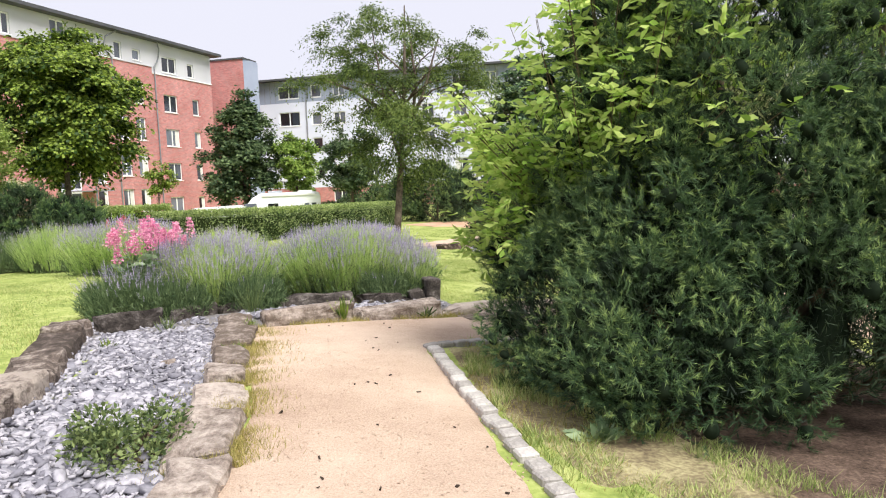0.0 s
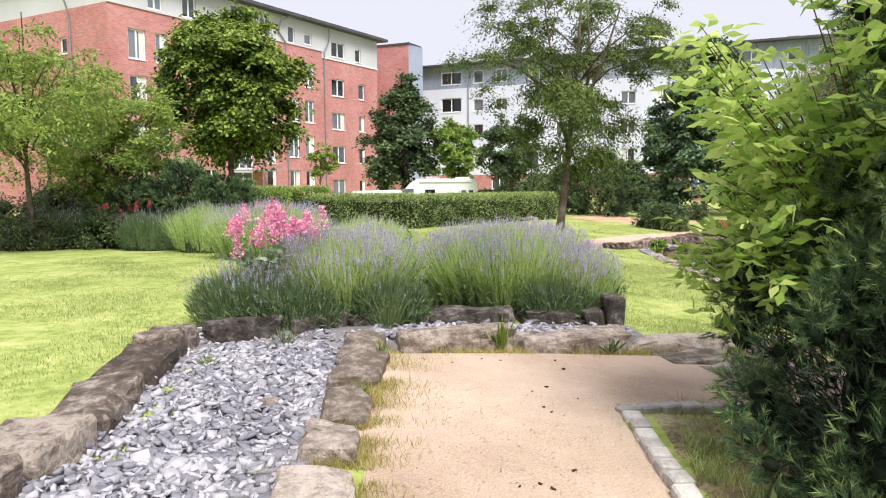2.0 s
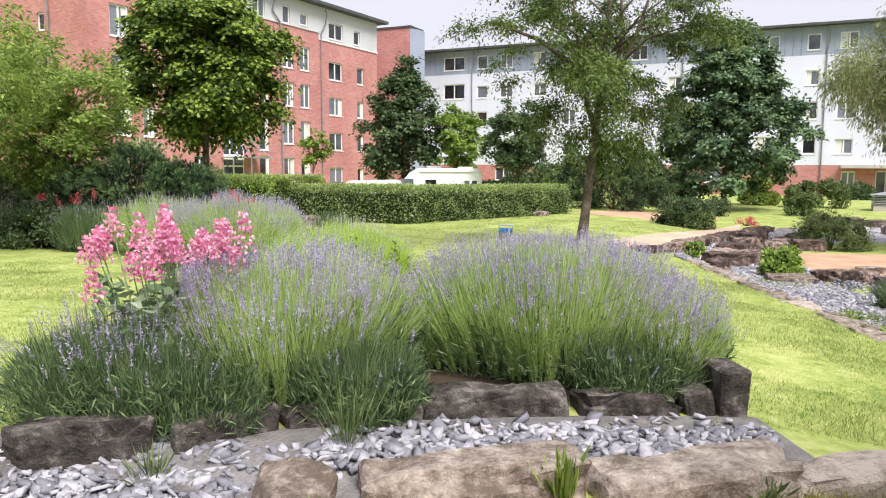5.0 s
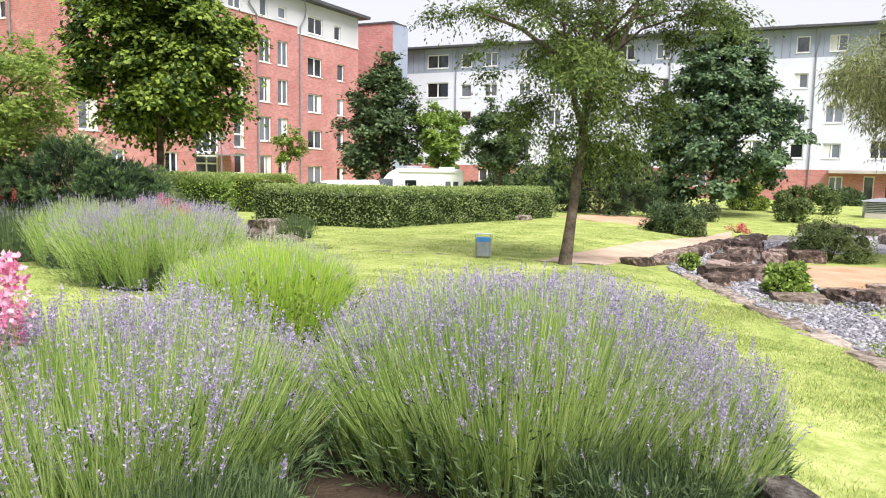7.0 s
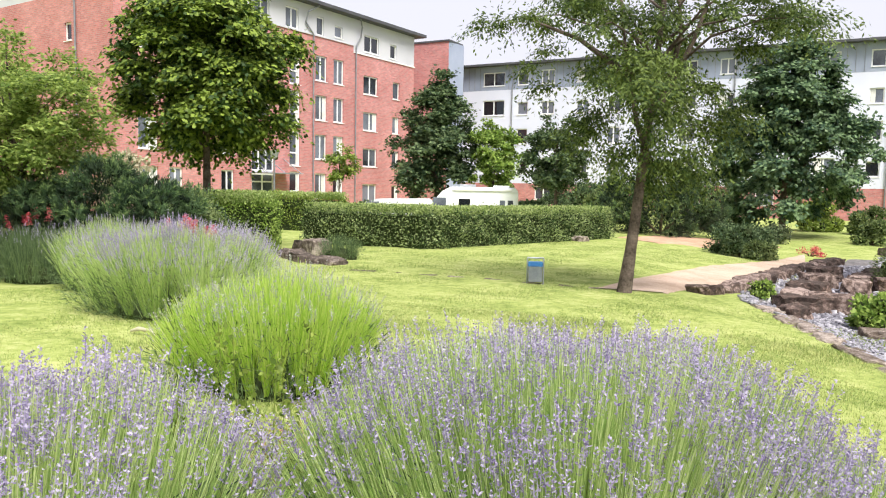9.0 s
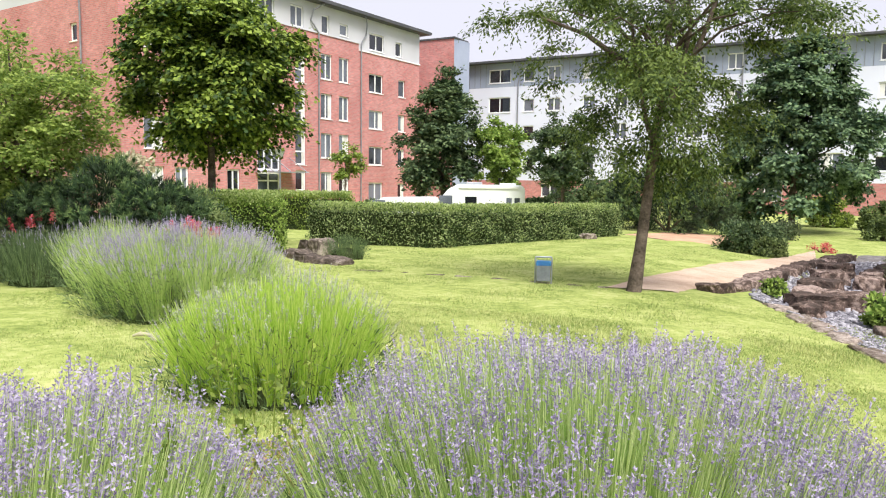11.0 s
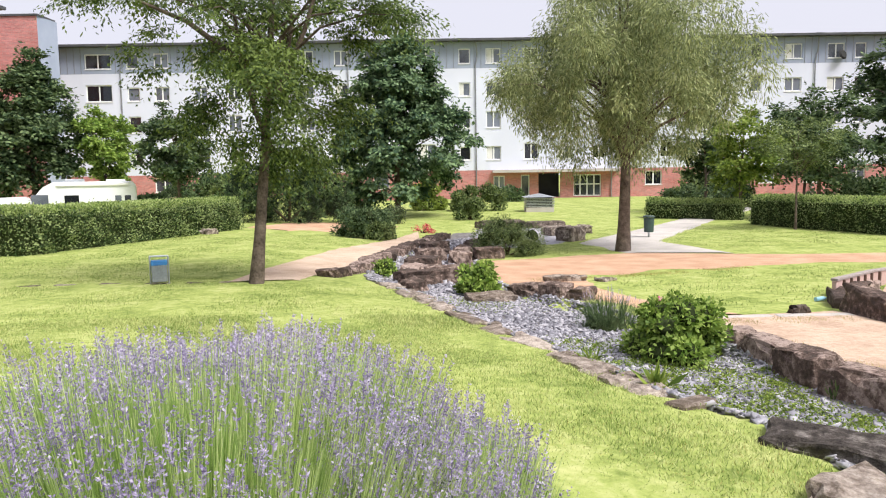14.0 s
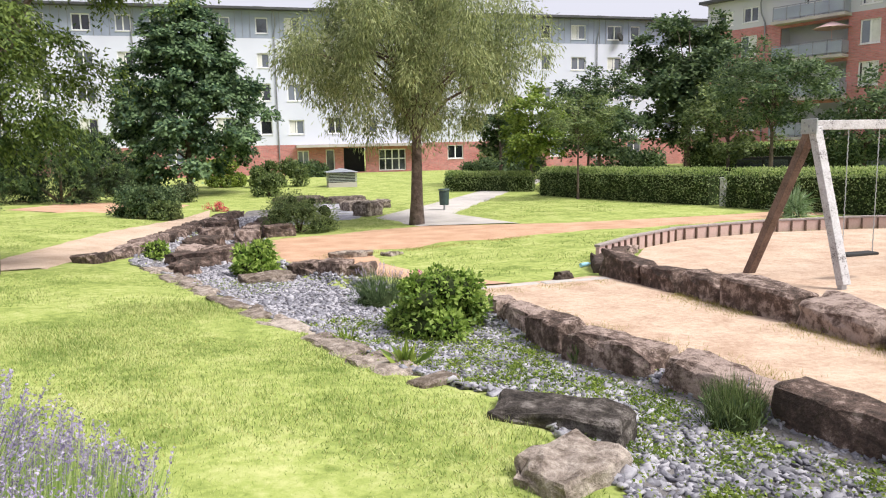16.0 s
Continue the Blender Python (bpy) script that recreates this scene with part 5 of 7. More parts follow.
def pine(x, y, lobes, label, seed, n, needle=0.05, shoot=0.15, per=34, name="pine_shrub", bare=None):
    """A dense pine shrub: shoots set with needles over the outside of several lobes (x, y, radius, height, foot)."""
    rng = np.random.default_rng(seed)
    z0 = gz(x, y)
    root = thing(name, x, y, z0, label, "pine")
    Lb = np.array(lobes, float)
    w = Lb[:, 2] * (Lb[:, 3] - Lb[:, 4] + Lb[:, 2])
    nt = max(20, n // 30)
    i = rng.choice(len(Lb), nt * 5, p=w / w.sum())
    a = rng.uniform(0, 2 * math.pi, nt * 5)
    t = rng.random(nt * 5) ** 0.85
    cx, cy, r, h, foot = (Lb[i, k] for k in range(5))
    prof = np.where(t < 0.25, 0.72 + 0.28 * t / 0.25, np.sqrt(np.clip(1 - (np.maximum(t - 0.25, 0) / 0.76) ** 1.7, 0, 1)))
    rr = r * prof * rng.uniform(0.8, 1.08, nt * 5) * (1 + 0.09 * np.sin(a * 5 + t * 8 + i))
    tuft = np.c_[cx + rr * np.cos(a), cy + rr * np.sin(a), foot + t * (h - foot)]
    hid = np.zeros(nt * 5, bool)
    for k, q in enumerate(Lb):
        tt = np.clip((tuft[:, 2] - q[4]) / (q[3] - q[4]), 0, 1.3)
        pq = np.where(tt < 0.25, 0.72 + 0.28 * tt / 0.25, np.sqrt(np.clip(1 - (np.maximum(tt - 0.25, 0) / 0.76) ** 1.7, 0, 1)))
        hid |= (i != k) & (np.hypot(tuft[:, 0] - q[0], tuft[:, 1] - q[1]) < q[2] * pq * 0.82)
    if bare is not None:
        hid |= (np.cos(a - math.radians(bare)) > 0.3) & (cx > x - 0.1) & (rng.random(len(a)) < 0.4)
    keep = np.flatnonzero(~hid)[:nt]
    nt = len(keep)
    tuft, a, t = tuft[keep] - (x, y, 0), a[keep], t[keep]
    out = unit(np.c_[np.cos(a) * (1 - 0.4 * t), np.sin(a) * (1 - 0.4 * t), 0.7 + 0.9 * t])
    size = shoot * rng.uniform(0.75, 1.35, nt)
    out = unit(out + rng.normal(size=(nt, 3)) * 0.22)
    j = rng.integers(0, nt, n)
    t = t[j]
    spray = unit(rng.normal(size=(n, 3)))
    D = unit(out[j] * 0.5 + spray * 0.8 + rng.normal(size=(n, 3)) * 0.25)
    rise = rng.uniform(-0.8, 1.0, (n, 1))
    P = tuft[j] + spray * size[j][:, None] * 0.62 * np.sqrt(1.05 - 0.8 * np.clip(rise, 0, 1)) + out[j] * size[j][:, None] * rise * 0.8
    k = rng.random((n, per, 1))
    S = rng.normal(size=(n, per, 3))
    base = P[:, None] + D[:, None] * size[j][:, None, None] * 0.4 * (k - 0.35)
    A = unit((D[:, None] * 1.5 + S / (np.linalg.norm(S, axis=2, keepdims=True) + 1e-9)).reshape(-1, 3)).reshape(n, per, 3)
    side = unit(np.cross(A.reshape(-1, 3), rng.normal(size=(n * per, 3)))).reshape(n, per, 3) * 0.0024 * (needle / 0.05)
    V = np.stack([base - side, base + side, base + A * needle], 2)
    young = (k[..., 0] + 0.5 * rise > 0.75 + 0.5 * rng.random(nt)[j][:, None]) & (rng.random((n, per)) < 0.85)
    for mat, pick, nm in ((M_PINE, ~young, "needle_growth"), (M_PINETIP, young, "young_growth")):
        v = V[pick].reshape(-1, 3)
        part(nm, soup(nm, v, np.arange(len(v)).reshape(-1, 3), mat), mat, root)
    # Dark ball in each tuft, its colour standing in for shade between shoots.
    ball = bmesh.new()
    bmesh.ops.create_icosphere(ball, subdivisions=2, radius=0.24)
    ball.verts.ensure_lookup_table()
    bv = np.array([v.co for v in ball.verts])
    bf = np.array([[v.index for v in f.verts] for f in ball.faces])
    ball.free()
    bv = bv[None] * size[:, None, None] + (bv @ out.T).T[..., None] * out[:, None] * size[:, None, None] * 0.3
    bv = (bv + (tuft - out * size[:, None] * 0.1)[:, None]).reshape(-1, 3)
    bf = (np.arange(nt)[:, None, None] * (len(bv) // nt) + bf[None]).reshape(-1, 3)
    part("shade_core", soup("shade_core", bv, bf, M_PINECORE, True), M_PINECORE, root)
    # Inner needles in the darkened copy, so gaps between tufts read as shade.
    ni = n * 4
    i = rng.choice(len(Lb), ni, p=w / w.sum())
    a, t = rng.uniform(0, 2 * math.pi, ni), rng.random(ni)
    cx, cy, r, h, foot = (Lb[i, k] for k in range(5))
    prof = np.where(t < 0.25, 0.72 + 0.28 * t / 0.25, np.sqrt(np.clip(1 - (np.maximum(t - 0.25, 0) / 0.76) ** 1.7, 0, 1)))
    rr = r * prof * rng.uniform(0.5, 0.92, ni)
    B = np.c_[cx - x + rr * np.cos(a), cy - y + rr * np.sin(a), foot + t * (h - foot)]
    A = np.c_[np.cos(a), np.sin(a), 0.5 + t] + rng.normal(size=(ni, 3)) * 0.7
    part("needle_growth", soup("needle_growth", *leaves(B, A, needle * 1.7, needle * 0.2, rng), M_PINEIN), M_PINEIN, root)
    # Dark core per lobe; the shade of the interior is in its colour.
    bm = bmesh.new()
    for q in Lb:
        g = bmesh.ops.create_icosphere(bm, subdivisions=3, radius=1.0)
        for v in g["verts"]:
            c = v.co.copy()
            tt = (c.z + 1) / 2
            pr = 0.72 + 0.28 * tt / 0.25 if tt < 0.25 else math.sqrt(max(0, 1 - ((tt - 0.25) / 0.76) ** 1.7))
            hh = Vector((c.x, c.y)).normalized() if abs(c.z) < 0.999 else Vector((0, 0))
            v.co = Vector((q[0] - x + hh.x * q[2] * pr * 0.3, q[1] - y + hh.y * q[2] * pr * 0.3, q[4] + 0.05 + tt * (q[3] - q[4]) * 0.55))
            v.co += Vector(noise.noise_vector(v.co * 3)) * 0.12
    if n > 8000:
        part("shade_core", bm, M_PINECORE, root)
    else:
        bm.free()
    st = [tube([(0, 0, -0.05), ((q[0] - x) * 0.5, (q[1] - y) * 0.5, q[3] * 0.3), (q[0] - x, q[1] - y, q[3] * 0.7)], [0.07, 0.05, 0.02], 7) for q in Lb]
    st += [tube([((q[0] - x) * 0.4, (q[1] - y) * 0.4, -0.03), ((q[0] - x) * 0.75, (q[1] - y) * 0.75, 0.1), (q[0] - x, q[1] - y, q[4] + 0.2)], [0.03, 0.025, 0.015], 6) for q in Lb]
    part("stem_growth", soup("stem_growth", *joined(st), M_TWIG, True), M_TWIG, root)
    return root


pine(1.9, 5.2, [(2.0, 5.3, 1.25, 3.5, 0.25), (1.1, 5.7, 0.78, 1.75, 0.12), (0.88, 4.95, 0.55, 1.15, 0.12), (1.15, 4.25, 0.6, 1.05, 0.1), (1.55, 4.0, 0.5, 0.8, 0.12), (2.1, 4.1, 0.6, 1.15, 0.25), (2.9, 4.4, 0.85, 1.9, 0.25), (1.5, 4.7, 0.7, 1.9, 0.3), (2.9, 5.6, 1.0, 2.1, 0.3), (1.75, 6.2, 0.8, 2.4, 0.2)],
     "large dense dark green mountain pine beside the path", 31, 30000, per=24, shoot=0.16, needle=0.044, bare=40)
pine(-8.9, 17.4, [(-8.9, 17.2, 0.85, 1.6, 0.1), (-9.9, 17.3, 1.1, 1.85, 0.1), (-11.0, 17.0, 1.0, 1.5, 0.1)], "low spreading dark pine behind lavender", 32, 3600, needle=0.09, shoot=0.2, per=18)
pine(-0.5, 41.5, [(-0.4, 41, 1.6, 3.2, 0.0), (-2.2, 41.3, 1.4, 2.5, 0.0), (1.1, 42, 1.3, 2.6, 0.0)], "low dark conifers at the edge of the far lawn", 33, 3000, needle=0.16, shoot=0.3, per=16)

rng = np.random.default_rng(41)
elder = thing("elder", 1.0, 5.9, gz(1.0, 5.9), "bright green elder branches growing through the pine", "shrub")
br, lp, la = [], [], []
for k in range(176):
    if k < 58:
        e = np.array([rng.uniform(-0.98, -0.25), rng.uniform(-0.95, 0.4), rng.uniform(0.75, 2.1)])
    elif k < 122:
        e = np.array([rng.uniform(-0.5, 0.85), rng.uniform(-1.6, -0.1), rng.uniform(1.6, 3.2)])
    elif k < 148:
        e = np.array([rng.uniform(0.0, 1.2), rng.uniform(-2.0, -1.1), rng.uniform(1.7, 3.0)])
    else:
        e = np.array([rng.uniform(0.2, 1.9), rng.uniform(-0.7, 0.9), rng.uniform(2.5, 3.6)])
    f = np.array([0.25 + rng.normal() * 0.1, 0.1 + rng.normal() * 0.1, 0.3])
    m = f + (e - f) * 0.5 + (0, 0, 0.25)
    br.append(tube([f, m, e], [0.009, 0.006, 0.002], 5))
    for j in range(20):
        w = rng.uniform(0.35, 1.0)
        p = m + (e - m) * (w * 2 - 1) + rng.normal(size=3) * 0.05
        d = np.r_[rng.normal(size=2), rng.uniform(-0.5, 0.3)]
        d /= np.linalg.norm(d)
        for q in range(5):
            lp.append(p + d * 0.05 * (q // 2 + 1))
            sgn = (0 if q == 4 else (1 if q % 2 else -1))
            la.append(d + sgn * np.array([-d[1], d[0], 0.1]) * 0.9 + rng.normal(size=3) * 0.35)
part("branch_growth", soup("branch_growth", *joined(br), M_TWIG), M_TWIG, elder)
part("foliage", soup("foliage", *leaves(np.array(lp), np.array(la), 0.092, 0.038, rng, 0.2), M_ELDER), M_ELDER, elder)

# trees
tree("locust_tree", -1.4, 19.7, 6.6, 0.11, (0.15, 0.1, 4.6), (2.8, 2.5, 1.9), M_LOCUST, "honey locust with open feathery crown and leaning trunk in the lawn", n=52000, L=0.085, W=0.034, clumps=52, cr=(0.3, 0.62), lean=(0.85, 0.1), fork=0.5, seed=51, droop=0.6, limbs=22, layer=0.3, reach=1.5,
     forks=[[(0.35, 0, 2.2), (0.1, 0, 2.9), (-0.1, 0.1, 3.9), (-0.35, 0.1, 5.8)], [(0.5, 0, 3.2), (0.75, 0.1, 4.3), (0.6, 0, 6.2)], [(0.5, 0, 3.2), (0.95, -0.1, 4.2), (1.4, -0.1, 5.6)], [(-0.1, 0.1, 3.7), (-0.9, 0, 4.3), (-1.9, -0.1, 4.7)]],
     extra=[(0.1, 0, 2.6, 0.55), (0.7, -0.3, 2.3, 0.5), (1.0, 0.2, 2.8, 0.6), (0.3, -0.5, 2.9, 0.6), (-0.7, 0.3, 3.0, 0.6), (0.9, 0.4, 2.0, 0.4), (-0.3, -0.4, 2.3, 0.5), (0.4, 0.5, 2.1, 0.5), (-0.9, 0, 2.7, 0.45), (1.4, 0.3, 3.0, 0.5), (0.2, 0.6, 1.8, 0.35)])
tree("maple_tree", -12.0, 23.4, 6.4, 0.13, (0, 0, 4.7), (2.15, 2.1, 2.5), M_MAPLE, "dense round dark green maple beyond the hedge", n=66000, L=0.135, W=0.105, clumps=105, cr=(0.35, 0.7), seed=52, limbs=20, droop=0.45, layer=0.3, reach=1.7)
tree("willow_tree", 8.9, 26.8, 6.8, 0.2, (0.1, 0, 4.7), (3.5, 3.3, 2.9), M_WILLOW, "grey-green weeping willow by the red gravel path", n=88000, L=0.16, W=0.032, clumps=150, cr=(0.35, 0.8), fork=0.3, seed=53, droop=1.5, flat=1.4, limbs=30, shell=0.1)
tree("lime_tree", 5.4, 46.5, 9.4, 0.16, (0.1, 0, 4.9), (4.6, 4.0, 5.2), M_BLUETREE, "broad dark green tree reaching to the ground before the white house", n=52000, L=0.23, W=0.16, clumps=150, cr=(0.5, 1.0), shape="cone", fork=0.12, seed=54, limbs=20, droop=0.5, layer=0.25, reach=1.2)
tree("maple_tree", -13.9, 51.2, 7.8, 0.17, (0, 0, 4.6), (3.3, 3.1, 3.9), M_DARKTREE, "dark grey-green tree before the brick houses", n=26000, L=0.24, W=0.18, clumps=75, cr=(0.5, 1.0), seed=55, shape="cone")
tree("lime_tree", -10.2, 51.0, 5.0, 0.1, (0, 0, 3.5), (1.7, 1.6, 2.1), M_ROSE, "small bright green tree beside the parked camper", n=12000, L=0.18, W=0.14, clumps=36, cr=(0.35, 0.6), seed=56)
tree("lime_tree", -5.9, 46.7, 5.4, 0.12, (0, 0, 3.4), (1.9, 1.8, 2.2), M_DARKTREE, "dark green tree behind the hedge", n=14000, L=0.18, W=0.13, clumps=40, cr=(0.35, 0.7), seed=57)
tree("maple_tree", -15.6, 39.9, 3.6, 0.05, (0, 0, 2.7), (0.75, 0.7, 1.0), M_LIME, "slim young maple before the brick house", n=2200, L=0.14, W=0.11, clumps=14, cr=(0.25, 0.4), seed=58)
tree("plane_tree", 32.6, 39.4, 8.8, 0.2, (0, 0, 5.4), (3.5, 3.2, 4.2), M_DARKTREE, "tall dark green tree at the corner of the houses", n=30000, L=0.25, W=0.17, clumps=80, cr=(0.6, 1.0), seed=59)
tree("locust_tree", 26.4, 28.6, 5.2, 0.11, (0, 0, 3.9), (2.7, 2.4, 1.7), M_DARKTREE, "spreading green tree behind the playground hedge", n=12000, L=0.18, W=0.08, clumps=60, cr=(0.4, 0.7), seed=60, shell=0.3)
tree("lime_tree", 21.0, 38.6, 4.4, 0.1, (0, 0, 2.6), (1.7, 1.6, 1.9), M_LIME, "bright green tree before the white house", n=7000, L=0.2, W=0.14, clumps=30, cr=(0.4, 0.7), seed=61)
tree("cherry_tree", 19.1, 32.3, 4.1, 0.06, (0, 0, 2.75), (1.75, 1.6, 1.1), M_SHRUB, "young tree with thin trunk in the lawn", n=7000, L=0.13, W=0.06, clumps=36, cr=(0.3, 0.5), seed=62, shell=0.3, fork=0.4)
tree("lime_tree", 21.8, 43.0, 5.2, 0.1, (0, 0, 2.9), (1.5, 1.4, 2.4), M_DARKTREE, "dark green tree behind the willow", n=5000, L=0.22, W=0.16, clumps=26, cr=(0.4, 0.7), seed=63)
tree("lime_tree", 30.0, 45.5, 5.5, 0.1, (0, 0, 3.2), (2.6, 2.4, 2.4), M_DARKTREE, "green tree before the white house", n=6000, L=0.24, W=0.17, clumps=30, cr=(0.5, 0.8), seed=64)
tree("rowan_tree", -11.8, 17.2, 4.2, 0.06, (0, 0, 2.6), (1.8, 1.5, 1.5), M_ROWAN, "light green many-stemmed shrub tree in the border", n=26000, L=0.1, W=0.05, clumps=60, cr=(0.3, 0.55), fork=0.1, seed=65, limbs=26, reach=1.3)
tree("rowan_tree", -12.4, 15.4, 5.0, 0.07, (0.9, -1.4, 3.2), (2.0, 1.9, 1.6), M_ROWAN, "overhanging light green tree at the lawn's edge", n=16000, L=0.11, W=0.04, clumps=50, cr=(0.3, 0.6), fork=0.3, seed=66, droop=0.6, shell=0.15, limbs=26)
tree("rowan_tree", -15.5, 19.5, 5.0, 0.08, (0, 0, 3.3), (2.2, 1.9, 1.9), M_ROWAN, "light green tree behind the border", n=10000, L=0.14, W=0.06, clumps=40, cr=(0.4, 0.7), seed=67, limbs=20)
tree("lime_tree", 3.5, 5.9, 3.9, 0.06, (0.2, 0.3, 2.9), (1.2, 1.1, 1.0), M_ELDER, "bright green tree behind the pine", n=7000, L=0.1, W=0.045, clumps=30, cr=(0.3, 0.5), seed=68, shell=0.2)

# shrubs
bush("rose_bush", 3.12, 13.9, 0.58, 0.55, 0.78, M_ROSE, "glossy green rose bush with a few pale pink blooms", n=9000, L=0.065, W=0.042, seed=71, clumps=34, bloom=M_PINK, blooms=7)
bush("ivy_bush", 2.45, 19.5, 0.42, 0.4, 0.66, M_ROSE, "bright green leafy plant in the stream bed", n=2200, L=0.09, W=0.06, seed=72)
bush("ivy_bush", 1.15, 22.3, 0.3, 0.3, 0.42, M_ROSE, "small green plant among stream stones", n=900, L=0.08, W=0.05, seed=73)
bush("juniper_bush", 5.4, 27.0, 1.05, 0.95, 1.15, M_SHRUB, "round green feathery shrub beside the red path", n=8000, L=0.1, W=0.02, seed=74, clumps=24)
bush("dark_bush", 2.1, 34.0, 1.15, 1.1, 1.35, M_DARKTREE, "round dark green shrub at the end of the stone-lined stream", n=7000, L=0.1, W=0.06, seed=75, clumps=24)
bush("green_bush", 2.6, 33.0, 0.6, 0.5, 0.8, M_SHRUB, "small lighter green shrub", n=2500, L=0.09, W=0.05, seed=76)
bush("bush", 8.7, 43.5, 1.0, 0.9, 1.3, M_SHRUB, "green shrub with pale leaves on the far lawn", n=3500, L=0.12, W=0.07, seed=77)
bush("bush", 11.0, 50.0, 2.0, 1.2, 1.9, M_SHRUB, "wide green shrub before the white house", n=5000, L=0.16, W=0.1, seed=78)
bush("bush", 8.0, 52.0, 1.4, 1.2, 2.0, M_LIME, "green shrub before the white house", n=4000, L=0.16, W=0.1, seed=79)
bush("bush", 4.6, 42.5, 0.9, 0.8, 0.8, M_GREYSHRUB, "low grey-green shrub under the dark tree", n=2500, L=0.12, W=0.06, seed=80)
bush("bush", 22.5, 46.5, 2.2, 1.2, 1.6, M_DARKTREE, "dark shrub behind the paved path", n=4500, L=0.16, W=0.1, seed=81)
bush("bush", 26.0, 46.5, 2.2, 1.2, 1.6, M_DARKTREE, "dark shrub behind the paved path", n=4500, L=0.16, W=0.1, seed=82)
bush("yucca_plant", 18.1, 20.9, 0.55, 0.5, 0.65, M_VALLEAF, "spiky pale green plant at the hedge foot", n=500, L=0.45, W=0.035, seed=83, clumps=5, core=False)
bush("bush", -12.0, 20.2, 0.75, 0.7, 3.2, M_CREAM, "shrub covered in cream blossom", n=2600, L=0.1, W=0.07, seed=84, core=False)
bush("bush", -10.8, 16.5, 1.0, 0.8, 1.2, M_GREYSHRUB, "dark leafy shrub in the border", n=5000, L=0.08, W=0.045, seed=85)
bush("bush", -12.9, 16.6, 1.3, 0.9, 1.4, M_GREYSHRUB, "dark leafy shrub in the border", n=5000, L=0.08, W=0.045, seed=86)
bush("bush", -14.6, 15.8, 1.5, 1.0, 1.5, M_GREYSHRUB, "dark leafy shrub in the border", n=5000, L=0.08, W=0.045, seed=87)
bush("bush", -10.6, 18.9, 1.2, 0.9, 1.9, M_SHRUB, "grey-green shrub behind the low pine", n=5000, L=0.09, W=0.04, seed=88)
bush("bush", -13.5, 18.4, 1.6, 1.0, 1.9, M_SHRUB, "green shrub behind the border", n=5000, L=0.1, W=0.05, seed=89)
bush("bush", -18.5, 17.5, 2.2, 1.5, 2.6, M_SHRUB, "green shrub behind the border", n=5000, L=0.12, W=0.06, seed=90)
bush("bush", -16.5, 47.5, 2.4, 1.2, 1.5, M_DARKTREE, "dark shrub before the brick house", n=4000, L=0.16, W=0.1, seed=91)
bush("bush", -6.6, 52, 1.0, 1.0, 1.7, M_DARKTREE, "dark round shrub before the white house", n=2500, L=0.16, W=0.1, seed=92)
bush("bush", 2.0, 48, 2.4, 1.2, 1.3, M_DARKTREE, "dark shrub under the trees", n=4000, L=0.16, W=0.1, seed=93)
bush("bush", 4.8, 36.5, 0.6, 0.3, 0.4, M_RED, "low plants with rust-red blossom by the stones", n=500, L=0.08, W=0.03, seed=94, core=False)

hedge(-11.4, 28.2, -7.3, 27.9, 1.0, 1.07, "clipped leafy green hedge along the lawn", 9000, 1)
hedge(-7.6, 27.9, -2.9, 36.6, 1.1, 1.04, "long clipped leafy green hedge along the lawn", 26000, 2)
hedge(-12.1, 23.2, -10.3, 23.75, 1.2, 1.3, "clipped block of light green hedge", 11000, 4, M_ROSE, 0.07)
hedge(-20, 33.5, -13.0, 34.5, 1.0, 1.35, "light green hedge before the parking place", 10000, 5, M_LIME, 0.1)
hedge(19.9, 35.6, 20.6, 26.2, 1.1, 1.12, "clipped green hedge beyond the playground", 16000, 6, None, 0.08)
hedge(20.5, 25.2, 19.4, 14.0, 1.1, 1.12, "clipped green hedge beyond the playground", 18000, 7, None, 0.08)
hedge(17.6, 41.4, 21.0, 38.5, 1.0, 0.8, "low dark hedge behind the paved path", 6000, 8, None, 0.1)
for k, (x, y, rx, h) in enumerate(((-9.0, 17.0, 0.9, 0.9), (-10.0, 16.6, 0.9, 1.0), (-11.3, 16.0, 1.0, 0.85), (-12.4, 15.4, 1.1, 0.8), (-13.6, 15.0, 1.1, 0.85), (-15.0, 14.4, 1.3, 0.9), (-16.6, 13.8, 1.4, 1.0), (-11.0, 17.6, 1.2, 1.5), (-14.0, 17.0, 1.4, 1.8), (-16.5, 16.0, 1.8, 2.0), (-9.8, 19.4, 1.0, 1.7), (-10.6, 20.4, 1.4, 2.0))):
    bush("bush", x, y, rx, rx * 0.75, h, (M_GREYSHRUB, M_SHRUB, M_DARKTREE)[k % 3], "dense leafy shrub of the border along the lawn", n=4200, L=0.085, W=0.035, seed=200 + k, clumps=20)
tree("lime_tree", 24.5, 37.5, 5.6, 0.1, (0, 0, 3.0), (2.4, 2.2, 2.4), M_DARKTREE, "leafy green tree before the white house", n=9000, L=0.2, W=0.13, clumps=50, cr=(0.4, 0.7), seed=211)
tree("lime_tree", 28.8, 33.0, 4.8, 0.1, (0, 0, 2.7), (2.4, 2.2, 2.1), M_SHRUB, "leafy green tree behind the hedge", n=9000, L=0.18, W=0.1, clumps=50, cr=(0.4, 0.7), seed=212)
tree("lime_tree", 30.5, 27.0, 4.6, 0.1, (0, 0, 2.6), (2.2, 2.2, 2.0), M_DARKTREE, "leafy green tree behind the parked cars", n=9000, L=0.18, W=0.1, clumps=50, cr=(0.4, 0.7), seed=213)
hedge(33.5, 40.0, 36.0, 22.0, 1.4, 2.0, "tall dark hedge before the brick house", 9000, 9, M_DARKTREE, 0.16)

# ---- things of the garden ----


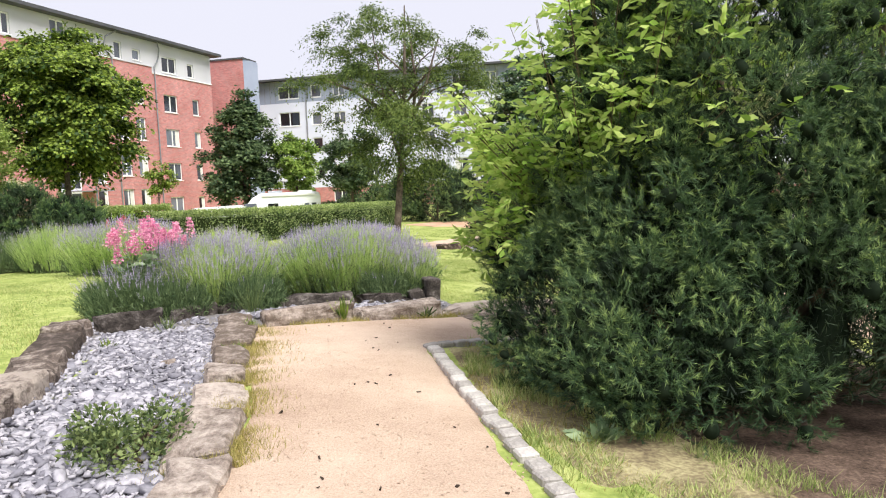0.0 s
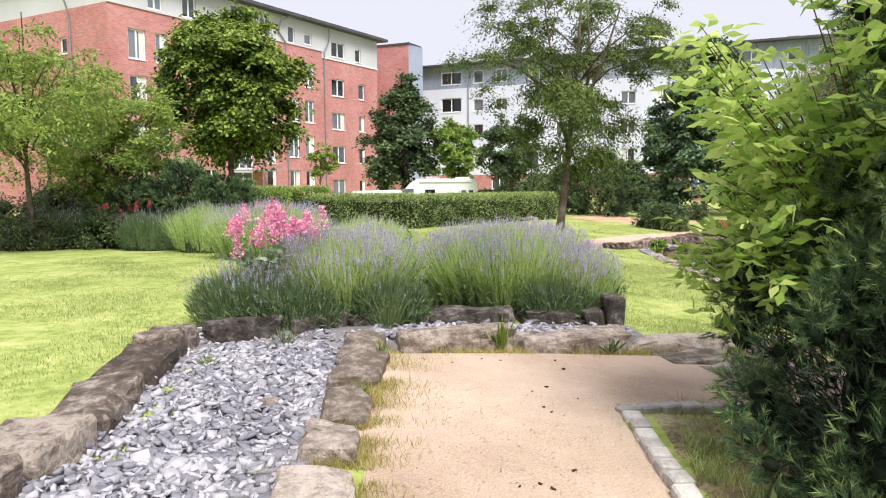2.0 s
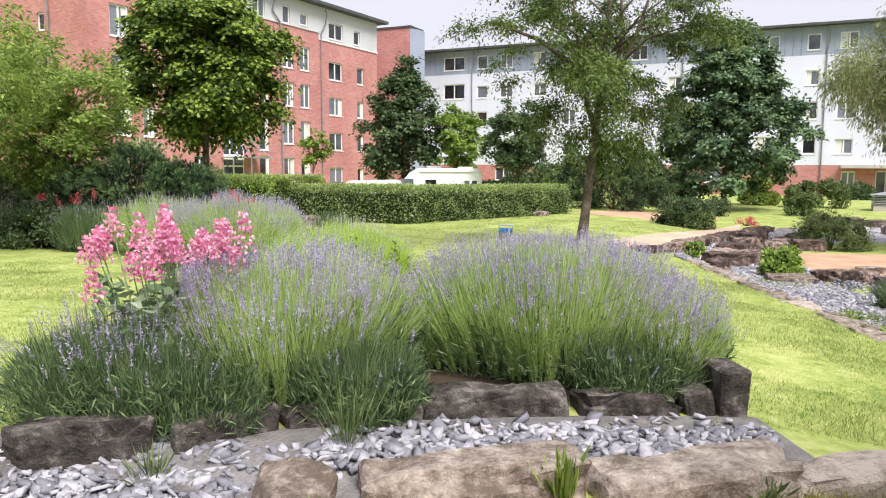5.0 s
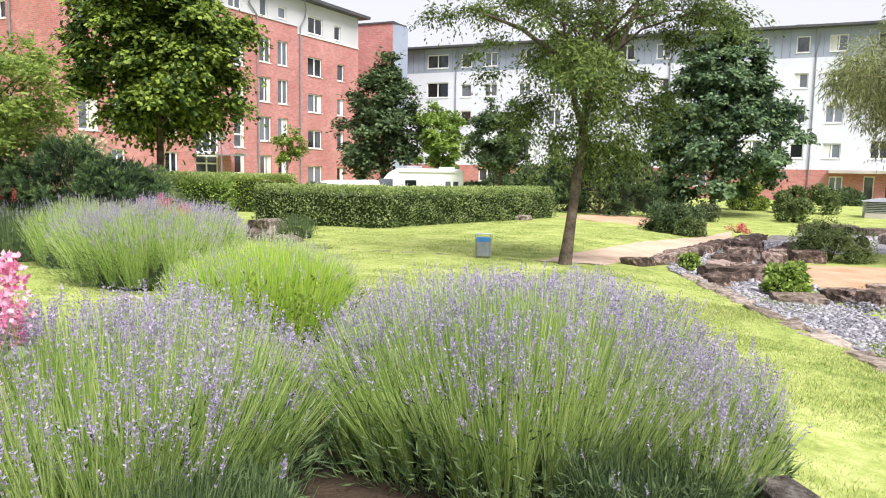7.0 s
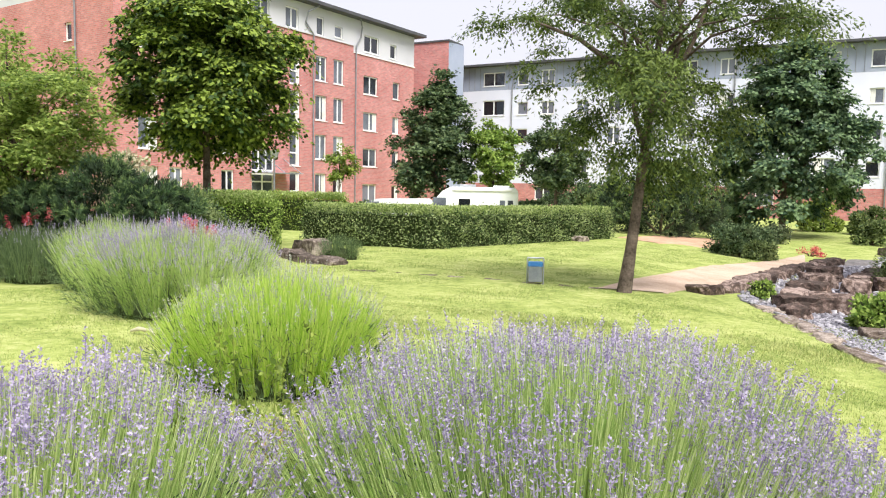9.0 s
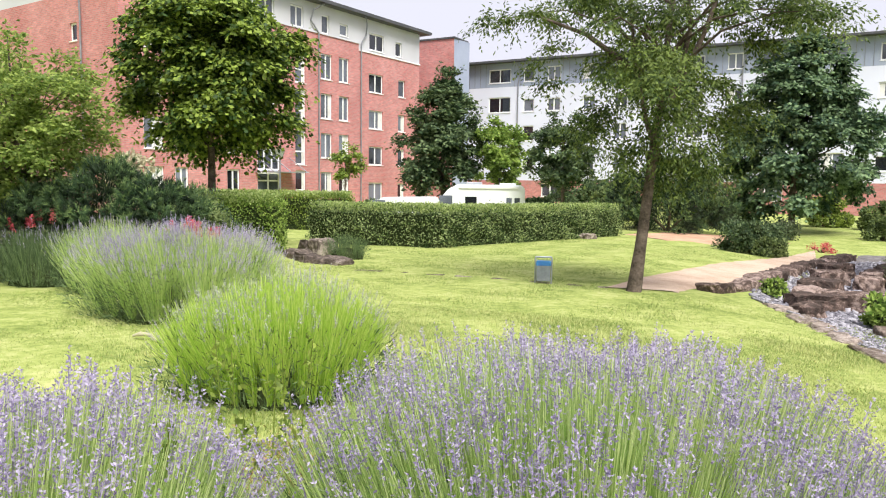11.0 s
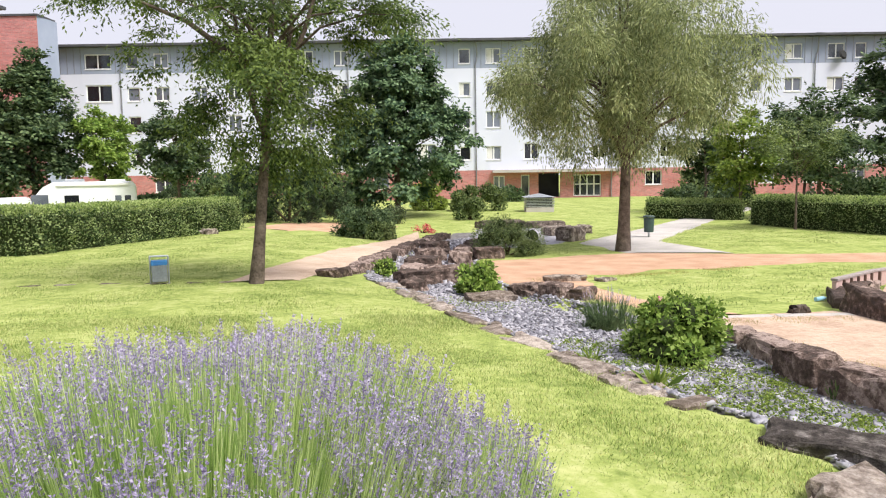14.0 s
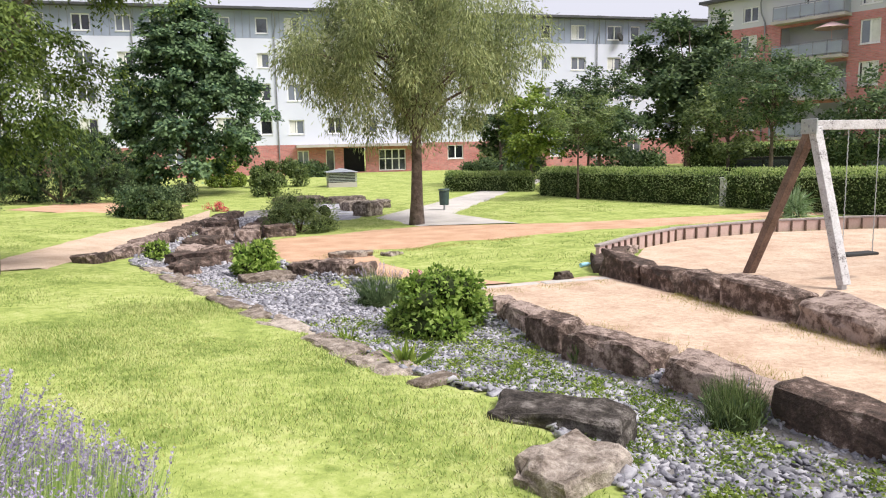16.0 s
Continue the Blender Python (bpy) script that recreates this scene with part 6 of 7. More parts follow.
def litter_bin(x, y, turn):
    """A sheet-metal bin hung in a tubular hoop frame."""
    b = thing("litter_bin", x, y, gz(x, y), "grey sheet-metal litter bin with a blue bag in a tubular frame", "litter bin")
    b.rotation_euler = (0, 0, radians(turn))
    bm = bmesh.new()
    for s in (-0.145, 0.145):
        rod(bm, (s, 0, -0.05), (s, 0, 0.47), 0.014)
    rod(bm, (-0.145, 0, 0.47), (0.145, 0, 0.47), 0.014)
    part("hoop", bm, M_METAL, b, "galvanised tubular hoop")
    part("body", one_box(-0.125, 0.125, -0.09, 0.09, 0.04, 0.34, bevel=0.015), M_BINGREY, b)
    bm = one_box(-0.13, 0.13, -0.095, 0.095, 0.315, 0.405, bevel=0.02)
    for v in bm.verts:
        v.co += Vector(noise.noise_vector(v.co * 14)) * 0.012
    part("bag", bm, M_BLUE, b, "blue plastic bag over the rim")
    return b


litter_bin(-2.97, 19.95, 8)


def park_bin(x, y):
    b = thing("litter_bin", x, y, gz(x, y), "dark green round litter bin on a post by the paved path", "litter bin")
    bm = bmesh.new()
    bmesh.ops.create_cone(bm, cap_ends=True, segments=20, radius1=0.17, radius2=0.19, depth=0.5, matrix=Matrix.Translation((0, 0, 0.46)))
    part("body", bm, M_BINGREEN, b)
    bm = bmesh.new()
    rod(bm, (0, 0, -0.1), (0, 0, 0.25), 0.035)
    part("post", bm, M_METAL, b)
    bm = bmesh.new()
    bmesh.ops.create_cone(bm, cap_ends=True, segments=20, radius1=0.22, radius2=0.2, depth=0.05, matrix=Matrix.Translation((0, 0, 0.77)))
    part("lid", bm, M_BINGREEN, b)


park_bin(12.0, 31.0)

# vent housing on the far lawn
vx, vy = 14.1, 48.1
vent = thing("vent_housing", vx, vy, gz(vx, vy), "grey louvred vent housing with a low pyramid roof", "vent housing")
vent.rotation_euler = (0, 0, radians(-14))
part("plinth", one_box(-0.82, 0.82, -0.7, 0.7, -0.2, 0.26, bevel=0.02), M_CONC, vent, "pale concrete plinth")
part("body", one_box(-0.72, 0.72, -0.6, 0.6, 0.26, 0.82), M_DARK, vent)
for k in range(6):
    part("slat", one_box(-0.84, 0.84, -0.72, 0.72, 0.30 + k * 0.09, 0.345 + k * 0.09, bevel=0.006), M_METAL, vent)
bm = bmesh.new()
bmesh.ops.create_cone(bm, cap_ends=True, segments=4, radius1=1.3, radius2=0.12, depth=0.2, matrix=Matrix.Translation((0, 0, 0.95)) @ Matrix.Rotation(radians(45), 4, "Z"))
part("roof", bm, M_METAL, vent)

# the swing over the sand
legA, legB = Vector((8.31, 14.42)), Vector((8.0, 12.72))
mid = legA.lerp(legB, 0.66)
bd = Vector((0.984, -0.179))
sz = gz(mid.x, mid.y)
TOP = 2.08
swing = thing("swing", mid.x, mid.y, sz, "weathered wooden A-frame swing with a black rubber seat on chains", "swing")


def beam(a, b, w, d):
    """A square timber from a to b."""
    bm = bmesh.new()
    a, b = Vector(a), Vector(b)
    box(bm, -w / 2, w / 2, -d / 2, d / 2, 0, (b - a).length, bevel=0.008)
    q = (b - a).to_track_quat("Z", "Y").to_matrix().to_4x4()
    bmesh.ops.transform(bm, matrix=Matrix.Translation(a) @ q, verts=bm.verts[:])
    return bm


for k, off in enumerate((0.0, 3.6)):
    o = bd * off
    apex = Vector((o.x, o.y, TOP))
    for leg, mat, lab in ((legA, M_BROWNWOOD, "brown timber leg"), (legB, M_SILVERWOOD, "silver-grey split timber leg")):
        f = Vector((leg.x - mid.x + o.x, leg.y - mid.y + o.y, -0.1 if leg is legA else 0.12))
        t = apex + (f - apex).normalized() * 0.05
        part("leg", beam(f, t, 0.12, 0.11), mat, swing, lab)
    f = Vector((legB.x - mid.x + o.x, legB.y - mid.y + o.y, -0.12))
    part("leg_shoe", beam(f, f + Vector((0, 0.03, 0.3)), 0.1, 0.06), M_METAL, swing, "steel leg shoe")
    bm = bmesh.new()
    m = Matrix.Translation(apex) @ Matrix.Rotation(math.atan2(bd.y, bd.x), 4, "Z")
    box(bm, -0.085, -0.065, -0.13, 0.13, -0.13, 0.06, bevel=0.006, m=m)
    for p in ((-0.07, -0.09), (-0.07, 0.02), (0.07, -0.09), (0.07, 0.02), (0, -0.03)):
        rod(bm, m @ Vector((-0.1, p[0], p[1])), m @ Vector((-0.06, p[0], p[1])), 0.012, sides=6)
    part("bracket", bm, M_METAL, swing, "bolted steel bracket")
part("crossbeam", beam((-bd.x * 0.05, -bd.y * 0.05, TOP - 0.02), (bd.x * 3.7, bd.y * 3.7, TOP - 0.02), 0.1, 0.12), M_SILVERWOOD, swing)
for s0 in (0.55, 2.2):
    for s in (s0, s0 + 0.5):
        o = bd * s
        bm = bmesh.new()
        z = TOP - 0.08
        k = 0
        while z > 0.42:
            rod(bm, (o.x, o.y, z), (o.x + (0.006 if k % 2 else -0.006), o.y, z - 0.05), 0.006, sides=6)
            z -= 0.045
            k += 1
        part("chain", bm, M_METAL, swing)
    o = bd * (s0 + 0.25)
    m = Matrix.Translation((o.x, o.y, 0.38)) @ Matrix.Rotation(math.atan2(bd.y, bd.x), 4, "Z")
    bm = bmesh.new()
    box(bm, -0.27, 0.27, -0.09, 0.09, -0.02, 0.02, bevel=0.012, m=m)
    part("seat", bm, M_RUBBER, swing, "black rubber seat")


def profile_body(points, width, bevel=0.05):
    """A car body: a side outline pulled across the width, with rounded edges."""
    bm = bmesh.new()
    vs = [bm.verts.new((x, -width / 2, z)) for x, z in points]
    f = bm.faces.new(vs)
    r = bmesh.ops.extrude_face_region(bm, geom=[f])
    bmesh.ops.translate(bm, verts=[v for v in r["geom"] if isinstance(v, bmesh.types.BMVert)], vec=(0, width, 0))
    bmesh.ops.recalc_face_normals(bm, faces=bm.faces[:])
    bmesh.ops.bevel(bm, geom=bm.edges[:], offset=bevel, segments=2, affect="EDGES")
    return bm


def vehicle(name, x, y, turn, outline, width, wheels, glasses, mat, label, wheel_r=0.33, category="car", z=None, extras=()):
    v = thing(name, x, y, gz(x, y) if z is None else z, label, category)
    v.rotation_euler = (0, 0, radians(turn))
    body = part("body", profile_body(outline, width), mat, v)
    for x0, x1, z0, z1 in glasses:
        for s in (-1, 1):
            part("side_window", one_box(x0, x1, s * width / 2 - 0.006, s * width / 2 + 0.012, z0, z1, bevel=0.008), M_GLASS, v)
    for wx in wheels:
        for s in (-1, 1):
            bm = bmesh.new()
            rod(bm, (wx, s * (width / 2 - 0.2), wheel_r), (wx, s * (width / 2 + 0.015), wheel_r), wheel_r, sides=20)
            w = part("wheel", bm, M_TYRE, v)
            bm = bmesh.new()
            rod(bm, (wx, s * (width / 2 - 0.05), wheel_r), (wx, s * (width / 2 + 0.025), wheel_r), wheel_r * 0.6, sides=16)
            part("rim", bm, M_METAL, w)
    for e in extras:
        part(e[0], one_box(*e[1], bevel=0.02), e[2], v)
    return v


vehicle("camper_van", -11.0, 47.7, 13.5, [(-2.85, 0.35), (-2.8, 1.15), (-2.2, 1.5), (-1.5, 2.35), (-1.0, 2.62), (2.6, 2.62), (2.78, 2.4), (2.8, 0.35)], 2.0, (-2.1, 1.6),
        [(-2.0, -1.25, 1.5, 2.0), (-0.55, 0.1, 1.5, 1.95), (1.75, 2.05, 1.35, 1.9), (2.2, 2.5, 1.35, 1.9)], M_VAN, "white camper van parked behind the hedge", category="van", z=-0.98,
        extras=[("roof_box", (-0.5, 0.4, -0.3, 0.3, 2.62, 2.76), M_METAL), ("roof_vent", (1.4, 2.3, -0.4, 0.4, 2.62, 2.72), M_FRAME), ("awning", (-0.9, 2.4, -1.08, -1.0, 2.4, 2.54), M_FRAME)])
vehicle("parked_van", -13.8, 42.6, 12, [(-2.1, 0.3), (-2.05, 0.95), (-1.35, 1.15), (-0.75, 1.72), (1.9, 1.78), (2.05, 1.6), (2.1, 0.3)], 1.8, (-1.35, 1.35),
        [(-1.2, -0.55, 1.15, 1.6)], M_VAN, "low white van parked before the camper", category="van", z=-0.78)
vehicle("parked_car", 29.1, 31.3, -60, [(-2.2, 0.3), (-2.15, 0.85), (-1.2, 1.05), (-0.6, 1.55), (1.4, 1.58), (2.05, 1.1), (2.15, 0.3)], 1.8, (-1.35, 1.35),
        [(-0.9, 0.2, 1.08, 1.45), (0.3, 1.3, 1.08, 1.45)], M_BLACKCAR, "black estate car parked behind the hedge")
vehicle("parked_car", 32.0, 27.0, -60, [(-2.1, 0.3), (-2.05, 0.8), (-1.1, 0.95), (-0.5, 1.4), (1.0, 1.42), (1.9, 0.95), (2.05, 0.3)], 1.75, (-1.3, 1.3),
        [(-0.8, 0.2, 1.0, 1.32), (0.3, 1.1, 1.0, 1.32)], M_SILVERCAR, "silver car parked behind the hedge")

lamp = thing("street_lamp", -17.9, 37.7, gz(-17.9, 37.7), "slim grey park lamp before the brick house", "lamp")
bm = bmesh.new()
rod(bm, (0, 0, -0.1), (0, 0, 3.1), 0.05, 0.04)
part("pole", bm, M_ZINC, lamp)
bm = bmesh.new()
bmesh.ops.create_cone(bm, cap_ends=True, segments=14, radius1=0.14, radius2=0.24, depth=0.36, matrix=Matrix.Translation((0, 0, 3.28)))
part("lantern", bm, M_METAL, lamp)

stick = new("driftwood", soup("driftwood", *tube([(-0.16, 0.02, 0.03), (-0.06, 0, 0.06), (0.05, 0.01, 0.05), (0.16, -0.05, 0.015)], [0.012, 0.022, 0.018, 0.008], 8), M_CREAM, True))
stick.location = (-5.55, 12.6, gz(-5.55, 12.6))
tagged(stick, "pale bleached piece of wood lying in the grass", "wood")
post = thing("marker_post", 20.35, 25.65, gz(20.35, 25.65), "pale weathered post in the gap of the hedge", "post")
part("shaft", one_box(-0.09, 0.09, -0.09, 0.09, -0.1, 0.95, bevel=0.02), M_SILVERWOOD, post)
part("cap", one_box(-0.11, 0.11, -0.11, 0.11, 0.95, 1.0, bevel=0.02), M_SILVERWOOD, post)

wrap = new("bottle", bpy.data.meshes.new("bottle"))
bm = bmesh.new()
rod(bm, (-0.11, 0, 0.035), (0.06, 0, 0.035), 0.035, sides=12)
rod(bm, (0.06, 0, 0.035), (0.12, 0, 0.035), 0.034, 0.014, sides=12)
bm.to_mesh(wrap.data)
bm.free()
wrap.data.materials.append(surf("pale_blue_plastic", (0.20, 0.42, 0.58), (0.40, 0.62, 0.76), 8.0, 0.3))
wrap.matrix_world = pose(7.25, 16.75, gz(7.25, 16.75), 0, 0, 10)
tagged(wrap, "pale blue plastic bottle lying on the grass", "bottle")

# ---- loose stuff: gravel, grass, weeds ----


def inside_path(x, y):
    """Where no lawn grows."""
    l, r = np.interp(y, NEAR_Y, NEAR_L) - 0.3, np.interp(y, NEAR_Y, NEAR_R) + 0.15
    near = (x > l) & (x < r) & (y < 7.3)
    pl = np.interp(y, (-4, 2, 3.4, 4.7, 5.8, 6.4), (-0.3, -0.85, -1.1, -1.42, -1.68, -1.8))
    pr = np.interp(y, (-4, 2, 3, 4.07, 5.1, 6.0), (0.98, 0.58, 0.45, 0.22, 0.02, -0.12))
    pth = (x > pl) & (x < pr) & (y < 6.3)
    cross = (y > 5.9 + np.clip(x, -1.7, 3) * 0.45 * (x > 0)) & (y < 7.75 + 0.47 * x) & (x > -2.2)
    l, r = np.interp(y, BANK_Y, BANK_L), np.interp(y, BANK_Y, BANK_R)
    stream = (x > l - 0.1) & (x < r + 0.2) & (y > 6)
    play = (x > 3.7) & (y < 15.7)
    pit = (x > 5.8) & (y < 18.3 - 0.3 * np.abs(x - 12))
    bed = ((x + 1.3) / 1.0) ** 2 + ((y - 9.3) / 1.0) ** 2 < 1
    bed |= ((x + 2.7) / 0.9) ** 2 + ((y - 8.2) / 0.9) ** 2 < 1
    bed |= (x > -3.6) & (x < -0.1) & (y < 8.6) & (y > 6.7)
    red = (y > 21.4) & (y < 26.5) & (x > 2.4)
    sp = (x > np.interp(y, (19.8, 22.5, 28.5, 33), (-2.0, -1.35, 0.6, 2.9)) - 0.1) & (x < l + 0.3) & (y > 19.8)
    strip = (x > 3) & (x < 5.4) & (y > 15.5) & (y < 22)
    soil = (x > 0.95) & (y > 2.8) & (y < 7.2) & (x < 3.6)
    return near | pth | cross | stream | play | pit | bed | red | sp | strip | soil


def grass(name, x0, x1, y0, y1, n, h, w, mat, seed, label, test=None):
    rng = np.random.default_rng(seed)
    x, y = rng.uniform(x0, x1, n), rng.uniform(y0, y1, n)
    ok = ~inside_path(x, y) if test is None else test(x, y)
    x, y = x[ok], y[ok]
    n = len(x)
    z = ground_z(x, y)
    hh = h * rng.uniform(0.5, 1.4, n) * (1 + 0.4 * np.sin(x * 2.1) * np.sin(y * 1.7))
    a = rng.uniform(0, 2 * math.pi, n)
    B = np.c_[x, y, z - 0.004]
    S = np.c_[np.cos(a), np.sin(a), np.zeros(n)] * w
    T = B + np.c_[rng.normal(size=(n, 2)) * h * 0.55, hh]
    V = np.stack([B - S, B + S, T], 1).reshape(-1, 3)
    ob = new(name, soup(name, V, np.arange(n * 3).reshape(n, 3), mat))
    return tagged(ob, label, "grass", kind="stuff")


grass("grass", -8.5, -2.0, 3.5, 12.5, 100000, 0.024, 0.0036, M_BLADE, 101, "short mown green lawn grass")
grass("grass", -4.5, 2.3, 8.5, 16.0, 150000, 0.028, 0.0034, M_BLADE, 102, "short mown green lawn grass")
grass("grass", -9.5, 1.5, 12.0, 21.0, 100000, 0.021, 0.005, M_BLADE, 103, "short mown green lawn grass")
grass("grass", -9.0, 3.0, 20.5, 34.0, 50000, 0.026, 0.009, M_BLADE, 104, "short mown green lawn grass")
grass("grass", 4.0, 20.0, 15.5, 36.0, 60000, 0.03, 0.009, M_BLADE, 105, "short mown green lawn grass")
grass("dry_grass", -4.5, 2.3, 8.5, 16.0, 16000, 0.02, 0.003, M_DRY, 108, "dry yellow blades scattered through the lawn")
grass("dry_grass", -8.5, -2.0, 3.5, 12.5, 10000, 0.02, 0.003, M_DRY, 109, "dry yellow blades scattered through the lawn")
grass("dry_grass", 0.1, 1.3, 2.6, 6.3, 5000, 0.05, 0.003, M_DRY, 106, "dry yellow grass and litter beside the path kerb", lambda x, y: (x > np.interp(y, (2.6, 3, 4.07, 5.1, 6.0), (0.5, 0.47, 0.28, 0.08, -0.05))) & (x < 1.0 + 0.3 * np.sin(y * 3)))
grass("grass", 0.1, 2.4, 2.0, 6.3, 42000, 0.07, 0.0035, M_BLADE, 107, "uneven green grass beside the path kerb", lambda x, y: (x > np.interp(y, (2.0, 3, 4.07, 5.1, 6.0), (0.65, 0.47, 0.28, 0.08, -0.05))) & (np.sin(x * 7 + 1) * np.sin(y * 5) + 0.4 * np.sin(x * 19) * np.sin(y * 17) > -0.05) & (x < np.interp(y, (2, 3.1, 3.9, 4.9, 6.1), (2.4, 1.75, 1.3, 0.9, 0.6))))
for k, (pa, pb, n) in enumerate((((-1.15, 3.2), (-1.5, 4.9), 14000), ((-1.45, 4.8), (-1.75, 6.6), 7000), ((-1.8, 6.7), (0.4, 7.72), 3500), ((-2.1, 7.2), (-0.2, 8.35), 1200), ((4.2, 9.2), (4.25, 14), 5000), ((5.5, 9.5), (6.35, 14.0), 7000), ((4.3, 15.4), (6.6, 15.1), 1500), ((3.9, 20.9), (9.5, 21.7), 2500))):
    pa, pb = np.array(pa), np.array(pb)
    rng = np.random.default_rng(110 + k)
    t = rng.random(n)
    d = (pb - pa) / np.linalg.norm(pb - pa)
    off = rng.normal(size=n) * (0.15 if k < 2 or k > 3 else 0.07)
    x, y = pa[0] + (pb[0] - pa[0]) * t - d[1] * off, pa[1] + (pb[1] - pa[1]) * t + d[0] * off
    keep = np.sin(t * 31 + k) + np.sin(t * 13 + 2 * k) > -0.7
    x, y = x[keep], y[keep]
    B = np.c_[x, y, ground_z(x, y)]
    T = B + np.c_[rng.normal(size=(len(x), 2)) * 0.025, rng.uniform(0.02, 0.075, len(x))]
    a = rng.uniform(0, 6.28, len(x))
    S = np.c_[np.cos(a), np.sin(a), a * 0] * 0.0028
    tagged(new("dry_grass", soup("dry_grass", np.stack([B - S, B + S, T], 1).reshape(-1, 3), np.arange(len(x) * 3).reshape(-1, 3), M_DRY if k != 3 else M_BLADE)), "sparse dry grass fringe along the stones", "grass", kind="stuff")


grass("dry_grass", -1.8, 0.6, 5.9, 7.9, 9000, 0.014, 0.0024, M_DRY, 141, "thin dry grass creeping over the sand along the wall",
      lambda x, y: (y < 7.0 + 0.47 * (x + 1.3)) & (y > 6.55 + 0.47 * (x + 1.3) - 0.7 * np.clip(-0.9 - x, 0, 1) + 0.12 * np.sin(x * 9)))


def chips(name, n, place, size, mat, seed, label):
    """Angular flat stone chips scattered over a bed."""
    rng = np.random.default_rng(seed)
    x, y, lift = place(rng, n)
    n = len(x)
    cube = np.array([(-1, -1, -1), (1, -1, -1), (1, 1, -1), (-1, 1, -1), (-1, -1, 1), (1, -1, 1), (1, 1, 1), (-1, 1, 1)], float)
    F = np.array([(0, 3, 2, 1), (4, 5, 6, 7), (0, 1, 5, 4), (1, 2, 6, 5), (2, 3, 7, 6), (3, 0, 4, 7)])
    V = cube[None] * (1 + rng.uniform(-0.45, 0.25, (n, 8, 3)))
    V *= np.stack([rng.uniform(0.6, 1.25, n), rng.uniform(0.4, 0.9, n), rng.uniform(0.18, 0.4, n)], -1)[:, None] * size / 2 * rng.lognormal(0, 0.25, (n, 1, 1))
    a, b, c = rng.uniform(0, 6.28, n), rng.normal(size=n) * 0.35, rng.normal(size=n) * 0.35
    ca, sa = np.cos(a)[:, None], np.sin(a)[:, None]
    X, Y, Z = V[..., 0], V[..., 1], V[..., 2]
    Y, Z = Y * np.cos(b)[:, None] - Z * np.sin(b)[:, None], Y * np.sin(b)[:, None] + Z * np.cos(b)[:, None]
    X, Z = X * np.cos(c)[:, None] - Z * np.sin(c)[:, None], X * np.sin(c)[:, None] + Z * np.cos(c)[:, None]
    X, Y = X * ca - Y * sa, X * sa + Y * ca
    V = np.stack([X + x[:, None], Y + y[:, None], Z + (ground_z(x, y) + lift)[:, None]], -1).reshape(-1, 3)
    FF = (np.arange(n)[:, None, None] * 8 + F[None]).reshape(-1, 4)
    return tagged(new(name, soup(name, V, FF, mat)), label, "gravel", kind="stuff")


def in_near(rng, n):
    y = rng.uniform(1.5, 7.3, n)
    l, r = np.interp(y, NEAR_Y, NEAR_L), np.interp(y, NEAR_Y, NEAR_R)
    return l - 0.08 + rng.random(n) * (r - l + 0.1), y, rng.uniform(0.005, 0.035, n)


def in_strip(rng, n):
    t = rng.random(n)
    return -2.15 + t * 2.1, 7.25 + t * 0.95 + rng.normal(size=n) * 0.14, rng.uniform(0.03, 0.06, n)


def in_stream(rng, n):
    y = 7.5 + 13.3 * rng.random(n) ** 1.25
    l, r = np.interp(y, BANK_Y, BANK_L), np.interp(y, BANK_Y, BANK_R)
    return l - 0.02 + rng.random(n) * (r - l + 0.2), y, rng.uniform(0.004, 0.03, n)


def in_upper(rng, n):
    y = rng.uniform(20.5, 34, n)
    l, r = np.interp(y, BANK_Y, BANK_L), np.interp(y, BANK_Y, BANK_R)
    return l + rng.random(n) * (r - l), y, rng.uniform(0.0, 0.04, n)


chips("slate_gravel", 9500, in_near, 0.055, M_SLATE, 121, "loose angular grey-violet slate chips")
chips("slate_gravel", 900, in_strip, 0.055, M_SLATE, 122, "loose angular grey slate chips between the walls")
chips("slate_gravel", 20000, in_stream, 0.055, M_SLATE, 123, "loose grey slate chips of the dry stream")
chips("slate_gravel", 2600, lambda rng, n: (lambda y: (np.interp(y, BANK_Y, BANK_R) + rng.uniform(-0.2, 0.1, n), y, rng.uniform(0.005, 0.03, n)))(rng.uniform(8, 14, n)), 0.055, M_SLATE, 127, "loose grey slate chips along the wall foot")
chips("slate_gravel", 5000, in_upper, 0.085, M_SLATE, 124, "grey and reddish chips of the upper stream")
chips("path_grit", 1500, lambda rng, n: (lambda y: (np.interp(y, (2, 4, 6.3), (-0.85, -1.25, -1.75)) + rng.random(n) * (np.interp(y, (2, 4, 6.3), (1.4, 1.45, 1.6))), y, np.full(n, 0.024)))(rng.uniform(2, 6.3, n)), 0.009, M_SAND, 125, "fine sandy grit on the path")
chips("path_stone", 30, lambda rng, n: (lambda y: (np.interp(y, (2, 4, 6.3), (-0.8, -1.2, -1.7)) + rng.random(n) ** 0.7 * 1.4, y, np.full(n, 0.026)))(rng.uniform(2.5, 7.0, n)), 0.02, M_SOIL, 126, "small dark pebbles scattered on the sand path")


def weeds(name, n, place, L, W, h, mat, seed, label):
    rng = np.random.default_rng(seed)
    x, y = place(rng, n)
    k = len(x)
    P = np.c_[x, y, ground_z(x, y) + rng.uniform(0.0, h, k)]
    A = np.c_[rng.normal(size=(k, 2)), rng.uniform(0.1, 0.8, k)]
    return tagged(new(name, soup(name, *leaves(P, A, L, W, rng), mat)), label, "weeds", kind="stuff")


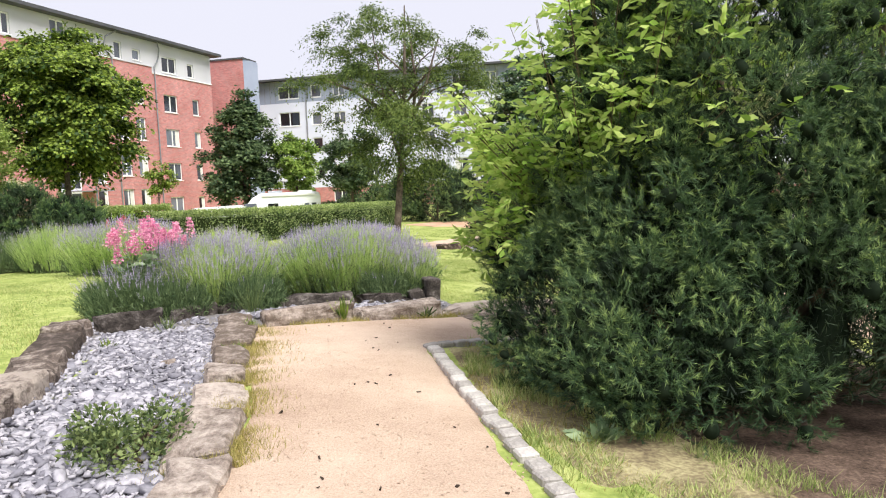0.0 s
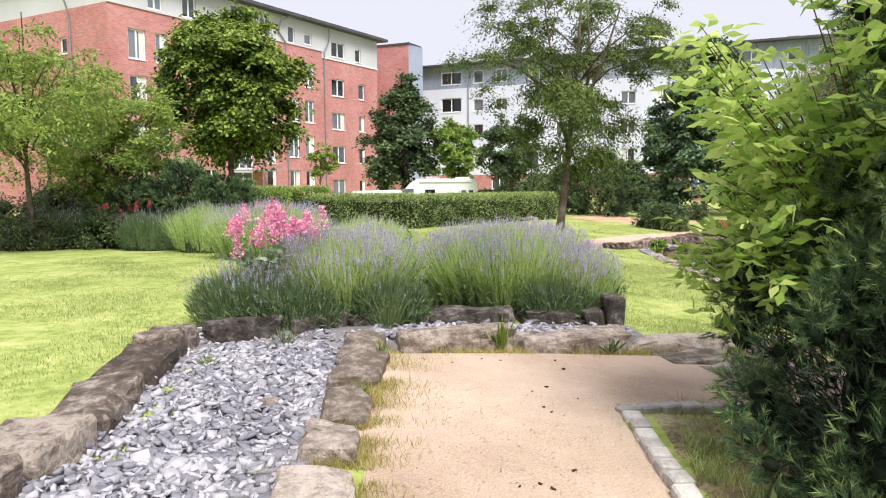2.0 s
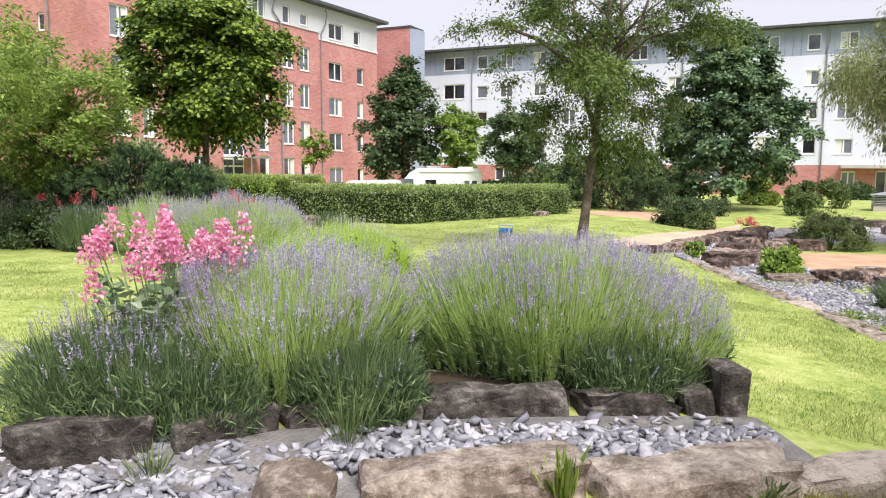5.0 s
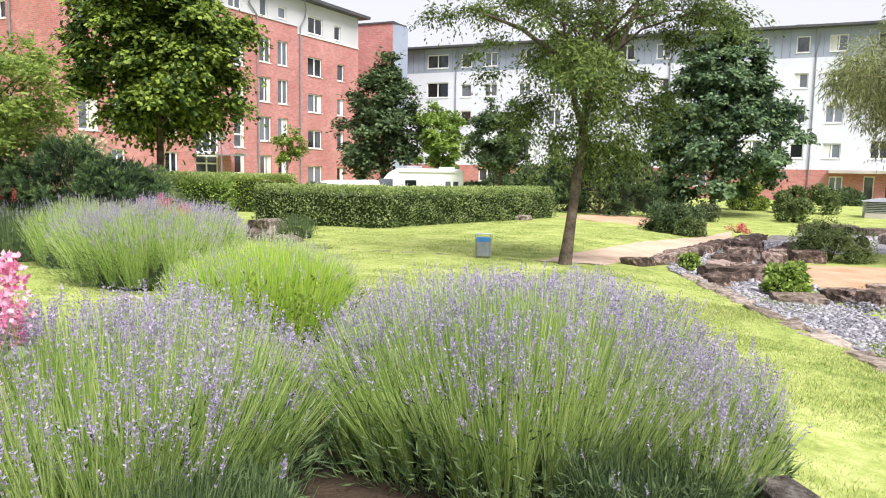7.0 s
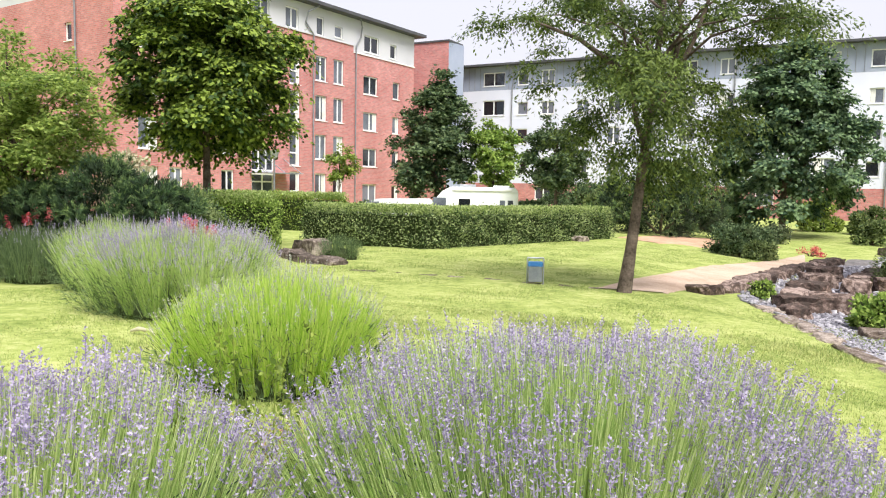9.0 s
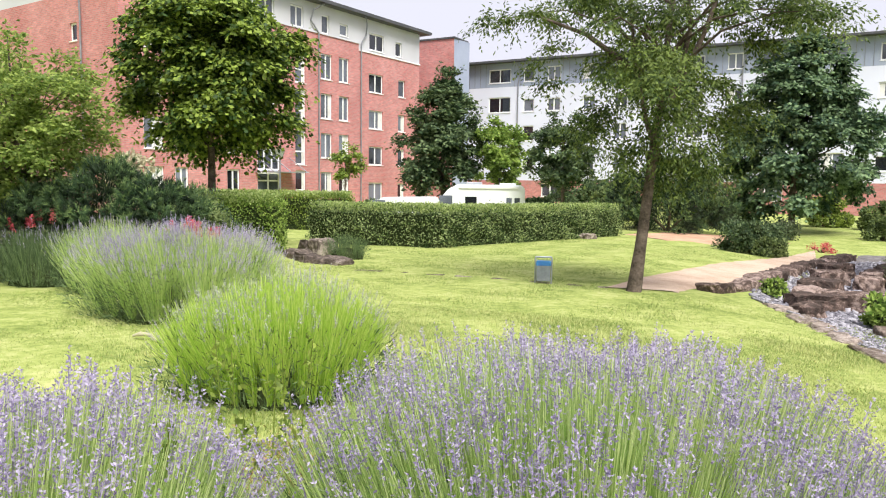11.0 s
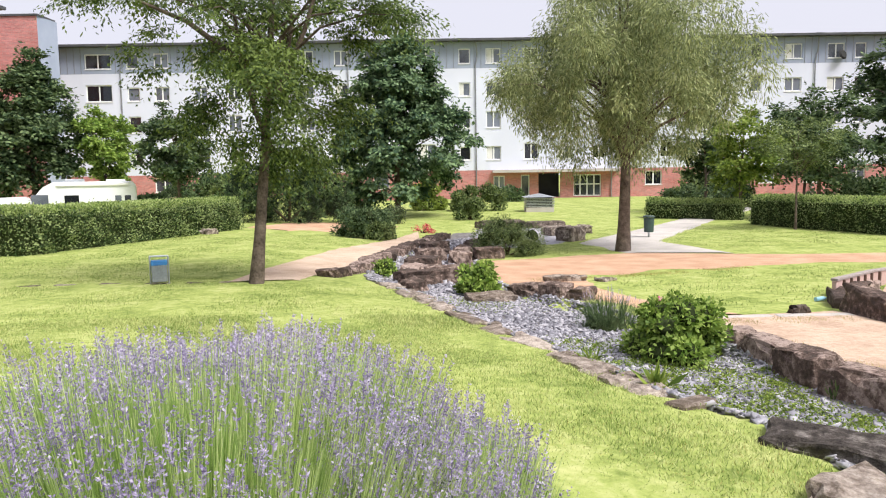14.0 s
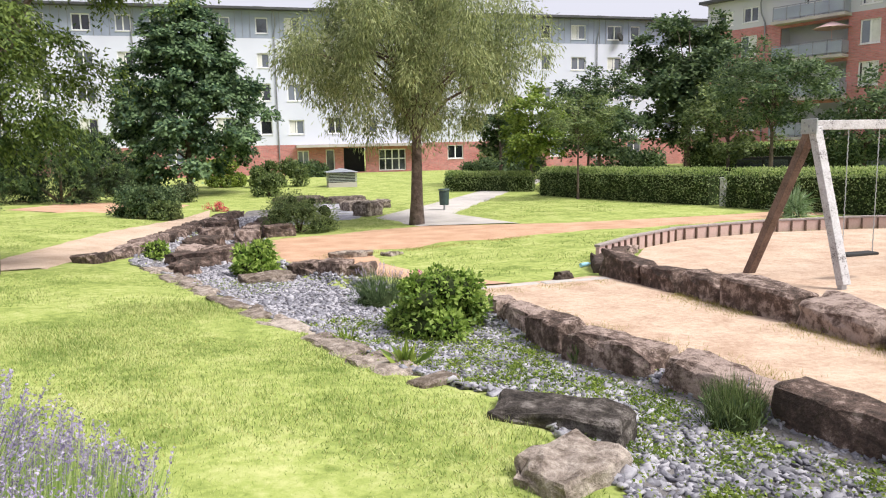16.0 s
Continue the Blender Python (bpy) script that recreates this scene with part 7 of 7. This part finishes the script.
def stream_patches(rng, n):
    k = 330
    cy = 8.5 + 6.5 * rng.random(k)
    l, r = np.interp(cy, BANK_Y, BANK_L), np.interp(cy, BANK_Y, BANK_R)
    cx = l + (r - l) * np.clip(rng.beta(1.6, 1.1, k), 0.05, 0.97)
    i = rng.integers(0, k, n)
    s = rng.uniform(0.03, 0.13, k)[i]
    return cx[i] + rng.normal(size=n) * s, cy[i] + rng.normal(size=n) * s


weeds("weeds", 36000, stream_patches, 0.026, 0.017, 0.05, M_LIME, 131, "low bright green weeds spreading over the gravel")
weeds("weeds", 1200, lambda rng, n: (2.0 + rng.normal(size=n) * 0.45, 18.2 + rng.normal(size=n) * 0.5), 0.03, 0.016, 0.05, M_LIME, 132, "low green weeds by the slab")

weeds("dry_weeds", 5000, lambda rng, n: (-2.55 + rng.normal(size=n) * 0.3, 9.9 + rng.normal(size=n) * 0.35), 0.035, 0.014, 0.06, M_DRY, 133, "dry yellow low growth between the lavender mounds")
weeds("dry_weeds", 1600, lambda rng, n: (-2.5 + rng.normal(size=n) * 0.2, 9.8 + rng.normal(size=n) * 0.25), 0.03, 0.014, 0.07, M_RUST, 134, "rust-coloured withered stonecrop between the lavender mounds")


def weed(x, y, r, h, n, L, W, mat, label, seed, z=0.0):
    """A single rosette or tuft of leaves."""
    rng = np.random.default_rng(seed)
    P = np.c_[rng.normal(size=(n, 2)) * r * 0.25, rng.random(n) * h * 0.5]
    A = np.c_[P[:, :2] * 4 / max(r, 0.01) * 0.3 + rng.normal(size=(n, 2)) * 0.4, np.full(n, 0.9 * h / max(r, 0.05))]
    ob = thing("weed", x, y, gz(x, y) + z, label, "weed")
    part("foliage", soup("foliage", *leaves(P, A, L, W, rng), mat), mat, ob)
    return ob


weed(-1.05, 7.1, 0.08, 0.2, 60, 0.16, 0.02, M_LIME, "tall green weed growing from the wall foot", 1)
weed(-0.25, 7.42, 0.1, 0.1, 50, 0.08, 0.016, M_SHRUB, "small green weed at the wall foot", 2)
weed(-1.68, 5.62, 0.1, 0.08, 60, 0.08, 0.008, M_LIME, "grass tuft between the slabs", 3)
weed(-1.85, 6.65, 0.08, 0.1, 40, 0.1, 0.008, M_LIME, "grass tuft in the corner of the wall", 4)
weed(-2.0, 7.35, 0.12, 0.25, 90, 0.26, 0.006, M_SHRUB, "tall grass tuft before the lavender", 5)
weed(-2.75, 7.0, 0.1, 0.15, 60, 0.12, 0.008, M_SHRUB, "green tuft in the gravel", 6)
weed(-3.0, 6.3, 0.1, 0.08, 40, 0.07, 0.01, M_LIME, "small weed in the gravel", 7)
weed(2.02, 12.35, 0.12, 0.12, 26, 0.2, 0.045, M_LIME, "broad-leaved dandelion by the flat stones", 8)
weed(1.85, 13.3, 0.12, 0.1, 30, 0.12, 0.02, M_LIME, "small broad-leaved weed by the flat stones", 9)
weed(3.5, 12.1, 0.1, 0.25, 60, 0.08, 0.02, M_SHRUB, "leafy weed against the stone wall", 10)
weed(0.75, 3.75, 0.15, 0.06, 40, 0.12, 0.05, M_VALLEAF, "pale broad-leaved weed beside the kerb", 11)
weed(0.35, 4.75, 0.12, 0.08, 40, 0.1, 0.03, M_SHRUB, "green weed beside the kerb", 12)
weed(5.9, 11.4, 0.1, 0.1, 40, 0.08, 0.01, M_LIME, "grass tuft at the sandpit wall", 13)
weed(6.25, 12.4, 0.1, 0.1, 40, 0.08, 0.01, M_LIME, "grass tuft at the sandpit wall", 14)
for k in range(9):
    rng = np.random.default_rng(140 + k)
    x, y = -2.35 + rng.normal() * 0.22, 9.35 + rng.normal() * 0.3
    h = rng.uniform(0.5, 0.85)
    ob = thing("weed", x, y, gz(x, y), "tall pale green flowering weed stalk among lavender", "weed", "tall weeds")
    top = np.array([rng.normal() * 0.05, rng.normal() * 0.05, h])
    part("stem", soup("stem", *tube([(0, 0, 0), top * (0.4, 0.4, 0.55), top], [0.004, 0.003, 0.002], 5), M_LIME), M_LIME, ob)
    t = rng.random(46) ** 0.6
    P = np.c_[top[:2] * t[:, None], h * t] + rng.normal(size=(46, 3)) * 0.012
    part("foliage", soup("foliage", *leaves(P, rng.normal(size=(46, 3)) + (0, 0, 0.4), 0.035, 0.02, rng), M_LIME), M_LIME, ob)
bush("weed_bush", -1.62, 3.55, 0.32, 0.35, 0.3, M_SHRUB, "sprawling leafy plant with tiny white flowers in the gravel", n=2600, L=0.035, W=0.018, seed=151, core=False, clumps=20)
for k, (x, y, rx, h) in enumerate(((-3.0, 47.5, 1.6, 2.2), (-8.0, 50.5, 1.5, 1.4), (-13.0, 56.0, 2.5, 1.6), (16.0, 62.0, 2.0, 1.3), (28.0, 52.0, 3.0, 2.4), (34.0, 46.0, 3.0, 2.2), (1.0, 60.0, 3.0, 3.0), (-5.0, 60.0, 3.0, 2.6))):
    bush("bush", x, y, rx, rx * 0.7, h, M_DARKTREE if k % 2 else M_SHRUB, "green shrub before the houses", n=4000, L=0.24, W=0.15, seed=160 + k)
